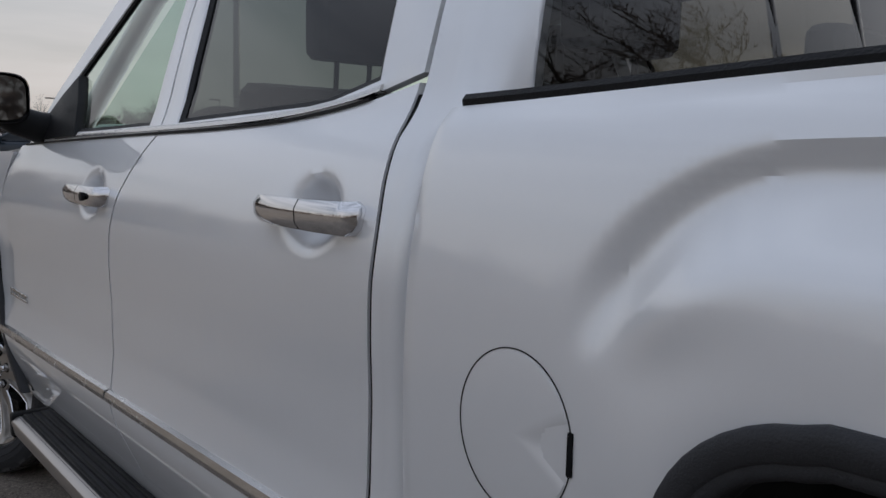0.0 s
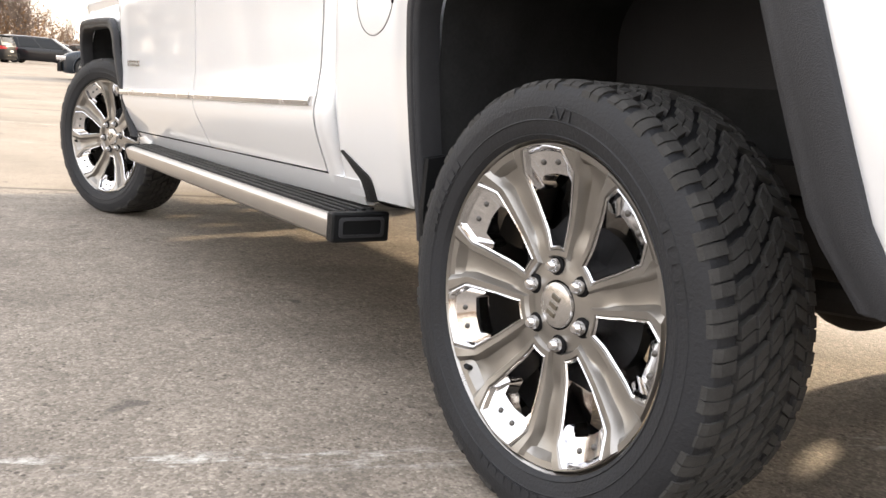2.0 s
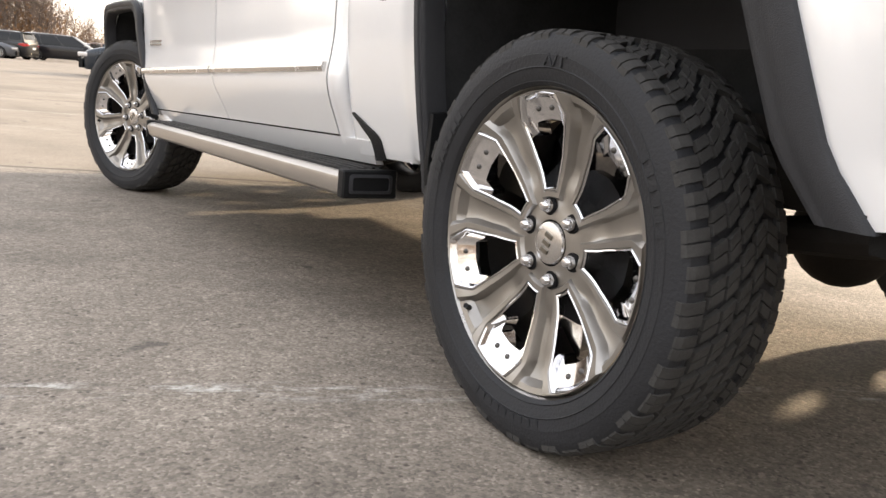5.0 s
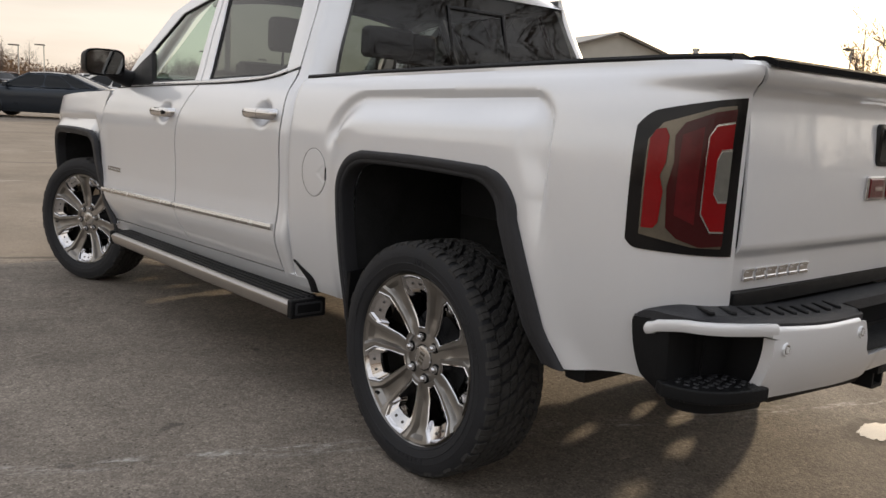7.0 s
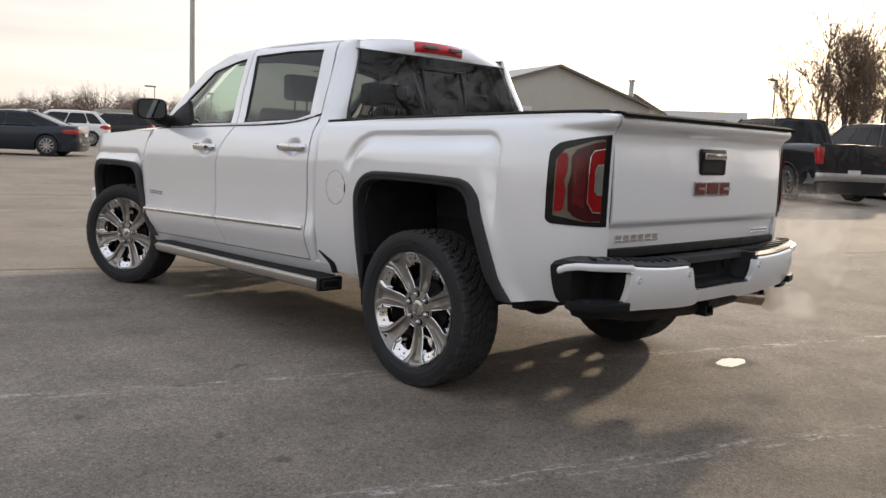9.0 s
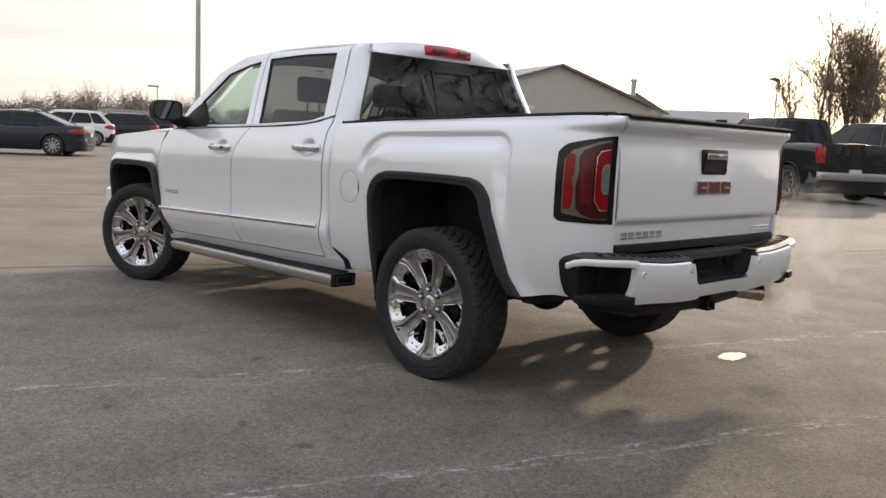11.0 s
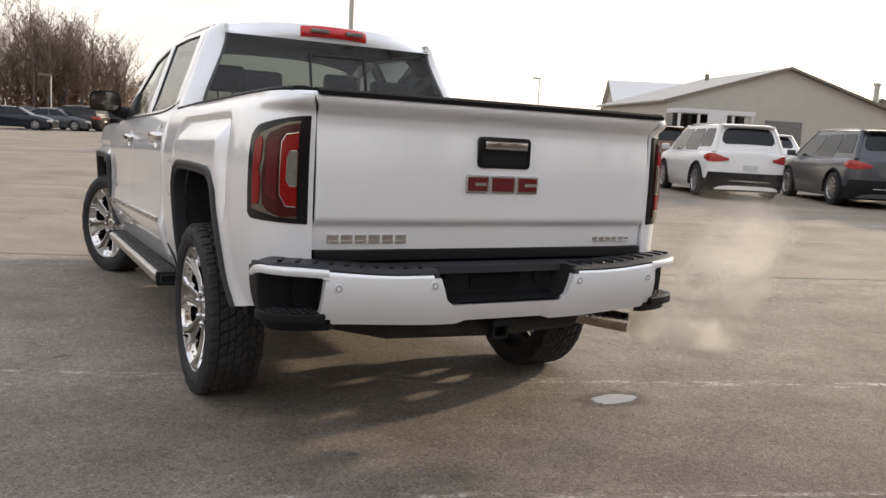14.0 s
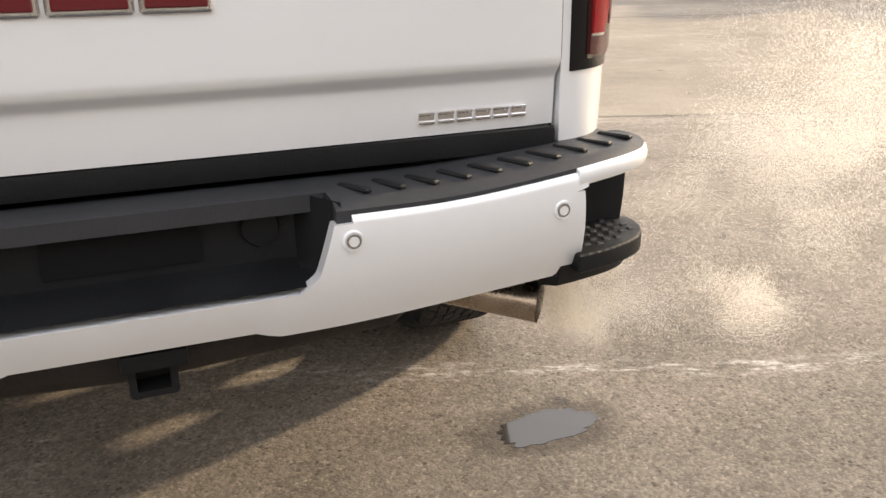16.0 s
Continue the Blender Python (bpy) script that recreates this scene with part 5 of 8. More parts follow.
tube(bm, [(0.30, 2.2, 0.42), (0.32, 0.9, 0.44), (0.42, 0.45, 0.50), (0.45, 0.0, 0.56), (0.50, -0.40, 0.53), (0.56, -0.78, 0.497), (0.64, -0.92, 0.488)], 0.034, 12)
ex = part("exhaust_pipe", bm, STEEL, truck)
bm = bmesh.new()
path = [Vector((0.48, -0.76, 0.490)), Vector((0.62, -0.880, 0.470)), Vector((0.772, -1.000, 0.452))]
tube(bm, path, [0.040, 0.044, 0.047], 24, cap=False)
hem(bm, (0.003, -0.004, 0))
part("exhaust_tip", bm, material("stained_exhaust_steel", (0.42, 0.35, 0.29), 0.28, 1.0, vary=0.25, scale=16, rvary=0.1), ex, "polished exhaust tip")
bm = bmesh.new()
box(bm, (-0.30, -0.92, 0.42), (0.30, -0.40, 0.56), 0.06, 3)
part("spare_wheel_shroud", bm, RUBBER, truck, "dark spare wheel under the bed")
for s in (-1, 1):
    bm = bmesh.new()
    box(bm, (s * 0.74, -0.70, 0.50), (s * 0.94, -0.62, 0.57), 0.02, 2)
    part("bed_bracket", bm, PLASTIC, truck)
    bm = bmesh.new()
    prism(bm, [(s * 0.70, 0.462, 0.335), (s * 0.965, 0.462, 0.335), (s * 0.985, 0.452, 0.50), (s * 0.985, 0.445, 0.62), (s * 0.70, 0.445, 0.66)], (0, -0.02, 0), 0.004)
    part("mud_guard", bm, PLASTIC, truck, "black mud guard ahead of the rear wheel")
    # black strip laid on the flank in place of the shaded gap behind the cab
    bm = bmesh.new()
    ahead, after = curve([(0, 0.868), (0.35, 0.812), (0.6, 0.775), (1, 0.768)]), curve([(0, 0.856), (0.35, 0.785), (0.6, 0.725), (1, 0.712)])
    hi_a, hi_b = curve([(0, 0.592), (0.35, 0.552), (0.6, 0.520), (1, 0.474)]), curve([(0, 0.597), (0.35, 0.566), (0.6, 0.535), (1, 0.480)])
    sheet(bm, lambda t, k: (lambda y, z: (s * (bed_x(min(y, 0.86), z) + 0.004 + 0.003 * (1 - (2 * k - 1) ** 2)), y, z))(ahead(t) + (after(t) - ahead(t)) * k, hi_a(t) + (hi_b(t) - hi_a(t)) * k), list(np.linspace(0, 1, 16)), [0, 0.25, 0.5, 0.75, 1], flip=s > 0)
    hem(bm, (-s * 0.03, 0, 0))
    part("cab_gap_dark", bm, PLASTIC, truck)


# ---- running boards ----
def running_board(s):
    bm = bmesh.new()
    ys = list(np.linspace(2.86, 0.765, 30))
    sec = [(0.893, 0.400), (0.898, 0.444), (0.920, 0.449), (1.036, 0.440)]
    rows = [[bm.verts.new((s * x, y, z + 0.010 * (2 - y) - 0.010)) for x, z in sec] for y in ys]
    for p, q in zip(rows, rows[1:]):
        for j in range(3):
            bm.faces.new([p[j], p[j + 1], q[j + 1], q[j]])
    hem(bm, (0, 0, -0.03))
    bmesh.ops.recalc_face_normals(bm, faces=bm.faces)
    return bm


for s in (-1, 1):
    rb = part("running_board", running_board(s), FLARE, truck, "black ribbed running board with chrome outer tube")
    bm = bmesh.new()
    sec = [(1.014, 0.372), (1.034, 0.374), (1.047, 0.384), (1.055, 0.420), (1.053, 0.428), (1.044, 0.436), (1.034, 0.4405)]
    rows = [[bm.verts.new((s * x, y, z + 0.010 * (2 - y) - 0.010)) for x, z in sec] for y in np.linspace(2.86, 0.765, 24)]
    for p, q in zip(rows, rows[1:]):
        for j in range(6):
            bm.faces.new([p[j], p[j + 1], q[j + 1], q[j]])
    hem(bm, (-s * 0.01, 0, 0))
    bmesh.ops.recalc_face_normals(bm, faces=bm.faces)
    part("chrome_tube", bm, BOARD_METAL, rb, "brushed chrome outer tube")
    for k in range(5):
        bm = bmesh.new()
        x = 0.918 + 0.025 * k
        vs = box(bm, (s * x - 0.006, 0.78, 0.445), (s * x + 0.006, 2.84, 0.4545), 0.002, 1)
        for v in vs:
            v.co.z += 0.010 * (2 - v.co.y) - 0.010 - 0.006 * (k / 4)
        part("tread_rib", bm, PLASTIC, rb)
    for y0, y1 in ((0.735, 0.772), (2.85, 2.885)):
        bm = bmesh.new()
        lift = 0.010 * (2 - y0) - 0.010
        box(bm, (min(s * 0.890, s * 1.054), y0, 0.372 + lift), (max(s * 0.890, s * 1.054), y1, 0.449 + lift), 0.012, 3)
        cap = part("end_cap", bm, PLASTIC, rb, "black end cap")
        if y0 < 1:
            part("end_cap_rim", frame_between(rounded(s * 0.972, 0.411 + lift, 0.128, 0.052, 0.010), rounded(s * 0.972, 0.411 + lift, 0.110, 0.036, 0.007), y0 - 0.003, 0.006), FLARE, cap)
    for y in (1.05, 1.85, 2.65):
        bm = bmesh.new()
        tube(bm, [(s * 0.55, y, 0.52), (s * 0.75, y, 0.46), (s * 0.92, y, 0.425)], 0.022, 8)
        part("bracket", bm, STEEL, rb)


# ---- door mirrors ----
def mirror_shell(s):
    bm = bmesh.new()
    n = 28

    def outline(w, h):
        pts = []
        for i in range(n):
            a = 2 * math.pi * i / n
            c, d = math.cos(a), math.sin(a)
            pts.append((math.copysign(abs(c) ** 0.5, c) * w, math.copysign(abs(d) ** 0.5, d) * h))
        return pts
    rows = []
    for y, k in ((2.825, 0.96), (2.83, 1.0), (2.865, 1.0), (2.925, 0.92), (2.965, 0.72), (2.985, 0.35)):
        rows.append([bm.verts.new((s * (1.087 + a * k + 0.03 * (y - 2.825)), y + 0.10 * a, 1.407 + b * k)) for a, b in outline(0.108, 0.076)])
    for p, q in zip(rows, rows[1:]):
        for i in range(n):
            bm.faces.new([p[i], p[(i + 1) % n], q[(i + 1) % n], q[i]])
    bm.faces.new(rows[-1])
    bmesh.ops.recalc_face_normals(bm, faces=bm.faces)
    return bm


for s in (-1, 1):
    mr = part("door_mirror", mirror_shell(s), PLASTIC, truck, "black door mirror with a white cap")
    bm = bmesh.new()
    ring = []
    for i in range(32):
        a = 2 * math.pi * i / 32
        c, d = math.cos(a), math.sin(a)
        x, z = math.copysign(abs(c) ** 0.5, c) * 0.098, math.copysign(abs(d) ** 0.5, d) * 0.066
        ring.append(bm.verts.new((s * (1.087 + x), 2.833 + 0.10 * x, 1.407 + z)))
    bm.faces.new(ring if s < 0 else ring[::-1])
    bmesh.ops.recalc_face_normals(bm, faces=bm.faces)
    hem(bm, (0, 0.006, 0))
    part("mirror_glass", bm, MIRROR, mr, "dark mirror glass")
    bm = bmesh.new()
    tube(bm, [(s * 0.89, 2.87, 1.318), (s * 0.95, 2.87, 1.325), (s * 1.01, 2.875, 1.345), (s * 1.06, 2.88, 1.375)], [0.050, 0.048, 0.045, 0.040], 14)
    part("mirror_arm", bm, PLASTIC, mr)
    bm = bmesh.new()
    prism(bm, [(s * (cab_x(y, z) + 0.010), y, z) for y, z in ((2.52, 1.300), (3.00, 1.280), (2.80, 1.425), (2.70, 1.478), (2.61, 1.395))], (-s * 0.03, 0, 0), 0.004)
    part("mirror_sail", bm, PLASTIC, mr, "black triangular mirror foot")


# ---- nose ----
def bonnet():
    bm = bmesh.new()

    def place(u, v):
        y = 3.05 + 1.50 * v
        x = (-1 + 2 * u) * (0.86 - 0.06 * v)
        z = 1.262 - 0.085 * v ** 2 + 0.05 * (1 - (2 * u - 1) ** 4) - 0.02 * smooth(0.93, 1, v)
        return (x, y, z)
    sheet(bm, place, list(np.linspace(0, 1, 30)), list(np.linspace(0, 1, 24)))
    hem(bm, (0, 0, -0.04))
    return bm


part("bonnet", bonnet(), PAINT, truck)
bm = bmesh.new()
box(bm, (-0.62, 4.50, 0.72), (0.62, 4.60, 1.15), 0.04, 3)
gr = part("grille", bm, CHROME, truck, "chrome grille")
for k in range(5):
    bm = bmesh.new()
    box(bm, (-0.55, 4.595, 0.77 + 0.075 * k), (0.55, 4.615, 0.80 + 0.075 * k), 0.006)
    part("grille_bar", bm, GLOSS_BLACK, gr)
bm = bmesh.new()
box(bm, (-0.84, 4.42, 0.46), (0.84, 4.66, 0.72), 0.06, 3)
part("front_bumper", bm, PAINT, truck)
for s in (-1, 1):
    bm = bmesh.new()
    box(bm, (min(s * 0.60, s * 0.795), 4.34, 0.88), (max(s * 0.60, s * 0.795), 4.52, 1.08), 0.04, 3)
    part("headlamp", bm, CLEAR_LENS, truck, "clear headlamp")


# ---- cabin ----
def seat(x, y, w, rest):
    bm = bmesh.new()
    box(bm, (x - w / 2, y - 0.10, 0.86), (x + w / 2, y + 0.48, 1.02), 0.05, 3)
    box(bm, (x - w / 2, y - 0.22, 0.95), (x + w / 2, y - 0.06, 1.40 if w > 1 else 1.46), 0.06, 3, turn=Matrix.Translation((0, y, 1)) @ pose(0, 0, 0, 8, 0, 0) @ Matrix.Translation((0, -y, -1)))
    for hx in rest:
        box(bm, (x + hx - 0.125, y - 0.30, 1.46 if w > 1 else 1.50), (x + hx + 0.125, y - 0.20, 1.60 if w > 1 else 1.68), 0.045, 3)
        for d in (-0.05, 0.05):
            tube(bm, [(x + hx + d, y - 0.24, 1.38), (x + hx + d, y - 0.25, 1.52)], 0.007, 6)
    return bm


for x in (-0.42, 0.42):
    part("front_seat", seat(x, 2.15, 0.54, (0.0,)), CABIN, truck, "dark leather front seat")
part("rear_bench", seat(0.0, 1.28, 1.36, (-0.42, 0.42)), CABIN, truck, "dark leather rear bench")
bm = bmesh.new()
box(bm, (-0.76, 2.75, 0.95), (0.76, 3.10, 1.26), 0.06, 3)
box(bm, (-0.80, 0.92, 0.62), (0.80, 3.1, 0.70), 0.0)
box(bm, (-0.18, 1.7, 0.70), (0.18, 2.8, 1.02), 0.04)
part("dashboard", bm, CABIN, truck, "dark dashboard and console")
bm = bmesh.new()
ringp = [Vector((0.19 * math.cos(a), 0, 0.19 * math.sin(a))) for a in np.linspace(0, 2 * math.pi, 29)]
tube(bm, [pose(-0.42, 2.62, 1.22, -22, 0, 0) @ p for p in ringp], 0.017, 8, cap=False)
tube(bm, [pose(-0.42, 2.62, 1.22, -22, 0, 0) @ Vector(p) for p in ((-0.19, 0, 0), (0, 0.02, 0), (0.19, 0, 0))], 0.022, 6)
part("steering_wheel", bm, CABIN, truck, "black steering wheel")
bm = bmesh.new()
box(bm, (-0.66, 1.0, 1.795), (0.66, 2.25, 1.805), 0.0)
part("headlining", bm, material("grey_headlining", (0.28, 0.27, 0.25), 0.9, vary=0.1), truck)
bm = bmesh.new()
box(bm, (-0.12, 2.44, 1.62), (0.12, 2.47, 1.69), 0.012)
part("inner_mirror", bm, PLASTIC, truck)


# ---- wheels: axis along x, outer face towards -x ----
TYRE_R = 0.405


def tyre_mesh():
    bm = bmesh.new()
    prof = [(-0.108, 0.296), (-0.122, 0.299), (-0.1285, 0.305), (-0.1300, 0.3065), (-0.1285, 0.308), (-0.133, 0.318), (-0.1365, 0.330), (-0.1385, 0.3315), (-0.1370, 0.3335), (-0.1385, 0.345), (-0.1395, 0.355), (-0.1385, 0.3555), (-0.1375, 0.366), (-0.1350, 0.376), (-0.1320, 0.386), (-0.126, 0.3945), (-0.116, 0.3985), (-0.094, 0.3995),
            (-0.088, 0.3945), (-0.04, 0.3948), (0.0, 0.3950), (0.04, 0.3948), (0.088, 0.3945), (0.094, 0.3995), (0.116, 0.3985), (0.126, 0.3945), (0.136, 0.372), (0.139, 0.345), (0.131, 0.300), (0.118, 0.285)]
    lathe(bm, prof, 112)
    for v in bm.verts:
        v.co.x *= INNER if v.co.x > 0 else 1.0
    return bm


INNER = 0.84                                              # the inner half of the tyre is a little narrower


def tread_mesh():
    """All-terrain blocks: shoulder lugs that roll over the edge, slanted inner blocks, all cut by fine sipes."""
    bm = bmesh.new()
    n = 44
    d = 2 * math.pi / n
    r = random.Random(5)

    def radius(x):
        return TYRE_R - 0.0025 * smooth(0.07, 0.120, abs(x)) - 0.0105 * smooth(0.116, 0.136, abs(x))

    def slab(x0, x1, a0, a1, slant, low, cut=0.0012):
        """One slice of a block between two sipes, following the crown of the tyre."""
        xm = (x0 + x1) / 2
        cols = [x0, x1] if abs(xm) < 0.09 else list(np.linspace(x0, x1, 5))
        rows = []
        for a, sgn in ((a0, 1), (a1, -1)):
            row = []
            for top in (0, 1):
                for x in cols:
                    rr = radius(x) if top else min(low, radius(x) - 0.004)
                    aa = a + slant * (x - xm) + sgn * top * cut / TYRE_R
                    xx = x + (xm - x) * 0.05 * top
                    row.append(bm.verts.new((xx, rr * math.cos(aa), rr * math.sin(aa))))
            rows.append(row)
        c = len(cols)
        p, q = rows
        for k in range(c - 1):
            bm.faces.new([p[c + k], p[c + k + 1], q[c + k + 1], q[c + k]])
            bm.faces.new([p[k], p[k + 1], p[c + k + 1], p[c + k]])
            bm.faces.new([q[k], q[c + k], q[c + k + 1], q[k + 1]])
        bm.faces.new([p[0], p[c], q[c], q[0]])
        bm.faces.new([p[c - 1], q[c - 1], q[2 * c - 1], p[2 * c - 1]])

    def lug(x0, x1, a0, a1, slant, cuts, low=0.393):
        edges = np.linspace(a0, a1, cuts + 1)
        for b0, b1 in zip(edges, edges[1:]):
            slab(x0, x1, b0 + 0.0010, b1 - 0.0010, slant, low)
    for i in range(n):
        a = i * d
        for s in (-1, 1):
            off = 0.0 if s < 0 else d * 0.5
            long = 0.0 if i % 2 else 0.004
            lug(*sorted((s * 0.0915, s * (0.1335 - long))), a + off, a + off + d * (0.77 + 0.03 * r.random()), s * 0.30, 2, 0.380)
            lug(*sorted((s * 0.053, s * 0.0855)), a + off + d * 0.40, a + off + d * 1.14, s * 1.1, 2)
        lug(-0.047, -0.0205, a + d * 0.15, a + d * 0.87, -1.8, 2)
        lug(-0.0140, 0.0140, a + d * 0.60, a + d * 1.32, -1.8, 2)
        lug(0.0205, 0.047, a + d * 1.05, a + d * 1.77, -1.8, 2)
    for v in bm.verts:
        v.co.x *= INNER if v.co.x > 0 else 1.0
    bmesh.ops.recalc_face_normals(bm, faces=bm.faces)
    return bm


N_SPOKES = 7
FACE = curve([(0.0, -0.075), (0.05, -0.075), (0.085, -0.070), (0.12, -0.071), (0.18, -0.081), (0.235, -0.096), (0.268, -0.111), (0.279, -0.115)])
HUB = 0.024                                               # the hub is sunk well below the rim


def window_outline(k, grow=0.0):
    """Opening between two spokes: (radius, angle) points, wide outside and narrow inside."""
    c = math.pi / 2 + 2 * math.pi * k / N_SPOKES
    pts = [(0.106, -0.140), (0.106, 0.140), (0.165, 0.213), (0.233, 0.250), (0.269, 0.168), (0.2715, 0.0), (0.269, -0.168), (0.233, -0.250), (0.165, -0.213)]
    out = []
    for r, a in pts:
        r2 = r + grow * (1 if r > 0.18 else -1)
        a2 = a + (grow / r * (1 if a > 0 else -1 if a < 0 else 0))
        out.append((r2, c + a2))
    return out


GROW = 1.05                                               # the rim is a large one


def at(r, a, x):
    k = 1 + (GROW - 1) * smooth(0.085, 0.13, r)
    return (x, k * r * math.cos(a), k * r * math.sin(a))


def wheel_face():
    """Alloy disc with seven openings; each sector is a ring of faces between its border and its opening."""
    bm = bmesh.new()
    half = math.pi / N_SPOKES
    for k in range(N_SPOKES):
        c = math.pi / 2 + 2 * math.pi * k / N_SPOKES
        inner = window_outline(k, 0.0035)
        border = [(0.070, c - half), (0.070, c + half), (0.150, c + half), (0.225, c + half), (0.2785, c + half), (0.2785, c), (0.2785, c - half), (0.225, c - half), (0.150, c - half)]
        a_ring, b_ring = [], []
        n = 5
        for i in range(9):
            for f in range(n):
                t = f / n
                for src, dst in ((border, a_ring), (inner, b_ring)):
                    (r0, a0), (r1, a1) = src[i], src[(i + 1) % 9]
                    dst.append((r0 + (r1 - r0) * t, a0 + (a1 - a0) * t))
        rows = []
        for (ra, aa), (rb, ab) in zip(a_ring, b_ring):
            row = []
            for f in (0.0, 0.25, 0.42, 0.50, 0.58, 0.64, 0.90, 0.95, 1.0):
                r, a = ra + (rb - ra) * f, aa + (ab - aa) * f
                dish = smooth(0.105, 0.150, r) * (1 - smooth(0.256, 0.266, r))
                groove = 0.008 * smooth(0.50, 0.64, f) - 0.004 * smooth(0.90, 0.95, f) - (0.011 + 0.006 * smooth(0.18, 0.25, r)) * (1 - smooth(0.36, 0.60, f)) * dish
                row.append(bm.verts.new(at(r, a, FACE(r) - groove)))
            rows.append(row)
        for i in range(len(rows)):
            p, q = rows[i], rows[(i + 1) % len(rows)]
            for j in range(8):
                bm.faces.new([p[j], p[j + 1], q[j + 1], q[j]])
    # hub boss
    lathe_pts = [(-0.070 + HUB, 0.0), (-0.098 + HUB, 0.046), (-0.098 + HUB, 0.058), (-0.095 + HUB, 0.072)]
    n = 42
    rings = [[bm.verts.new(at(r, 2 * math.pi * i / n, x)) for x, r in lathe_pts[1:]] for i in range(n)]
    for i in range(n):
        p, q = rings[i], rings[(i + 1) % n]
        for j in range(2):
            bm.faces.new([p[j], p[j + 1], q[j + 1], q[j]])
    bmesh.ops.recalc_face_normals(bm, faces=bm.faces)
    return bm


def window_insert(k):
    """Chrome lining of one opening: bright edge and deep walls."""
    bm = bmesh.new()
    a, b = window_outline(k, 0.0045), window_outline(k, 0.0)
    n = 5
    rows = []
    for i in range(9):
        for f in range(n):
            t = f / n
            (ra, aa), (ra2, aa2) = a[i], a[(i + 1) % 9]
            (rb, ab), (rb2, ab2) = b[i], b[(i + 1) % 9]
            ra, aa = ra + (ra2 - ra) * t, aa + (aa2 - aa) * t
            rb, ab = rb + (rb2 - rb) * t, ab + (ab2 - ab) * t
            x = FACE(ra) - 0.007
            c = math.pi / 2 + 2 * math.pi * k / N_SPOKES
            out = smooth(0.215, 0.255, rb)                   # the outer end closes with a sloping plate
            r1, a1 = rb - 0.006, c + (ab - c) * 0.97
            r2, a2 = rb - 0.040 * out - 0.004, c + (ab - c) * (0.93 - 0.03 * out)
            rows.append([bm.verts.new(p) for p in (at(ra, aa, x + 0.010), at(ra, aa, x), at((ra + rb) / 2, (aa + ab) / 2, x - 0.0015), at(rb, ab, x + 0.001), at(r1, a1, x + 0.012), at(r2, a2, x + 0.034), at(r2, a2, x + 0.066))])
    for i in range(len(rows)):
        p, q = rows[i], rows[(i + 1) % len(rows)]
        for j in range(6):
            bm.faces.new([p[j], p[j + 1], q[j + 1], q[j]])
    bmesh.ops.recalc_face_normals(bm, faces=bm.faces)
    return bm


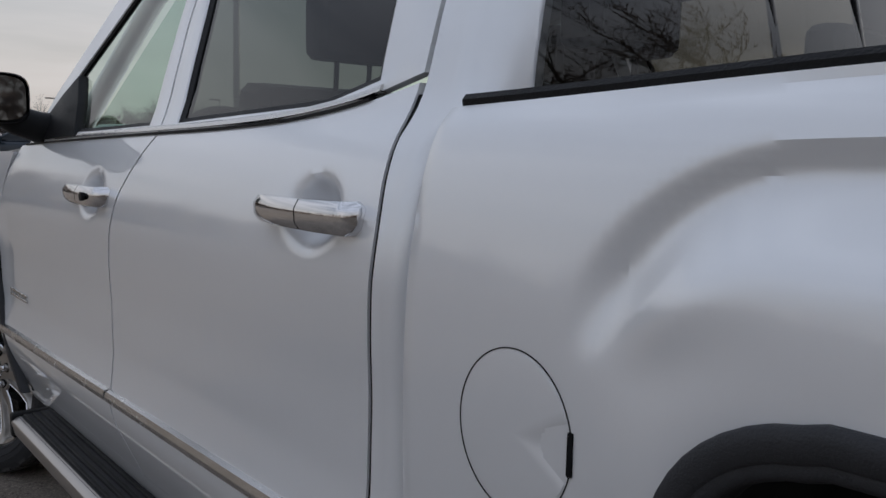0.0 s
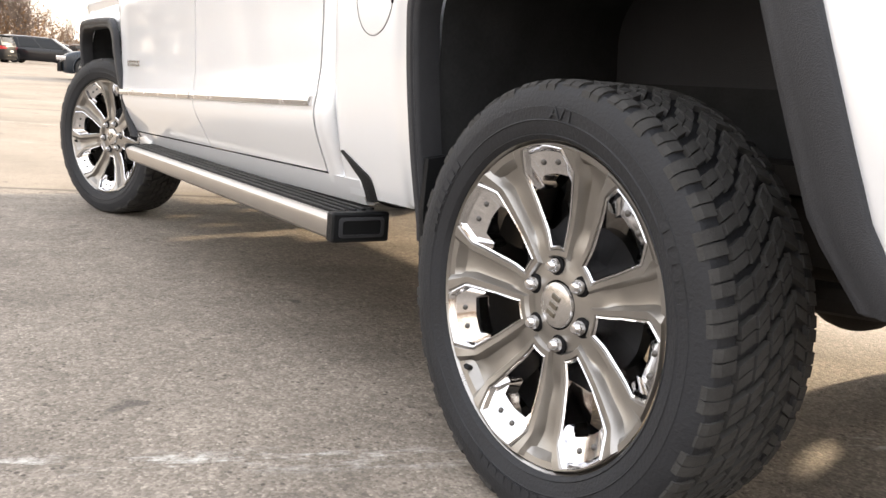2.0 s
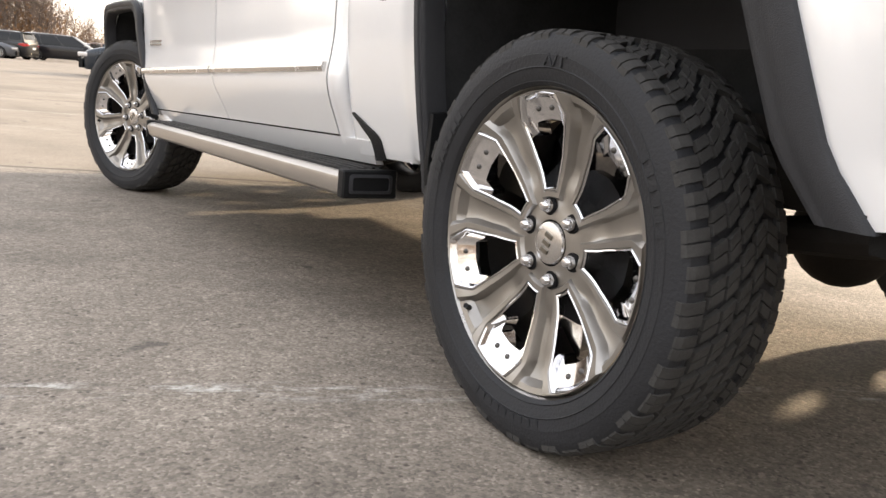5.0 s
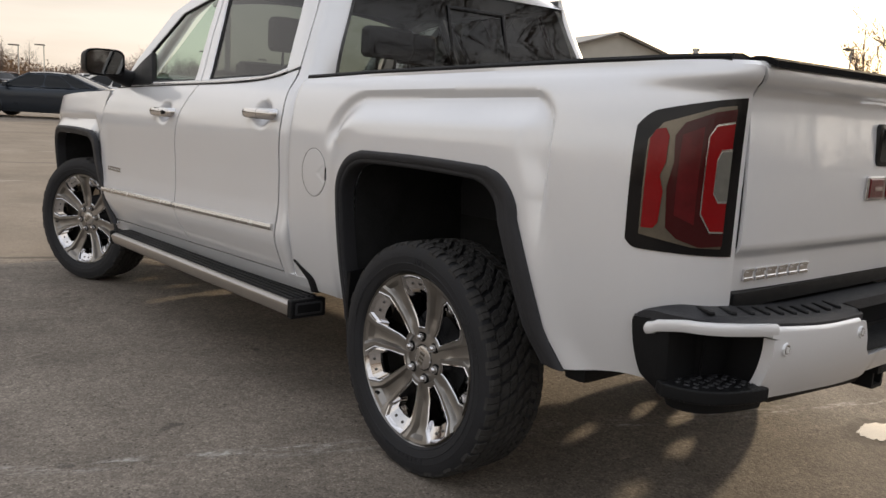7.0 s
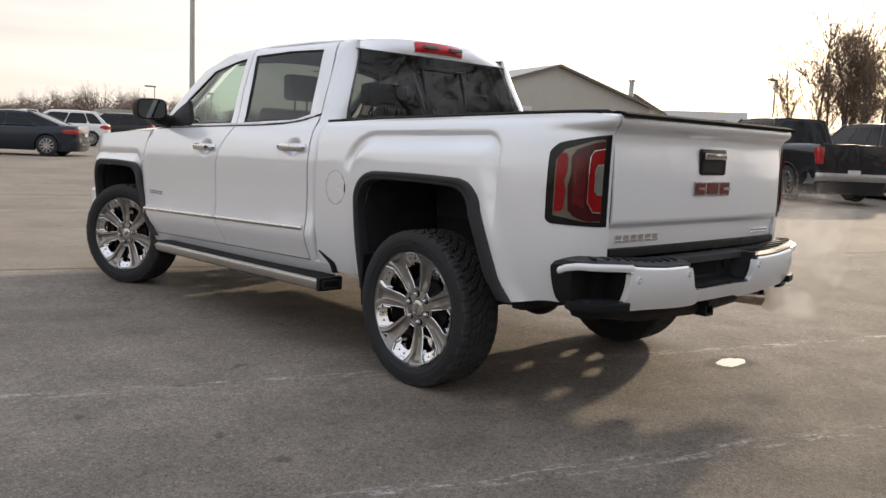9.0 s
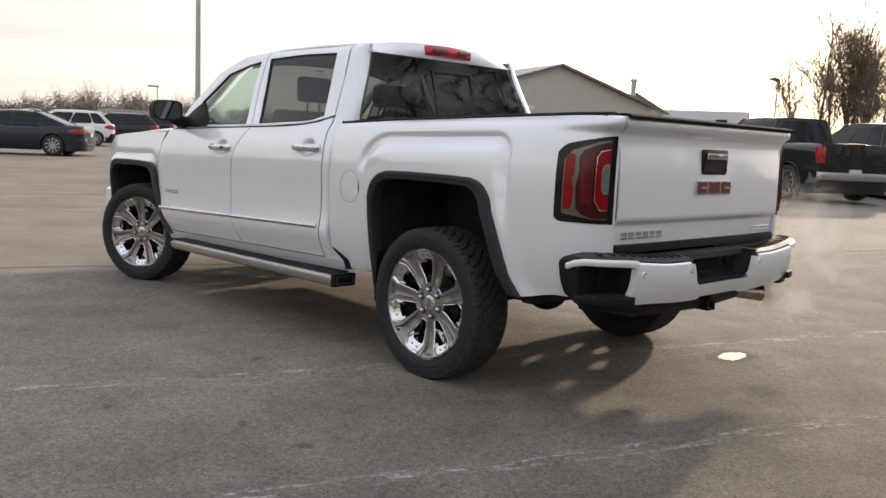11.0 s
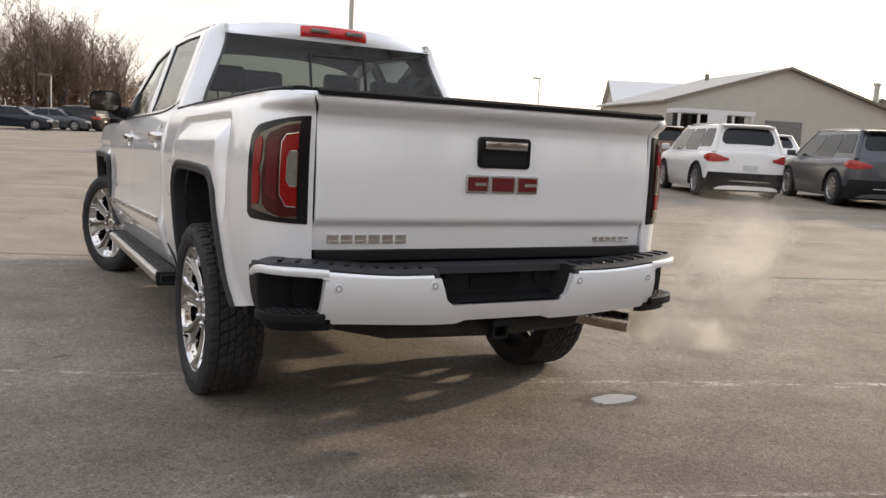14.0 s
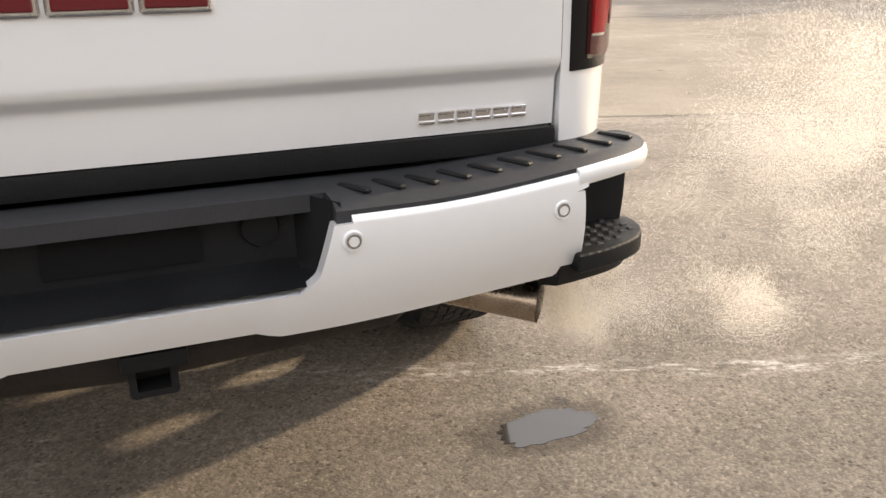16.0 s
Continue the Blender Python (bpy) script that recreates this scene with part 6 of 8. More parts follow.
def build_wheel():
    w = part("wheel", wheel_face(), RIM_GREY, None, "seven-spoke grey alloy wheel with chrome inserts", angle=28)
    bm = bmesh.new()
    lathe(bm, [(-0.060, 0.2895), (-0.106, 0.2905), (-0.112, 0.2935), (-0.117, 0.2965), (-0.1215, 0.3000), (-0.118, 0.3035), (-0.108, 0.302)], 96)
    part("rim_lip", bm, RIM_LIP, w, "satin grey rim lip")
    # near-black barrel: the shade behind the spokes is put into its colour
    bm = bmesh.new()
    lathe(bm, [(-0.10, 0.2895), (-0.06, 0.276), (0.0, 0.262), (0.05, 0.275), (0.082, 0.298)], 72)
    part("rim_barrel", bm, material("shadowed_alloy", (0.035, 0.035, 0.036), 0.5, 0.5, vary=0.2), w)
    part("tyre", tyre_mesh(), RUBBER, w, "black all-terrain tyre", angle=25)
    part("tread", tread_mesh(), TREAD, w, "dusty all-terrain tread blocks", angle=20)
    fc = bpy.data.curves.new("letters", "FONT")
    fc.body, fc.size, fc.extrude, fc.align_x, fc.align_y = "A/T", 0.042, 0.0015, "CENTER", "CENTER"
    src = bpy.data.objects.new("letters", fc)
    me = bpy.data.meshes.new_from_object(src)
    bpy.data.objects.remove(src)
    bmt = bmesh.new()
    bmt.from_mesh(me)
    bpy.data.meshes.remove(me)
    for v in bmt.verts:
        a, r = math.pi / 2 + radians(12) + v.co.x / 0.344, 0.344 + v.co.y * 0.75
        v.co = (-0.1385 - v.co.z - 0.0008, r * math.cos(a), r * math.sin(a))
    part("sidewall_letters", bmt, RUBBER, w, "raised black sidewall letters")
    for a0, n in ((-100, 9), (150, 6), (20, 7)):
        for k in range(n):
            bm = bmesh.new()
            a = radians(a0 + 4.2 * k)
            pts = [(0.335, a), (0.335, a + 0.050), (0.353, a + 0.050), (0.353, a)]
            prism(bm, [(-0.1375, r * math.cos(t), r * math.sin(t)) for r, t in pts], (-0.0022, 0, 0))
            part("sidewall_bar", bm, RUBBER, w, "raised black bar of sidewall writing")
    for k in range(N_SPOKES):
        part("spoke_insert", window_insert(k), CHROME, w, angle=28)
        c = math.pi / 2 + 2 * math.pi * k / N_SPOKES
        # beads stand for dimples in the plate, their shade put into the grey
        for d in (-0.075, 0.075):
            bm = bmesh.new()
            bmesh.ops.create_uvsphere(bm, u_segments=10, v_segments=6, radius=0.0060, matrix=Matrix.Translation(at(0.2475, c + d, FACE(0.269) + 0.0135)))
            part("dimple_bead", bm, RIM_DARK, w)
    bm = bmesh.new()
    lathe(bm, [(x + HUB, q) for x, q in ((-0.108, 0.0), (-0.107, 0.030), (-0.103, 0.041), (-0.096, 0.0445), (-0.090, 0.045))], 40)
    cap = part("centre_cap", bm, CHROME_DULL, w, "satin centre cap")
    bm = bmesh.new()
    for dz, hh in ((0.016, 0.009), (0.0, 0.009), (-0.016, 0.009)):
        box(bm, (-0.110 + HUB, -0.011, dz - 0.005), (-0.1065 + HUB, 0.011, dz + 0.005), 0.001, 1)
    bmesh.ops.transform(bm, matrix=Matrix.Rotation(radians(25), 4, "X"), verts=bm.verts)
    part("cap_mark", bm, SMOKE_LENS, w)
    for k in range(6):
        a = radians(86 + 60 * k)
        bm = bmesh.new()
        lathe(bm, [(-0.121, 0.0), (-0.119, 0.007), (-0.113, 0.0115), (-0.106, 0.0135), (-0.080, 0.0135)], 14)
        bmesh.ops.translate(bm, vec=at(0.0725, a, HUB), verts=bm.verts)
        part("lug_nut", bm, CHROME, w)
        bm = bmesh.new()
        lathe(bm, [(-0.0985, 0.0130), (-0.0985, 0.0185), (-0.094, 0.019)], 18)
        bmesh.ops.translate(bm, vec=at(0.0725, a, HUB), verts=bm.verts)
        part("lug_seat", bm, SEAM, w)
    # disc in black too, so its colour carries the shade inside the wheel
    bm = bmesh.new()
    lathe(bm, [(-0.025, 0.06), (-0.025, 0.165), (0.0, 0.165), (0.0, 0.06)], 48)
    part("brake_disc", bm, PLASTIC, w, "brake disc in near black, shade put into its colour")
    bm = bmesh.new()
    tube(bm, [at(0.268, radians(325), -0.100), at(0.252, radians(325), -0.122)], 0.006, 8)
    part("valve", bm, PLASTIC, w)
    return w


wheel = build_wheel()
STEER = 22.0
axis = Vector((-math.cos(radians(STEER)), -math.sin(radians(STEER)), 0))
fl_hub = Vector((-0.964, 3.586, 0.404)) - axis * 0.084
spots = [pose(-0.885, -0.004, 0.399, -6.3, 0, 0), Matrix.Translation(fl_hub) @ pose(0, 0, 0, 0, 0, STEER) @ pose(0, 0, 0, 25, 0, 0),
         pose(0.885, 0.0, 0.399, 40, 0, 180), pose(0.885, 3.645, 0.401, 0, 0, 180 + STEER)]
for k, m in enumerate(spots):
    w = wheel if k == 0 else copy_thing(wheel, m)
    w.parent = truck
    w.matrix_basis = m


# ---- parked vehicles ----
CAR_GLASS = material("dark_car_glass", (0.008, 0.010, 0.012), 0.04, 0.0, spec=0.32)
CAR_TYRE = material("car_tyre", (0.02, 0.02, 0.021), 0.8, vary=0.2)
CAR_RIM = material("silver_car_wheel", (0.45, 0.45, 0.46), 0.3, 0.9, vary=0.1)
CAR_DARK = material("dark_lower_cladding", (0.014, 0.014, 0.015), 0.7, vary=0.2, spec=0.15)
TAIL_RED = material("car_tail_lamp", (0.38, 0.015, 0.018), 0.15, coat=1.0)
HEAD_CLEAR = material("car_headlamp", (0.6, 0.6, 0.62), 0.1, 0.6)
PLATE = material("blank_plate", (0.55, 0.56, 0.58), 0.5)


def car_paint(name, color, metal=0.4):
    return material(name, color, 0.30, metal, vary=0.04, scale=2, coat=0.55, rvary=0.04, spec=0.2)


PAINTS = {"black": car_paint("black_car_paint", (0.012, 0.012, 0.014), 0.0), "white": car_paint("white_car_paint", (0.75, 0.75, 0.75), 0.0),
          "grey": car_paint("grey_car_paint", (0.085, 0.092, 0.105)), "slate": car_paint("slate_blue_car_paint", (0.020, 0.028, 0.040)), "silver": car_paint("silver_car_paint", (0.42, 0.43, 0.45)),
          "blue": car_paint("blue_car_paint", (0.03, 0.07, 0.17)), "bronze": car_paint("bronze_car_paint", (0.14, 0.075, 0.045)), "red": car_paint("red_car_paint", (0.25, 0.02, 0.02))}

# length, width, height, wheelbase, wheel radius, belt height, bonnet and boot lines, glasshouse at belt (rear, front) and at roof (rear, front)
KINDS = {
    "sedan": dict(l=4.95, w=1.88, h=1.45, wb=2.95, r=0.345, belt=0.93, nose=0.72, tail=0.98, deck=[(-2.47, 0.80), (-2.40, 1.00), (-1.55, 1.03), (-0.9, 0.98), (0.85, 0.96), (1.0, 0.98), (2.1, 0.82), (2.42, 0.66), (2.47, 0.5)], g=(-1.85, 1.15), roof=(-0.85, 0.30)),
    "suv": dict(l=4.75, w=1.90, h=1.70, wb=2.78, r=0.37, belt=1.05, nose=0.90, tail=1.05, deck=[(-2.37, 0.70), (-2.33, 1.06), (-1.9, 1.08), (0.9, 1.06), (1.1, 1.08), (2.05, 0.98), (2.32, 0.80), (2.37, 0.55)], g=(-2.18, 1.30), roof=(-1.95, 0.40)),
    "hatch": dict(l=4.45, w=1.84, h=1.60, wb=2.65, r=0.345, belt=1.0, nose=0.82, tail=1.0, deck=[(-2.22, 0.65), (-2.18, 1.02), (-1.8, 1.05), (0.8, 1.0), (1.0, 1.02), (1.95, 0.90), (2.18, 0.72), (2.22, 0.5)], g=(-2.02, 1.25), roof=(-1.5, 0.35)),
    "minivan": dict(l=5.1, w=1.98, h=1.74, wb=3.05, r=0.345, belt=1.0, nose=0.85, tail=1.0, deck=[(-2.55, 0.65), (-2.52, 1.02), (-2.2, 1.04), (1.3, 1.02), (1.5, 1.04), (2.25, 0.88), (2.5, 0.72), (2.55, 0.5)], g=(-2.42, 1.75), roof=(-2.25, 0.65)),
    "pickup": dict(l=6.1, w=2.03, h=2.0, wb=3.85, r=0.42, belt=1.32, nose=1.15, tail=1.36, deck=[(-3.05, 0.72), (-3.02, 1.34), (-2.4, 1.36), (-0.95, 1.36), (1.2, 1.34), (1.4, 1.36), (2.75, 1.25), (3.0, 1.02), (3.05, 0.7)], g=(-1.02, 1.55), roof=(-0.86, 0.75)),
}


def car_part(name, bm, mat, parent, label=""):
    return part(name, bm, mat, parent, label, angle=38)


def build_car(kind, colour, label, group, category):
    k = KINDS[kind]
    L, W, H, wb, r = k["l"] / 2, k["w"] / 2, k["h"], k["wb"] / 2, k["r"]
    deck = curve(k["deck"])
    paint = PAINTS[colour]
    car = thing({"pickup": "parked_pickup"}.get(kind, "parked_" + kind), label, category, group)
    axles = (-wb, wb)

    power, rear_turn, front_turn = (9.0, 0.30, 0.7) if kind == "pickup" else (3.2, 0.50, 0.85)

    def wide(y):
        """Plan of the body: rounded corners at both ends."""
        turn = rear_turn if y < 0 else front_turn
        t = min(max((abs(y) - (L - turn)) / turn, 0.0), 1.0)
        return W * (1 - 0.05 * smooth(0.3, 1.0, abs(y) / L)) * max(1 - t ** power, 0.0) ** (1 / power) + 0.01

    def plan_y(x):
        """Rear face of the plan at half width x."""
        k = min(abs(x) / (W * 0.955), 1.0)
        return -(L - rear_turn) - rear_turn * max(1 - k ** power, 0.0) ** (1 / power)

    side_line = curve([(0.20, 0.90), (0.30, 0.955), (0.50, 0.995), (0.72, 1.0), (0.88, 0.985), (0.97, 0.94), (1.0, 0.86)])
    secs = [(f, side_line(f)) for f in (0.20, 0.25, 0.31, 0.37, 0.43, 0.50, 0.56, 0.63, 0.72, 0.82, 0.90, 0.96, 1.0)]
    ys = sorted(set(list(np.linspace(-L, L, 74)) + [-L + 0.16 * (k / 14) ** 2 for k in range(14)] + [L - 0.16 * (k / 14) ** 2 for k in range(14)]))
    body = bmesh.new()
    for s in (-1, 1):
        def place(y, j):
            f, wf = secs[int(j)]
            top = deck(y)
            z = f * top if f > 0.45 else (0.18 + 0.10 * max(0, abs(y) - L + 0.35)) + (0.5 * top - 0.18) * (f - 0.20) / 0.30
            # snap to the wheel openings
            for ay in axles:
                d = math.hypot(y - ay, z - r)
                if abs(d - (r + 0.06)) < 0.030 and d > 1e-4:
                    q = (r + 0.06) / d
                    return (s * wide(y) * wf, ay + (y - ay) * q, r + (z - r) * q)
            return (s * wide(y) * wf, y, z)
        js = list(range(len(secs)))
        grid = [[body.verts.new(place(y, j)) for j in js] for y in ys]
        for i in range(len(ys) - 1):
            for j in range(len(js) - 1):
                q = [grid[i][j], grid[i + 1][j], grid[i + 1][j + 1], grid[i][j + 1]]
                c = sum((v.co for v in q), Vector()) / 4
                if any(math.hypot(c.y - ay, c.z - r) < r + 0.05 for ay in axles) and j < len(secs) - 3:
                    continue
                body.faces.new(q if s > 0 else q[::-1])
        if s < 0:
            left = grid
        else:
            right = grid
    n = len(secs) - 1
    open_bed = kind == "pickup"
    for i in range(len(ys) - 1):                           # bonnet, boot and tail skins
        if open_bed and -L + 0.12 < ys[i] < -1.05:
            continue
        m0 = body.verts.new((0, ys[i], deck(ys[i]) + 0.03))
        m1 = body.verts.new((0, ys[i + 1], deck(ys[i + 1]) + 0.03))
        body.faces.new([left[i][n], m0, m1, left[i + 1][n]][::-1])
        body.faces.new([right[i][n], m0, m1, right[i + 1][n]])
    for i in (0, len(ys) - 1):
        for j in range(n):
            body.faces.new([left[i][j], left[i][j + 1], right[i][j + 1], right[i][j]])
    for v in [v for v in body.verts if not v.link_faces]:
        body.verts.remove(v)
    bmesh.ops.recalc_face_normals(body, faces=body.faces)
    b = car_part("body", body, paint, car)
    if open_bed:
        bm = bmesh.new()
        box(bm, (-W * 0.84, -L + 0.08, 0.85), (W * 0.84, -1.05, 0.90))
        box(bm, (-W * 0.86, -L + 0.04, 0.85), (W * 0.86, -L + 0.09, 1.36), 0.01)
        for s in (-1, 1):
            box(bm, (s * W * 0.84, -L + 0.06, 0.85), (s * W * 0.80, -1.05, 1.355))
        car_part("bed", bm, CAR_DARK, car)
    for s in (-1, 1):
        for ay in axles:
            bm = bmesh.new()
            reach = r + (0.066 if kind == "suv" else 0.056)
            tube(bm, [(s * (wide(ay + reach * math.cos(a)) * 0.992), ay + reach * math.cos(a), r + reach * math.sin(a)) for a in np.linspace(-0.25, math.pi + 0.25, 22)], 0.034 if kind == "suv" else 0.022, 6)
            car_part("arch_lip", bm, CAR_DARK if kind == "suv" else paint, car)
    # inner wheel wells and floor
    bm = bmesh.new()
    box(bm, (-W * 0.78, -L * 0.90, 0.22), (W * 0.78, L * 0.88, min(2 * r + 0.12, k["belt"] - 0.14)), 0.02)
    car_part("underside", bm, CAR_DARK, car)
    # glasshouse
    (gb0, gb1), (gr0, gr1) = k["g"], k["roof"]
    zb = k["belt"] - 0.03
    bw, tw = W * 0.905, W * 0.71

    def corner(s, end, f):
        y0, y1 = (gb0, gr0) if end == 0 else (gb1, gr1)
        z0 = deck(y0) - 0.02
        z = z0 + (H - 0.035 - z0) * f
        return Vector((s * (bw + (tw - bw) * f ** 1.15) * (0.97 if end == 1 else 0.95), y0 + (y1 - y0) * f, z))

    def glass_patch(fa, fb, nu=10, nv=6, bow=(0, 0, 0)):
        bm = bmesh.new()
        bow = Vector(bow)
        sheet(bm, lambda u, v: fa(v).lerp(fb(v), u) + bow * (1 - (2 * u - 1) ** 2), list(np.linspace(0, 1, nu)), list(np.linspace(0, 1, nv)))
        bmesh.ops.recalc_face_normals(bm, faces=bm.faces)
        return bm
    def inset(fa, fb, u0, u1, v0, v1, out, nu=12, nv=7, bow=(0, 0, 0), r=0.35):
        """Glass over part of a patch, its corners cut off, standing a little proud along out."""
        bm = bmesh.new()
        bow, out = Vector(bow), Vector(out)

        def at_uv(a, c):
            a2, c2 = 2 * a - 1, 2 * c - 1
            a2 *= 1 - 0.16 * abs(c2) ** 5
            u, v = u0 + (u1 - u0) * (a2 + 1) / 2, v0 + (v1 - v0) * (c2 + 1) / 2
            return fa(v).lerp(fb(v), u) + bow * (1 - (2 * u - 1) ** 2) + out
        sheet(bm, at_uv, list(np.linspace(0, 1, nu)), list(np.linspace(0, 1, nv)))
        hem(bm, tuple(-out))
        bmesh.ops.recalc_face_normals(bm, faces=bm.faces)
        return bm
    for s in (-1, 1):
        cuts = [0.0, 0.30, 0.63, 1.0] if kind in ("suv", "minivan") else [0.0, 0.24, 0.56, 1.0]

        def edge(t):
            return lambda v: corner(s, 0, v).lerp(corner(s, 1, v), t) + Vector((s * 0.03 * math.sin(math.pi * t), 0, 0))
        bm = bmesh.new()
        sheet(bm, lambda u, v: edge(u)(v), list(np.linspace(0, 1, 14)), list(np.linspace(0, 1, 7)), flip=s < 0)
        car_part("side_frame", bm, paint, car)
        for a, c in zip(cuts, cuts[1:]):
            lo = 0.05 if a > 0 or kind != "suv" else 0.20
            car_part("side_window", inset(edge(a + (0.05 if a == 0 else 0.006)), edge(c - (0.03 if c == 1 else 0.006)), 0, 1, lo, 0.90, (s * 0.008, 0, 0), 8, 6), CAR_GLASS, car)
        for t in (0.0, 1.0):
            bm = bmesh.new()
            tube(bm, [edge(t)(v) + Vector((-s * 0.030, 0.02 if t == 0 else -0.02, 0)) for v in np.linspace(0, 1, 7)], 0.055, 10)
            car_part("pillar", bm, paint, car)
    tail = kind not in ("sedan", "pickup")
    front, back = (lambda v: corner(-1, 1, v), lambda v: corner(1, 1, v)), (lambda v: corner(-1, 0, v), lambda v: corner(1, 0, v))
    car_part("front_frame", glass_patch(*front, 12, 6, (0, 0.10, 0.02)), paint, car)
    car_part("windscreen", inset(*front, 0.05, 0.95, 0.03, 0.95, (0, 0.008, 0.008), bow=(0, 0.10, 0.02)), CAR_GLASS, car)
    car_part("hatch_frame", glass_patch(*back, 12, 6, (0, -0.07, 0.02)), paint, car)
    car_part("rear_window", inset(*back, 0.09, 0.91, 0.30 if tail else 0.06, 0.90, (0, -0.010, 0.004), bow=(0, -0.07, 0.02)), CAR_GLASS, car)
    if tail:
        bm = bmesh.new()
        q0, q1 = corner(-1, 0, 1), corner(1, 0, 1)
        sheet(bm, lambda u, v: q0.lerp(q1, 0.04 + 0.92 * u) + Vector((0, 0.16 - 0.34 * v - 0.05 * (1 - (2 * u - 1) ** 2), 0.055 * (1 - 0.55 * v ** 2) - 0.012 * (2 * u - 1) ** 4)), list(np.linspace(0, 1, 12)), list(np.linspace(0, 1, 5)), flip=True)
        hem(bm, (0, 0.01, -0.03))
        car_part("spoiler", bm, paint, car)
    bm = bmesh.new()

    def roof_at(u, v):
        p = corner(-1, 0, 1).lerp(corner(-1, 1, 1), v)
        x = p.x * (1 - 2 * u) * 1.02
        return Vector((x, p.y, p.z + 0.045 * (1 - (2 * u - 1) ** 4) + 0.03 * math.sin(math.pi * v)))
    sheet(bm, roof_at, list(np.linspace(0, 1, 14)), list(np.linspace(-0.02, 1.02, 10)), flip=True)
    hem(bm, (0, 0, -0.04))
    car_part("roof", bm, paint, car)
    if kind in ("suv", "minivan"):
        for s in (-1, 1):
            bm = bmesh.new()
            tube(bm, [(s * tw * 0.90, gr0 + 0.1, H - 0.01), (s * tw * 0.92, gr0 + 0.3, H + 0.03), (s * tw * 0.92, gr1 - 0.3, H + 0.02), (s * tw * 0.90, gr1 - 0.1, H - 0.02)], 0.016, 6)
            car_part("roof_rail", bm, CAR_RIM, car)
    # lamps, bumpers, plate, mirrors
    zt = deck(-L * 0.98) - 0.16 if kind != "pickup" else 1.12
    for s in (-1, 1):
        bm = bmesh.new()
        if kind == "pickup" or kind == "minivan":
            box(bm, (min(s * W * 0.80, s * W * 0.955), -L - 0.004, zt - 0.22), (max(s * W * 0.80, s * W * 0.955), -L + 0.16, zt + 0.16), 0.025)
        else:
            tall = 1.7 if kind in ("suv", "hatch") else 1.25
            pts = [(x, h * tall) for x, h in ((0.52, 0.016), (0.62, 0.030), (0.74, 0.050), (0.84, 0.062), (0.91, 0.064), (0.945, 0.058))]
            path = [(W * x, plan_y(W * x), h) for x, h in pts] + [(W * 0.962, -L + rear_turn + 0.02, 0.035)]
            rows = []
            for x, y, h in path:
                lift = zt + 0.03 * smooth(0.5, 0.95, x / W)
                rows.append([bm.verts.new((s * (x + ox), y + oy, lift + dz * h)) for ox, oy, dz in ((-0.03, 0.05, -1), (0.012, -0.014, -0.9), (0.018, -0.020, 0.0), (0.012, -0.014, 0.9), (-0.03, 0.05, 1))])
            for p, q in zip(rows, rows[1:]):
                for j in range(4):
                    bm.faces.new([p[j], p[j + 1], q[j + 1], q[j]])
            bmesh.ops.recalc_face_normals(bm, faces=bm.faces)
        car_part("tail_lamp", bm, TAIL_RED, car, "red tail lamp")
        bm = bmesh.new()
        zh = deck(L * 0.93) - 0.10
        box(bm, (min(s * W * 0.52, s * W * 0.90), L - 0.32, zh - 0.07), (max(s * W * 0.52, s * W * 0.90), L - 0.005, zh + 0.06), 0.03)
        car_part("headlamp", bm, HEAD_CLEAR, car, "clear headlamp")
        bm = bmesh.new()
        box(bm, (min(s * W * 0.97, s * (W + 0.17)), gb1 - 0.30, k["belt"] + 0.02), (max(s * W * 0.97, s * (W + 0.17)), gb1 - 0.18, k["belt"] + 0.17), 0.04)
        car_part("door_mirror", bm, paint, car)
    bm = bmesh.new()
    lo_z, hi_z = (0.17, 0.60) if kind != "pickup" else (0.44, 0.70)
    sheet(bm, lambda t, v: (W * 0.965 * math.sin(t), plan_y(W * 0.965 * math.sin(t)) - 0.016 - 0.02 * math.sin(math.pi * v) + 0.10 * (1 - v) ** 3, lo_z + (hi_z - lo_z) * v), list(np.linspace(-1.45, 1.45, 25)), list(np.linspace(0, 1, 7)))
    hem(bm, (0, 0.05, 0))
    car_part("rear_bumper", bm, CAR_DARK if kind in ("suv", "hatch") else (CAR_RIM if kind == "pickup" else paint), car)
    bm = bmesh.new()
    box(bm, (-W * 0.80, L - 0.12, 0.22), (W * 0.80, L + 0.012, 0.50), 0.04)
    car_part("grille", bm, CAR_DARK, car)
    if kind in ("suv", "sedan"):
        bm = bmesh.new()
        box(bm, (-W * 0.50, -L - 0.045, 0.405), (W * 0.50, -L + 0.02, 0.42), 0.004)
        car_part("chrome_strip", bm, CHROME, car)
    bm = bmesh.new()
    box(bm, (-0.16, -L - 0.020, 0.66), (0.16, -L + 0.04, 0.78), 0.004)
    car_part("number_plate", bm, PLATE, car)
    # wheels
    bm = bmesh.new()
    lathe(bm, [(-0.10, r * 0.66), (-0.118, r * 0.70), (-0.12, r * 0.88), (-0.10, r * 0.985), (0.0, r), (0.10, r * 0.985), (0.118, r * 0.8), (0.10, r * 0.66)], 26)
    tyre = car_part("tyre", bm, CAR_TYRE, None)
    bm = bmesh.new()
    lathe(bm, [(-0.112, r * 0.70), (-0.118, r * 0.66), (-0.09, r * 0.62), (0.05, r * 0.60)], 26)
    for i in range(10):
        a = 2 * math.pi * i / 10
        box(bm, (-0.105, -0.022, 0.03), (-0.085, 0.022, r * 0.66), 0.0, 1, turn=Matrix.Rotation(a, 4, "X"))
    lathe2 = bmesh.ops.create_cone(bm, cap_ends=True, segments=16, radius1=0.06, radius2=0.05, depth=0.04, matrix=pose(-0.10, 0, 0, 0, 90, 0))
    rim = car_part("rim", bm, CAR_RIM, tyre)
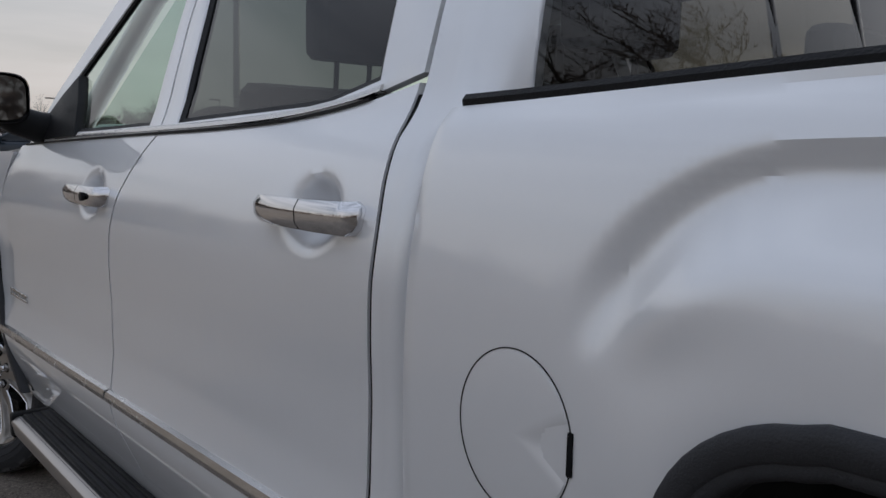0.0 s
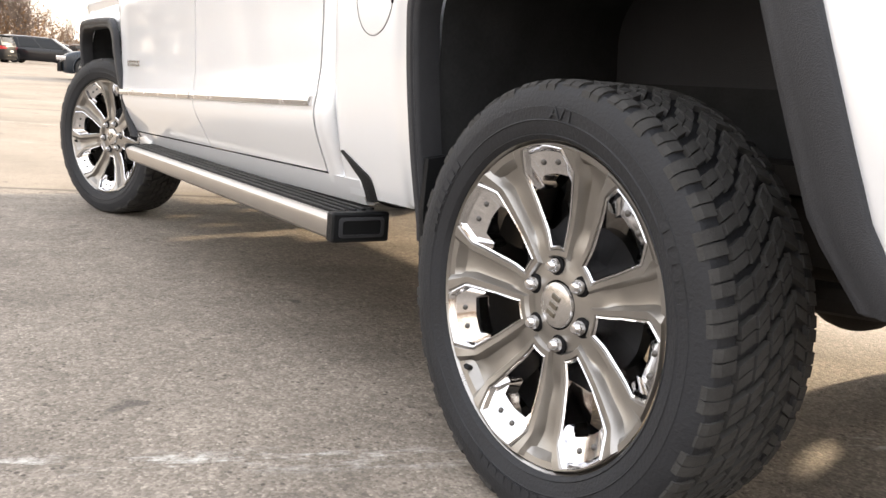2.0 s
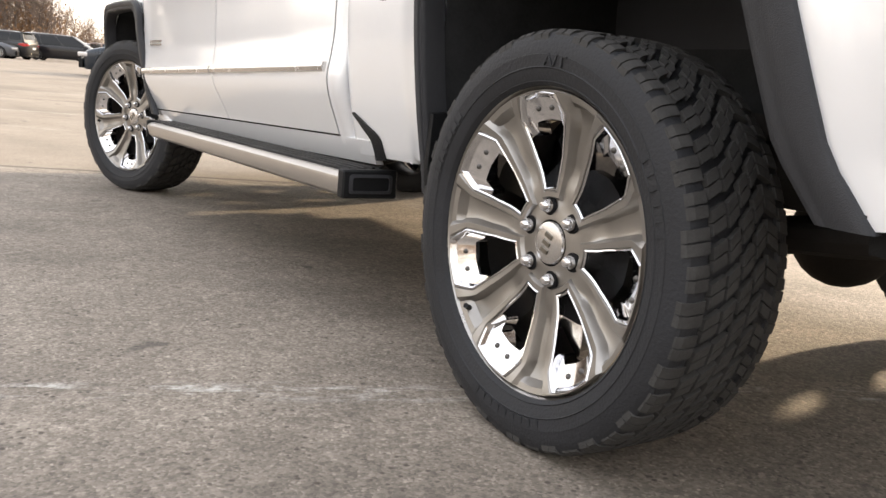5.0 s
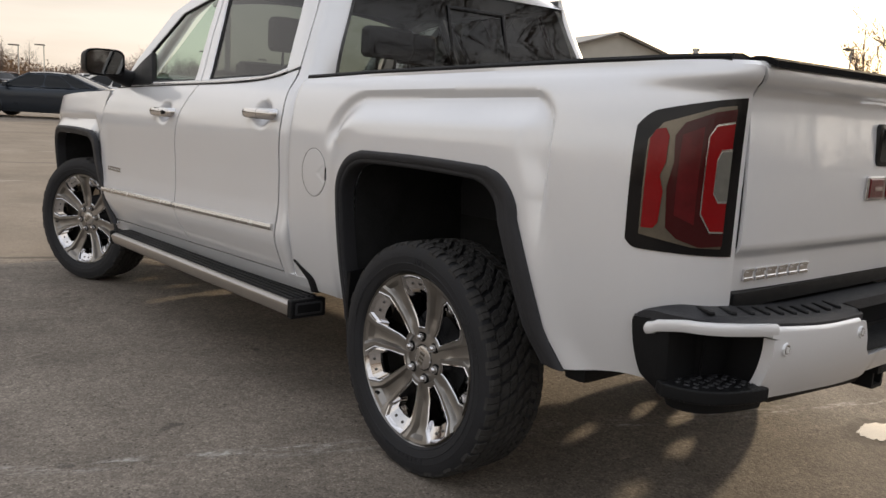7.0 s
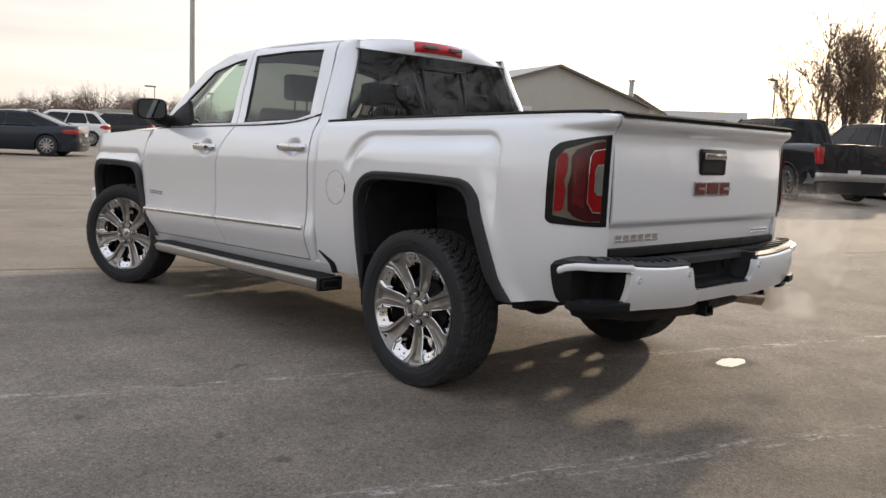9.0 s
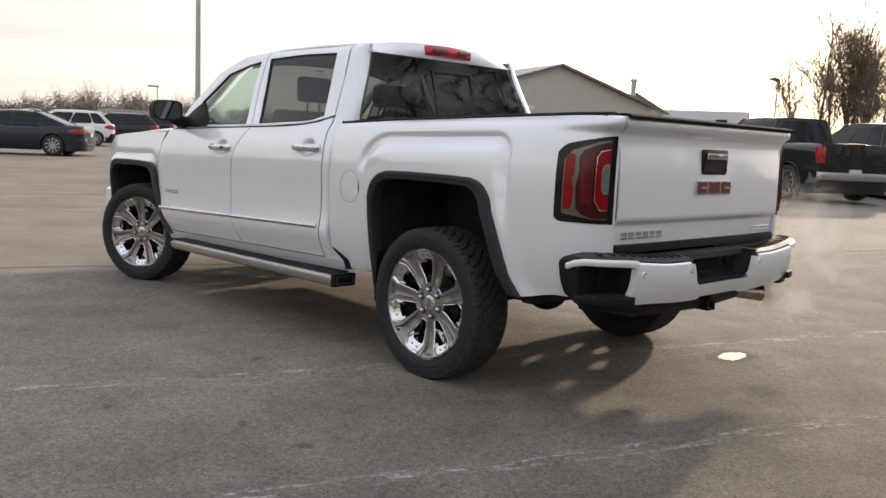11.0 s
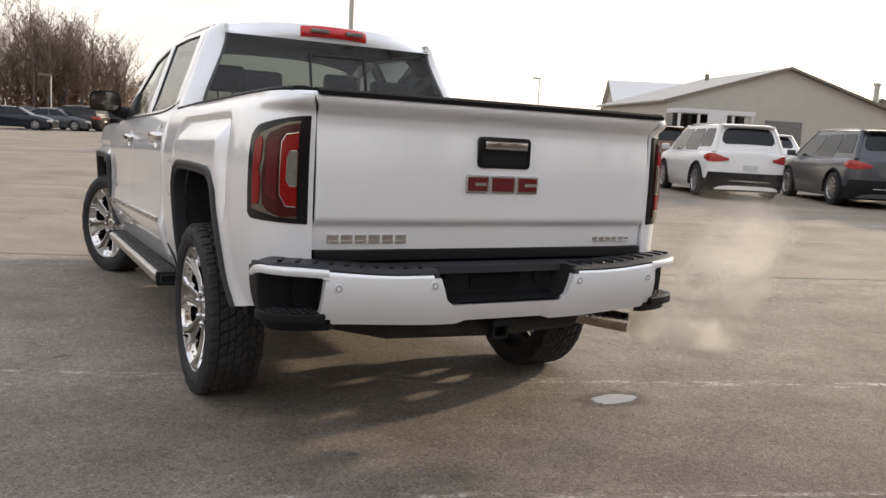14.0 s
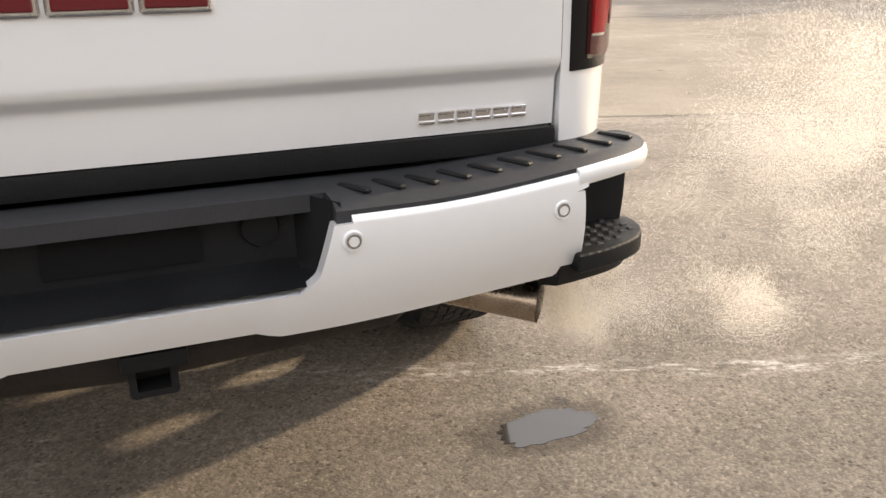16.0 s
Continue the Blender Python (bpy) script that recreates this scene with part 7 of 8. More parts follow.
    # dark disc added behind the spokes to stand for the shade there
    bm = bmesh.new()
    lathe(bm, [(-0.03, 0.02), (-0.03, r * 0.60)], 20)
    car_part("wheel_shadow_disc", bm, CAR_DARK, tyre)
    first = True
    for s in (-1, 1):
        for ay in axles:
            m = pose(s * (W - 0.115), ay, r, 0, 0, 0 if s < 0 else 180)
            w = tyre if first else copy_thing(tyre, m)
            first = False
            w.parent = car
            w.matrix_basis = m
    return car


made_cars = {}


def park(kind, colour, x, y, heading, label, group="", category=""):
    """Parks a vehicle with its middle at x, y; heading is the way its nose points."""
    m = Matrix.Translation((x, y, rise(x, y) - 0.002)) @ Matrix.Rotation(math.atan2(-heading[0], heading[1]), 4, "Z")
    key = (kind, colour)
    if key in made_cars:
        c = copy_thing(made_cars[key], m)
        tagged(c, label, category, group)
    else:
        c = build_car(kind, colour, label, group, category or kind)
        made_cars[key] = c
        c.matrix_basis = m
    return c


HEAD = (0.55, 0.835)


def ahead_of(x, y, d):
    return x + HEAD[0] * d, y + HEAD[1] * d


def turned(deg):
    return (math.cos(radians(deg)), math.sin(radians(deg)))


def from_rear(x, y, deg, d):
    """Middle of a car whose rear axle stands at x, y and whose nose points at deg from +x."""
    return x + math.cos(radians(deg)) * d, y + math.sin(radians(deg)) * d, turned(deg)


ROW = "vehicles parked in a row facing away"
park("pickup", "black", *from_rear(16.95, 5.33, 58, 1.9), "black crew-cab pickup parked on the asphalt", ROW, "pickup truck")
park("pickup", "black", *from_rear(20.3, 3.9, 58, 1.9), "black pickup parked beside another black pickup", ROW, "pickup truck")
park("suv", "grey", *from_rear(16.0, 8.5, 60, 1.3), "dark grey compact SUV parked on the asphalt", ROW, "SUV")
park("suv", "white", *from_rear(13.85, 10.6, 63, 1.4), "white SUV with dark lower cladding, parked", ROW, "SUV")
park("suv", "black", *from_rear(11.8, 13.3, 62, 1.4), "black SUV parked at the end of the row", ROW, "SUV")
SECOND = "vehicles parked in the second row"
for kind, colour, x, y in (("suv", "bronze", 17.3, 17.0), ("hatch", "white", 19.6, 14.6), ("suv", "black", 21.6, 12.3), ("sedan", "silver", 23.6, 9.9), ("suv", "white", 25.6, 7.4)):
    park(kind, colour, *ahead_of(x, y, 1.5), HEAD, "%s %s parked behind the front row" % (colour, kind), SECOND, {"suv": "SUV", "pickup": "pickup truck"}.get(kind, kind))
park("sedan", "slate", 5.20, 27.55, (-0.82, 0.57), "dark slate-blue sedan parked across the lot", "", "sedan")
park("hatch", "white", 10.4, 37.8, (-0.955, 0.30), "white hatchback parked behind the blue sedan", "", "hatchback")
park("hatch", "black", 14.9, 42.8, (-0.955, 0.30), "black hatchback parked beside the white one", "", "hatchback")
FAR = "vehicles parked along the edge of the woods"
for kind, colour, x, y, hd in (("minivan", "black", -9.6, 55.0, (-1, 0.10)), ("hatch", "white", -6.6, 58.0, (-0.9, 0.4)), ("suv", "black", -4.2, 53.2, (1, -0.12)), ("sedan", "slate", -0.6, 57.5, (0.95, -0.3)),
                               ("sedan", "grey", 1.9, 60.0, (0.95, -0.3)), ("sedan", "white", 2.6, 79.0, (-1, 0.05)), ("minivan", "black", 4.2, 75.5, (-1, 0.08)), ("suv", "black", 9.0, 75.0, (1, 0.0)),
                               ("hatch", "grey", -14.5, 62.0, (1, 0.1)), ("suv", "black", -25.5, 93.0, (1, -0.15)), ("pickup", "white", -13.0, 100.0, (-1, 0.05)), ("minivan", "black", 7.2, 62.0, (0.93, -0.35)), ("suv", "black", 3.2, 61.0, (-0.8, 0.6))):
    park(kind, colour, x, y, hd, "%s %s parked near the woods" % (colour, kind), FAR, {"suv": "SUV", "pickup": "pickup truck"}.get(kind, kind))
rnd = random.Random(11)
LOT = "vehicles in the far rows of the lot"
for row, (x0, y0, dx, dy, n, hd) in enumerate(((-44, 96, 5.4, 0.4, 13, (1, 0.05)), (-34, 84, 3.1, 0.3, 8, (0.1, -1)), (8, 84, 3.0, 0.5, 9, (0.2, -1)), (20, 66, 3.1, -0.6, 12, (-0.9, 0.3)), (24, 80, 3.3, -0.5, 13, (0.1, -1)),
                                                (30, 104, 3.6, -0.8, 8, (0.1, -1)), (-2, 94, 3.2, 0.2, 7, (0.1, -1)))):
    for i in range(n):
        kind, colour = rnd.choice([k for k in made_cars if k[0] != "pickup" or rnd.random() < 0.4])
        x, y = x0 + dx * i + rnd.uniform(-0.3, 0.3), y0 + dy * i + rnd.uniform(-0.4, 0.4)
        if math.hypot(x - 62, y - 60) < 26:
            continue
        park(kind, colour, x, y, hd, "%s %s in a far parking row" % (colour, kind), LOT, {"suv": "SUV", "pickup": "pickup truck"}.get(kind, kind))


# ---- buildings ----
SIDING = material("tan_metal_siding", (0.46, 0.44, 0.395), 0.55, 0.1, vary=0.05, scale=1.2)
ROOFING = material("grey_metal_roof", (0.30, 0.29, 0.27), 0.5, 0.2, vary=0.08, scale=0.8)
TRIM = material("brown_fascia", (0.17, 0.15, 0.125), 0.6)
PALE = material("pale_metal_siding", (0.62, 0.62, 0.62), 0.6, vary=0.05)
POLE = material("galvanised_pole", (0.42, 0.42, 0.41), 0.45, 0.6, vary=0.06, scale=2)
DOOR_MAT = material("roller_door_grey", (0.17, 0.165, 0.16), 0.6, vary=0.1)


def hall(name, label, base, along, length, half, eave, ridge, wall_mat, roof_mat):
    """A gabled hall; base is the middle of its front gable on the ground, along the way its ridge runs."""
    h = thing(name, label, "building")
    a = Vector((along[0], along[1], 0)).normalized()
    side = Vector((a.y, -a.x, 0))
    o = Vector((base[0], base[1], rise(base[0], base[1]) - 0.4))

    def p(l, w, z):
        return o + a * l + side * w + Vector((0, 0, z + 0.4))
    for l in (0, length):
        bm = bmesh.new()
        prism(bm, [p(l, -half, -0.4), p(l, half, -0.4), p(l, half, eave), p(l, 0, ridge), p(l, -half, eave)], tuple(a * (0.2 if l == 0 else -0.2)))
        part("gable_wall", bm, wall_mat, h)
    for s in (-1, 1):
        bm = bmesh.new()
        prism(bm, [p(0.2, s * half, -0.4), p(length - 0.2, s * half, -0.4), p(length - 0.2, s * half, eave), p(0.2, s * half, eave)], tuple(side * (-s * 0.2)))
        part("side_wall", bm, wall_mat, h)
        bm = bmesh.new()
        k = (ridge - eave) / half
        prism(bm, [p(-0.5, s * (half + 0.6), eave - 0.6 * k + 0.05), p(length + 0.5, s * (half + 0.6), eave - 0.6 * k + 0.05), p(length + 0.5, 0, ridge + 0.05), p(-0.5, 0, ridge + 0.05)], (0, 0, 0.16))
        roof_part = part("roof", bm, roof_mat, h)
        bm = bmesh.new()
        prism(bm, [p(-0.56, s * (half + 0.6), eave - 0.6 * k - 0.0), p(-0.56, 0, ridge - 0.0), p(-0.56, 0, ridge + 0.22), p(-0.56, s * (half + 0.6), eave - 0.6 * k + 0.22)], tuple(a * 0.08))
        part("fascia", bm, TRIM, roof_part)
    return h, p


main, mp = hall("sales_hall", "tan metal hall with a grey gabled roof", (63.2, 51.2), (0.32, 0.947), 17.0, 11.6, 4.75, 8.25, SIDING, ROOFING)
bm = bmesh.new()
prism(bm, [mp(-0.06, -1.9, 0), mp(-0.06, 1.9, 0), mp(-0.06, 1.9, 3.5), mp(-0.06, -1.9, 3.5)], tuple((mp(1, 0, 0) - mp(0, 0, 0)) * 0.05))
part("roller_door", bm, DOOR_MAT, main, "grey roller door")
bm = bmesh.new()
base = mp(1.5, 10.3, 4.9)
tube(bm, [base, base + Vector((0, 0, 2.6)), base + Vector((0, 0, 2.62)), base + Vector((0, 0, 2.85))], [0.26, 0.26, 0.36, 0.36], 14)
part("flue", bm, POLE, main, "round metal flue")
bm = bmesh.new()
base = mp(13.0, -1.6, 7.6)
tube(bm, [base, base + Vector((0, 0, 1.0))], 0.22, 8)
tube(bm, [base + Vector((-0.2, 0, 0)), base + Vector((-0.2, 0, 2.2))], 0.03, 6)
part("vent", bm, TRIM, main)
side_way = (mp(1, 0, 0) - mp(0, 0, 0))
for i in range(5):
    bm = bmesh.new()
    l = 3 + 2.6 * i
    prism(bm, [mp(l, -11.66, 0.9), mp(l + 1.6, -11.66, 0.9), mp(l + 1.6, -11.66, 2.6), mp(l, -11.66, 2.6)], tuple((mp(0, 1, 0) - mp(0, 0, 0)) * 0.05))
    part("window", bm, CAR_GLASS, main, "dark window")
spin = Matrix.Translation(mp(-2.6, -8.6, 0)) @ Matrix.Rotation(math.atan2(-0.32, 0.947), 4, "Z")
bm = bmesh.new()
box(bm, (-3.6, -1.2, 3.55), (3.6, 1.2, 3.95), 0.05, turn=spin)
can = part("canopy", bm, PALE, main, "pale flat entrance canopy")
bm = bmesh.new()
box(bm, (-3.4, 0.3, 0.1), (3.4, 0.4, 3.55), 0.0, turn=spin)
part("entrance_glass", bm, CAR_GLASS, can, "dark entrance glass")
bm = bmesh.new()
box(bm, (-0.9, -1.3, 1.4), (0.9, -1.2, 3.7), 0.02, turn=spin)
part("sign_panel", bm, PALE, can, "blank pale sign panel")
for x in (-3.4, -1.6, 1.6, 3.4):
    bm = bmesh.new()
    box(bm, (x - 0.10, -1.1, 0.0), (x + 0.10, -0.9, 3.6), 0.01, turn=spin)
    part("post", bm, PALE, can)
hall("cross_wing", "tan metal wing with a pale gabled roof", (74.0, 90.0), (0.85, -0.52), 16.0, 6.0, 5.4, 8.9, SIDING, PALE)
hall("rear_hall", "tan metal shed with a pale roof", (84.6, 56.6), (0.60, 0.80), 18.0, 3.7, 4.7, 6.7, SIDING, PALE)
wh = thing("white_warehouse", "long low white warehouse far off", "building")
bm = bmesh.new()
box(bm, (-3, -4, -1), (12, 26, 6.2), 0.05, turn=Matrix.Translation((112, 60, 1.4)) @ Matrix.Rotation(radians(28), 4, "Z"))
part("wall", bm, PALE, wh)
for i in range(4):
    bm = bmesh.new()
    box(bm, (-3.1, -1 + 7.0 * i, 3.8), (-2.9, 0.6 + 7.0 * i, 5.0), 0.0, turn=Matrix.Translation((112, 60, 1.4)) @ Matrix.Rotation(radians(28), 4, "Z"))
    part("window", bm, CAR_GLASS, wh)
bs = thing("blue_shed", "pale long shed at the far edge of the lot", "building")
bm = bmesh.new()
box(bm, (-7, -4, -1), (9, 4, 3.0), 0.05, turn=Matrix.Translation((64, 150, 1.9)))
part("wall", bm, ROOFING, bs)


# ---- lamp posts ----


def lamp_post(x, y, height, radius, head=1.0):
    p = thing("lamp_post", "tall grey steel lamp post", "lamp post", "lamp posts of the lot")
    z = rise(x, y)
    bm = bmesh.new()
    tube(bm, [(x, y, z - 0.05), (x, y, z + height)], [radius, radius * 0.75], 12)
    part("pole", bm, POLE, p)
    bm = bmesh.new()
    tube(bm, [(x, y, z - 0.05), (x, y, z + 0.7)], radius * 2.0, 14)
    part("footing", bm, PALE, p)
    bm = bmesh.new()
    box(bm, (x - 0.1 - head, y - 0.18, z + height - 0.10), (x + 0.1, y + 0.18, z + height + 0.06), 0.03)
    part("lamp_head", bm, TRIM, p)


lamp_post(6.30, 16.70, 9.5, 0.075)
for x, y, h in ((50.0, 97.0, 5.0), (-16.2, 72.0, 9.0), (3.0, 84.0, 4.6), (57.0, 112.0, 5.0), (40, 92, 5.2), (29, 118, 5.5), (64, 29, 6.6), (24, 110, 5.0), (66, 96, 9.0), (-40, 118, 8.0)):
    lamp_post(x, y, h, 0.08)


# ---- woods ----
BARK = material("grey_brown_bark", (0.125, 0.100, 0.085), 0.9, vary=0.3, scale=2.5)
# twig colour lightened, which also puts haze over the far woods into it
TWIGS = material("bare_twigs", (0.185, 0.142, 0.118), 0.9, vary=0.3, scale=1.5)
LEAVES = material("dry_brown_leaves", (0.15, 0.098, 0.064), 0.85, vary=0.45, scale=0.5)


def lets_light_through(m, color, share):
    """Thin leaves and droplets: a share of the light passes to the far side."""
    nt = m.node_tree
    far, blend = nt.nodes.new("ShaderNodeBsdfTranslucent"), nt.nodes.new("ShaderNodeMixShader")
    far.inputs["Color"].default_value = (*color, 1)
    blend.inputs["Fac"].default_value = share
    nt.links.new(nt.nodes["Principled BSDF"].outputs[0], blend.inputs[1])
    nt.links.new(far.outputs[0], blend.inputs[2])
    nt.links.new(blend.outputs[0], nt.nodes["Material Output"].inputs["Surface"])
    return blend


lets_light_through(LEAVES, (0.24, 0.145, 0.075), 0.35)


GOLD_LEAVES = material("golden_dry_leaves", (0.30, 0.20, 0.10), 0.85, vary=0.4, scale=0.6)
lets_light_through(GOLD_LEAVES, (0.50, 0.34, 0.15), 0.5)


def tree_arrays(seed, height, spread, levels=4, lean=0.06):
    """Vertices and faces of a bare tree: trunk and limbs in one list, fine twigs in another."""
    r = random.Random(seed)
    wood, twig = ([], []), ([], [])

    def limb(store, p0, p1, r0, r1, sides):
        vs, fs = store
        d = (p1 - p0).normalized()
        a = d.orthogonal().normalized()
        b = d.cross(a)
        k = len(vs)
        if sides == 2:
            a = (a * r.uniform(-1, 1) + b * r.uniform(-1, 1)).normalized()
            vs += [tuple(p0 - a * r0), tuple(p0 + a * r0), tuple(p1 + (p1 - p0) * 0.15)]
            fs.append((k, k + 1, k + 2))
            return
        for p, rad in ((p0, r0), (p1, r1)):
            for i in range(sides):
                t = 2 * math.pi * i / sides
                vs.append(tuple(p + (a * math.cos(t) + b * math.sin(t)) * rad))
        for i in range(sides):
            fs.append((k + i, k + (i + 1) % sides, k + sides + (i + 1) % sides, k + sides + i))

    def grow(p, d, length, rad, level):
        segs = (4, 3, 3, 2, 1)[level]
        for i in range(segs):
            d = (d + Vector((r.uniform(-1, 1), r.uniform(-1, 1), r.uniform(-0.3, 0.7))) * (lean if level == 0 else 0.20)).normalized()
            q = p + d * (length / segs)
            r1 = rad * (0.82 if level == 0 else 0.72)
            limb(wood if level < 2 else twig, p, q, max(rad, 0.026), max(r1, 0.018), 6 if level == 0 else (4 if level == 1 else 2))
            if level < levels and (level > 0 or i >= 1):
                for _ in range(3 if level == 0 else (2 if level < 3 else 1)):
                    t = r.uniform(0, 2 * math.pi)
                    out = Vector((math.cos(t), math.sin(t), r.uniform(0.35, 1.1))).normalized()
                    grow(p.lerp(q, r.random()), (d * 0.45 + out * spread).normalized(), length * r.uniform(0.34, 0.52), r1 * r.uniform(0.38, 0.55), level + 1)
            p, rad = q, r1
        if level < levels:
            grow(p, d, length * 0.45, rad, level + 1)
    grow(Vector((0, 0, -0.3)), Vector((0, 0, 1)), height * 0.62, height * 0.0135, 0)
    return [(np.array(v, float), np.array([f for f in fc])) for v, fc in (wood, twig)]


def joined(name, pieces, mat, parent=None):
    """One mesh out of many (vertices, faces, matrix) pieces."""
    verts, faces, n = [], [], 0
    for v, f, m in pieces:
        m = np.array(m)
        verts.append(v @ m[:3, :3].T + m[:3, 3])
        faces.append(f + n)
        n += len(v)
    me = bpy.data.meshes.new(name)
    me.from_pydata(np.concatenate(verts).tolist(), [], np.concatenate(faces).tolist())
    me.materials.append(mat)
    ob = new(name, me)
    ob.parent = parent
    return ob


TREES = [tree_arrays(s, 15 + s % 3, 0.95, 4, 0.09) for s in range(8)]
PLAIN_TREES = [tree_arrays(s + 20, 15 + s % 3, 0.95, 3, 0.09) for s in range(8)]


def woods(name, label, spots, kinds=TREES):
    top = tagged(new(name), label, "woods", kind="stuff")
    wood, twig = [], []
    for x, y, h in spots:
        t = (kinds if y < 126 else PLAIN_TREES)[rnd.randrange(8)]
        k = h / 17.0
        m = Matrix.Translation((x, y, rise(x, y))) @ Matrix.Rotation(rnd.uniform(0, 6.28), 4, "Z") @ Matrix.Diagonal((k * rnd.uniform(0.85, 1.15), k * rnd.uniform(0.85, 1.15), k, 1))
        wood.append((*t[0], m))
        twig.append((*t[1], m))
    tagged(joined("trunks", wood, BARK, top), kind="stuff")
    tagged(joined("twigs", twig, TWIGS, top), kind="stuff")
    return top


def brush(parent, spots, size, mat, count):
    """Undergrowth and clinging dry leaves: many small tilted leaf clumps."""
    vs, fs = [], []
    for x, y, h in spots:
        for _ in range(count):
            cx, cy, cz = x + rnd.gauss(0, 2.2), y + rnd.gauss(0, 1.8), rise(x, y) + min(abs(rnd.gauss(0, h)), 1.9 * h * rnd.random() ** 0.5)
            a, t = rnd.uniform(0, 6.28), rnd.uniform(-0.9, 0.9)
            u = Vector((math.cos(a), math.sin(a), t)) * size * rnd.uniform(0.5, 1.4)
            v = Vector((-math.sin(a) * 0.4, math.cos(a) * 0.4, 1.0)) * size * rnd.uniform(0.3, 1.0)
            k = len(vs)
            c = Vector((cx, cy, cz))
            vs += [tuple(c - u), tuple(c - v), tuple(c + u), tuple(c + v)]
            fs.append((k, k + 1, k + 2, k + 3))
    return tagged(joined("leaf_clumps", [(np.array(vs), np.array(fs), Matrix())], mat, parent), kind="stuff")


edge = []
for i in range(260):                                       # along the north-west edge
    x = 14 - 140 * rnd.random() ** 1.35
    edge.append((x, 116 + 0.05 * abs(x) + abs(rnd.gauss(0, 12)), rnd.uniform(11, 17)))
for i in range(46):
    x = rnd.uniform(12, 34)
    edge.append((x, 138 + rnd.uniform(0, 12), rnd.uniform(11, 15)))
for i in range(36):                                        # a denser front of tall trunks
    x = rnd.uniform(-34, 13)
    edge.append((x, 112 + 0.05 * abs(x) + rnd.uniform(0, 20), rnd.uniform(14, 19)))
low_east = curve([(-12, 1.0), (8, 0.95), (14, 0.74), (22, 0.60), (34, 0.45)])
edge = [(x, y, h * low_east(x)) for x, y, h in edge]
w1 = woods("woods", "tall bare brown woods beyond the lot", edge)
brush(w1, [(x, y, 4.6 * low_east(x)) for x, y, h in edge], 0.18, LEAVES, 130)
far_top = curve([(30, 4.5), (54, 4.8), (62, 7.5), (76, 10.0), (98, 9.0), (125, 6.5), (260, 6.0)])
far_edge = [(x, 185 + rnd.uniform(0, 30) + 0.1 * (x - 60), far_top(x) * rnd.uniform(0.8, 1.15)) for x in np.linspace(30, 150, 110)]
far_edge += [(x + rnd.uniform(-3, 3), 150 - 0.9 * (x - 125) + rnd.uniform(0, 25), rnd.uniform(7, 10)) for x in np.linspace(125, 260, 40)]
w2 = woods("far_woods", "low far woods on the horizon", far_edge, PLAIN_TREES)
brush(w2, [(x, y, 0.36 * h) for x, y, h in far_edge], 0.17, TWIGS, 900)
behind = [(-66 + rnd.uniform(-14, 8), y, rnd.uniform(11, 17)) for y in np.linspace(-70, 112, 80)]
behind += [(x, -40 + rnd.uniform(-16, 4), rnd.uniform(10, 14)) for x in np.linspace(-60, 80, 90)]
near = [(rnd.uniform(27, 38) * math.cos(a), rnd.uniform(27, 38) * math.sin(a) - 2, rnd.uniform(20, 25)) for a in np.linspace(radians(-28), radians(-66), 8)]
woods("woods", "tall bare trees behind the lot, mirrored in the rear window", near)
w3 = woods("woods", "bare woods on the far side of the lot", behind, PLAIN_TREES)
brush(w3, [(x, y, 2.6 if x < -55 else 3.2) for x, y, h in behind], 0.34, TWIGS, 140)

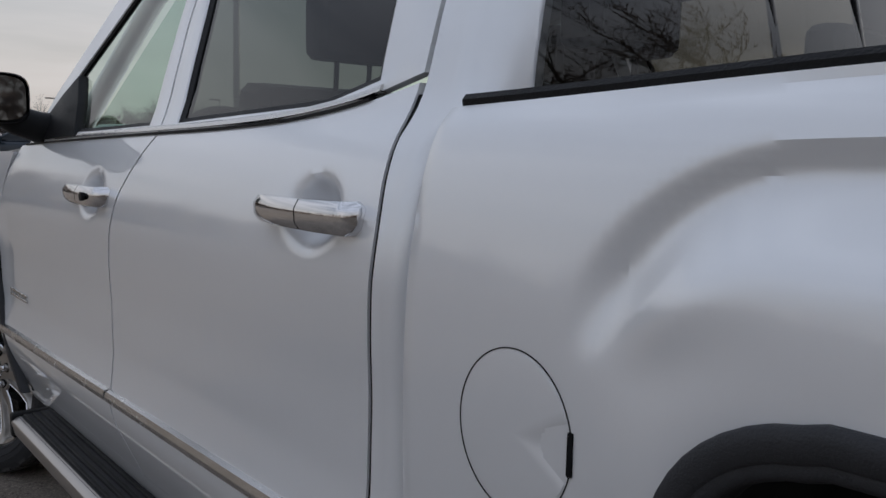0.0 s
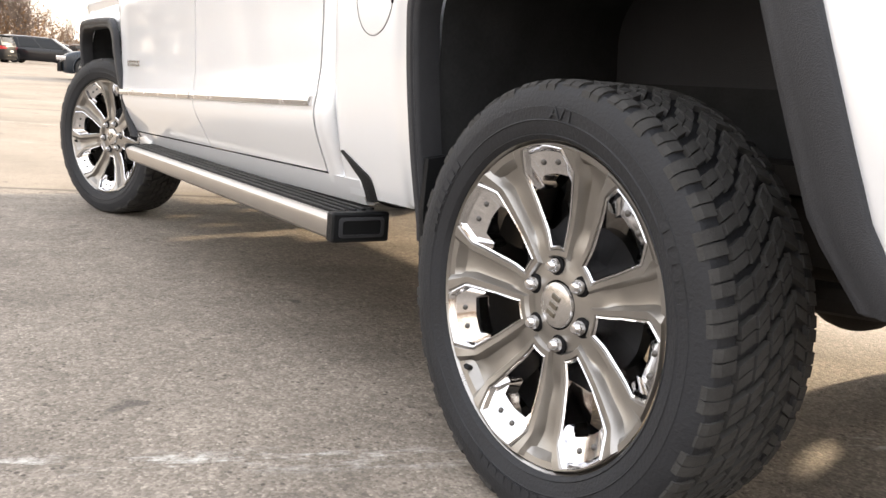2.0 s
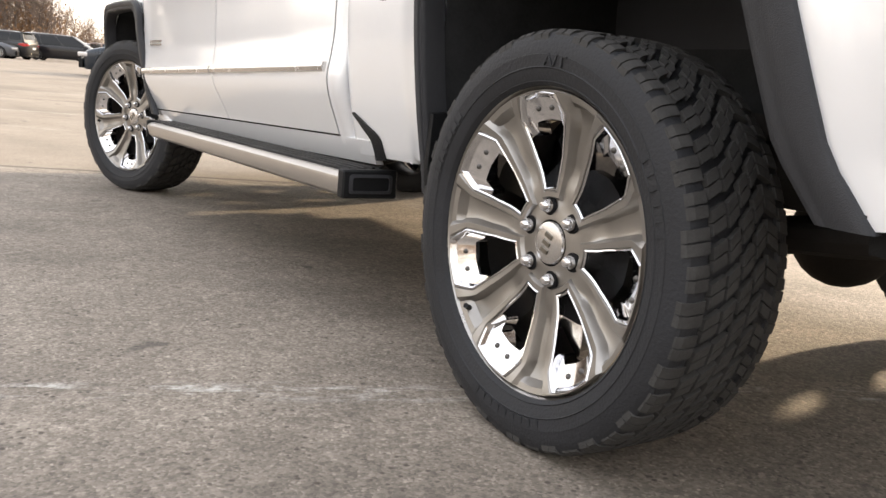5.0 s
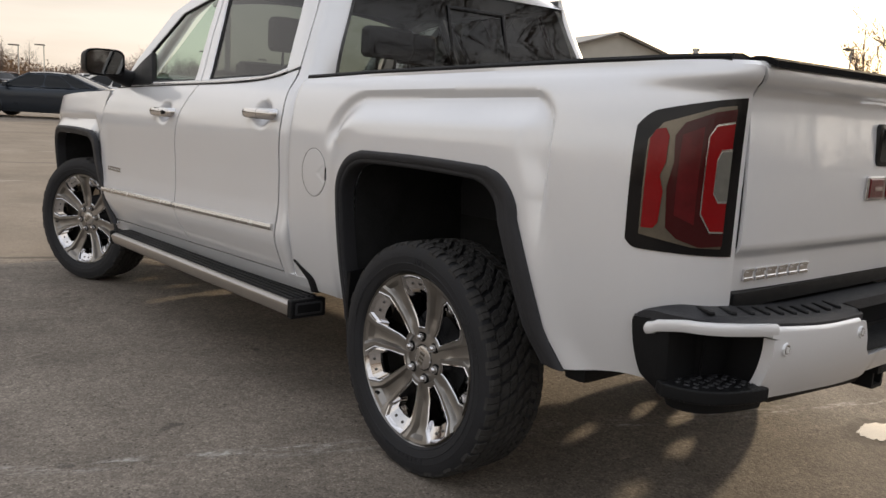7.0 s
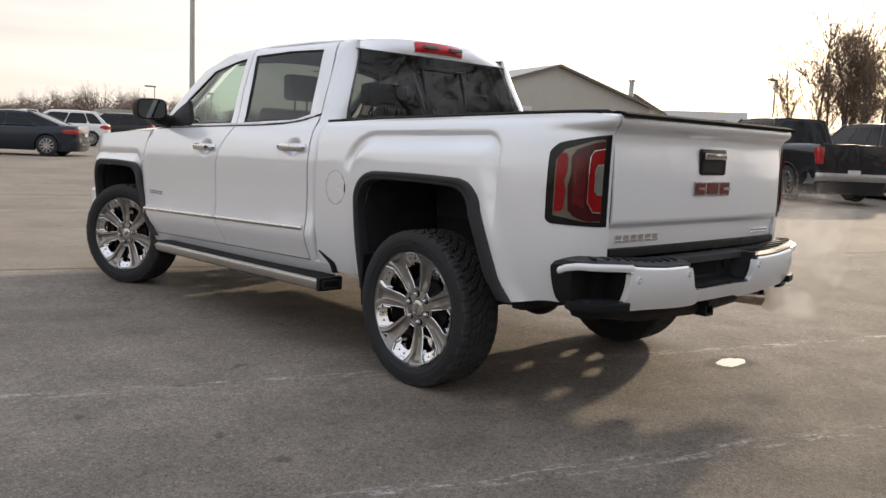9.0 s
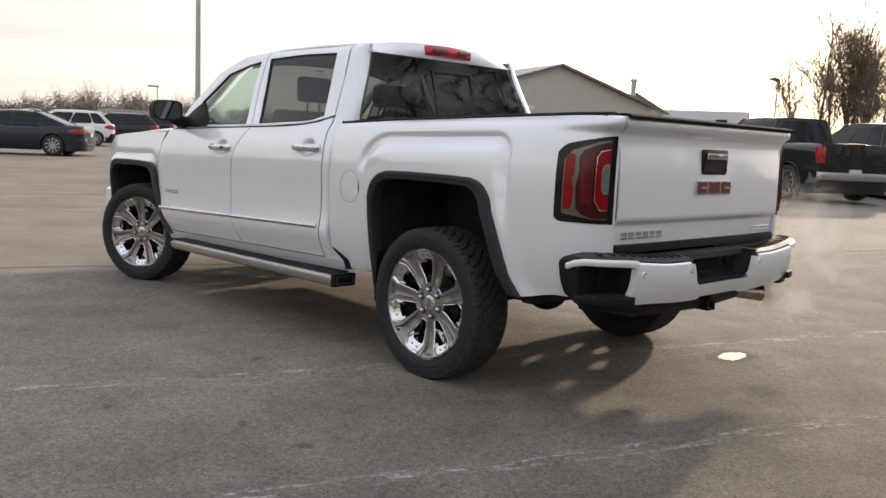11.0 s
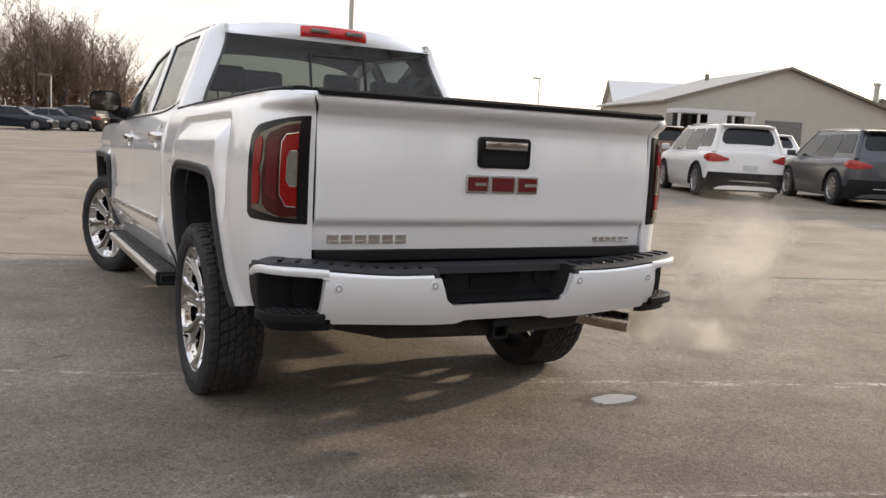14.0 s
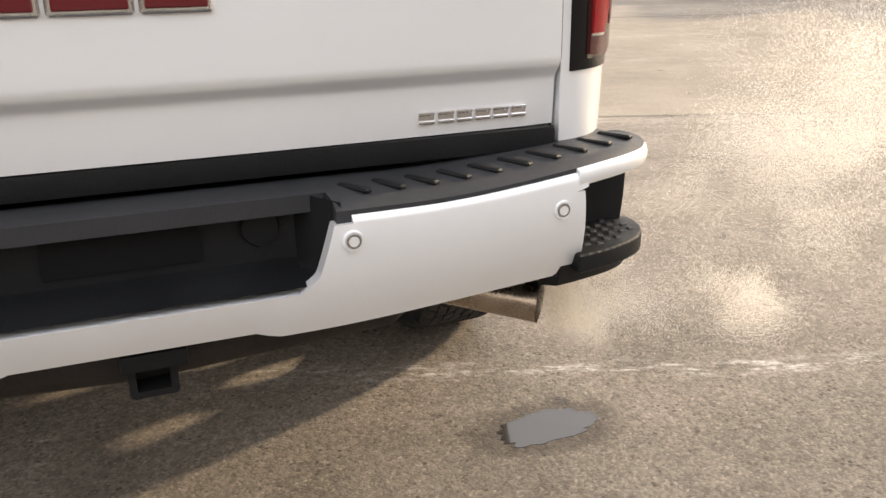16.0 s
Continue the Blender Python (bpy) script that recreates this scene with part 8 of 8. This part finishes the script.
grove = [(66.5, 28.5, 9.0), (65.5, 26.0, 12.2), (68.5, 24.6, 12.8), (67.0, 22.4, 10.5), (70.5, 20.0, 12.0), (69.0, 17.0, 11.5), (72.0, 13.5, 12.0), (71.0, 9.5, 11.0), (74.0, 6.0, 12.0)]
grove += [(rnd.uniform(67, 84), 28.0 - 0.62 * i + rnd.uniform(-1, 1), rnd.uniform(10.5, 14.0)) for i in range(48)]
for i, (x, y, h) in enumerate(grove):
    wood, twig = tree_arrays(40 + i, h, 0.62, 4, 0.07)
    t = thing("bare_tree", "slender bare tree with a few dry leaves", "tree", "trees beside the building")
    m = Matrix.Translation((x, y, rise(x, y)))
    joined("trunk", [(*wood, m)], BARK, t)
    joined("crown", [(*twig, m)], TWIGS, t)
    vs, fs = [], []
    tips = [v for v in twig[0] if v[2] > h * 0.3]
    for _ in range(int(120 * h)):
        c = Vector(tips[rnd.randrange(len(tips))]) + Vector((x + rnd.gauss(0, 0.15), y + rnd.gauss(0, 0.15), rise(x, y)))
        u = Vector((rnd.uniform(-1, 1), rnd.uniform(-1, 1), rnd.uniform(-1, 1))).normalized() * 0.055
        v = u.orthogonal().normalized() * 0.045
        k = len(vs)
        vs += [tuple(c - u), tuple(c - v), tuple(c + u), tuple(c + v)]
        fs.append((k, k + 1, k + 2, k + 3))
    joined("leaves", [(np.array(vs), np.array(fs), Matrix())], GOLD_LEAVES, t)
w4 = tagged(new("thicket"), "brown undergrowth below the bare trees", "undergrowth", kind="stuff")
brush(w4, [(x, y, 1.5) for x, y, h in grove[2:]], 0.16, LEAVES, 260)


# ---- exhaust steam: fine droplets drifting off the pipe ----
def steam():
    r = np.random.default_rng(4)
    want, got = 420000, []
    way = [curve([(0, 0.80), (0.15, 1.02), (0.5, 1.34), (1, 1.66)]), curve([(0, -1.02), (0.3, -1.02), (1, -0.85)]), curve([(0, 0.455), (0.2, 0.42), (0.5, 0.45), (0.75, 0.60), (1, 0.95)])]
    wide_at = curve([(0, 0.045), (0.15, 0.075), (0.5, 0.14), (1, 0.20)])
    table = np.linspace(0, 1, 201)
    mids = np.array([[w(t) for w in way] for t in table])
    rads = np.array([wide_at(t) for t in table])
    while sum(len(g) for g in got) < want:
        t = ((0.03 + 0.97 * r.random(40000) ** 1.3) * 200).astype(int)
        pts = mids[t] + np.clip(r.normal(size=(40000, 3)), -1.9, 1.9) * rads[t][:, None] * np.array([0.8, 0.75, 0.62])
        pts = pts[pts[:, 2] > 0.05]
        d = np.array([noise.noise((x * 3.2, y * 3.2, z * 3.2)) + 0.6 * noise.noise((x * 8, y * 8, z * 8 + 5)) for x, y, z in pts.tolist()])
        got.append(pts[r.random(len(pts)) < np.clip(0.12 + 1.5 * d, 0.010, 1.0)])
    c = np.concatenate(got)[:want]
    size = r.uniform(0.0005, 0.00075, (want, 1, 1))
    verts = (c[:, None, :] + r.normal(size=(want, 3, 3)) * size).reshape(-1, 3)
    me = bpy.data.meshes.new("steam_plume")
    me.from_pydata(verts.tolist(), [], np.arange(want * 3).reshape(-1, 3).tolist())
    # droplet white with a warm tint of sunlight put into the colour
    m = material("steam_droplets", (0.90, 0.86, 0.80), 0.9, spec=0.1)
    lets_light_through(m, (0.90, 0.86, 0.80), 0.5)
    me.materials.append(m)
    tagged(new("steam_plume", me), "thin white exhaust steam drifting from the tailpipe", "steam", kind="stuff")


steam()
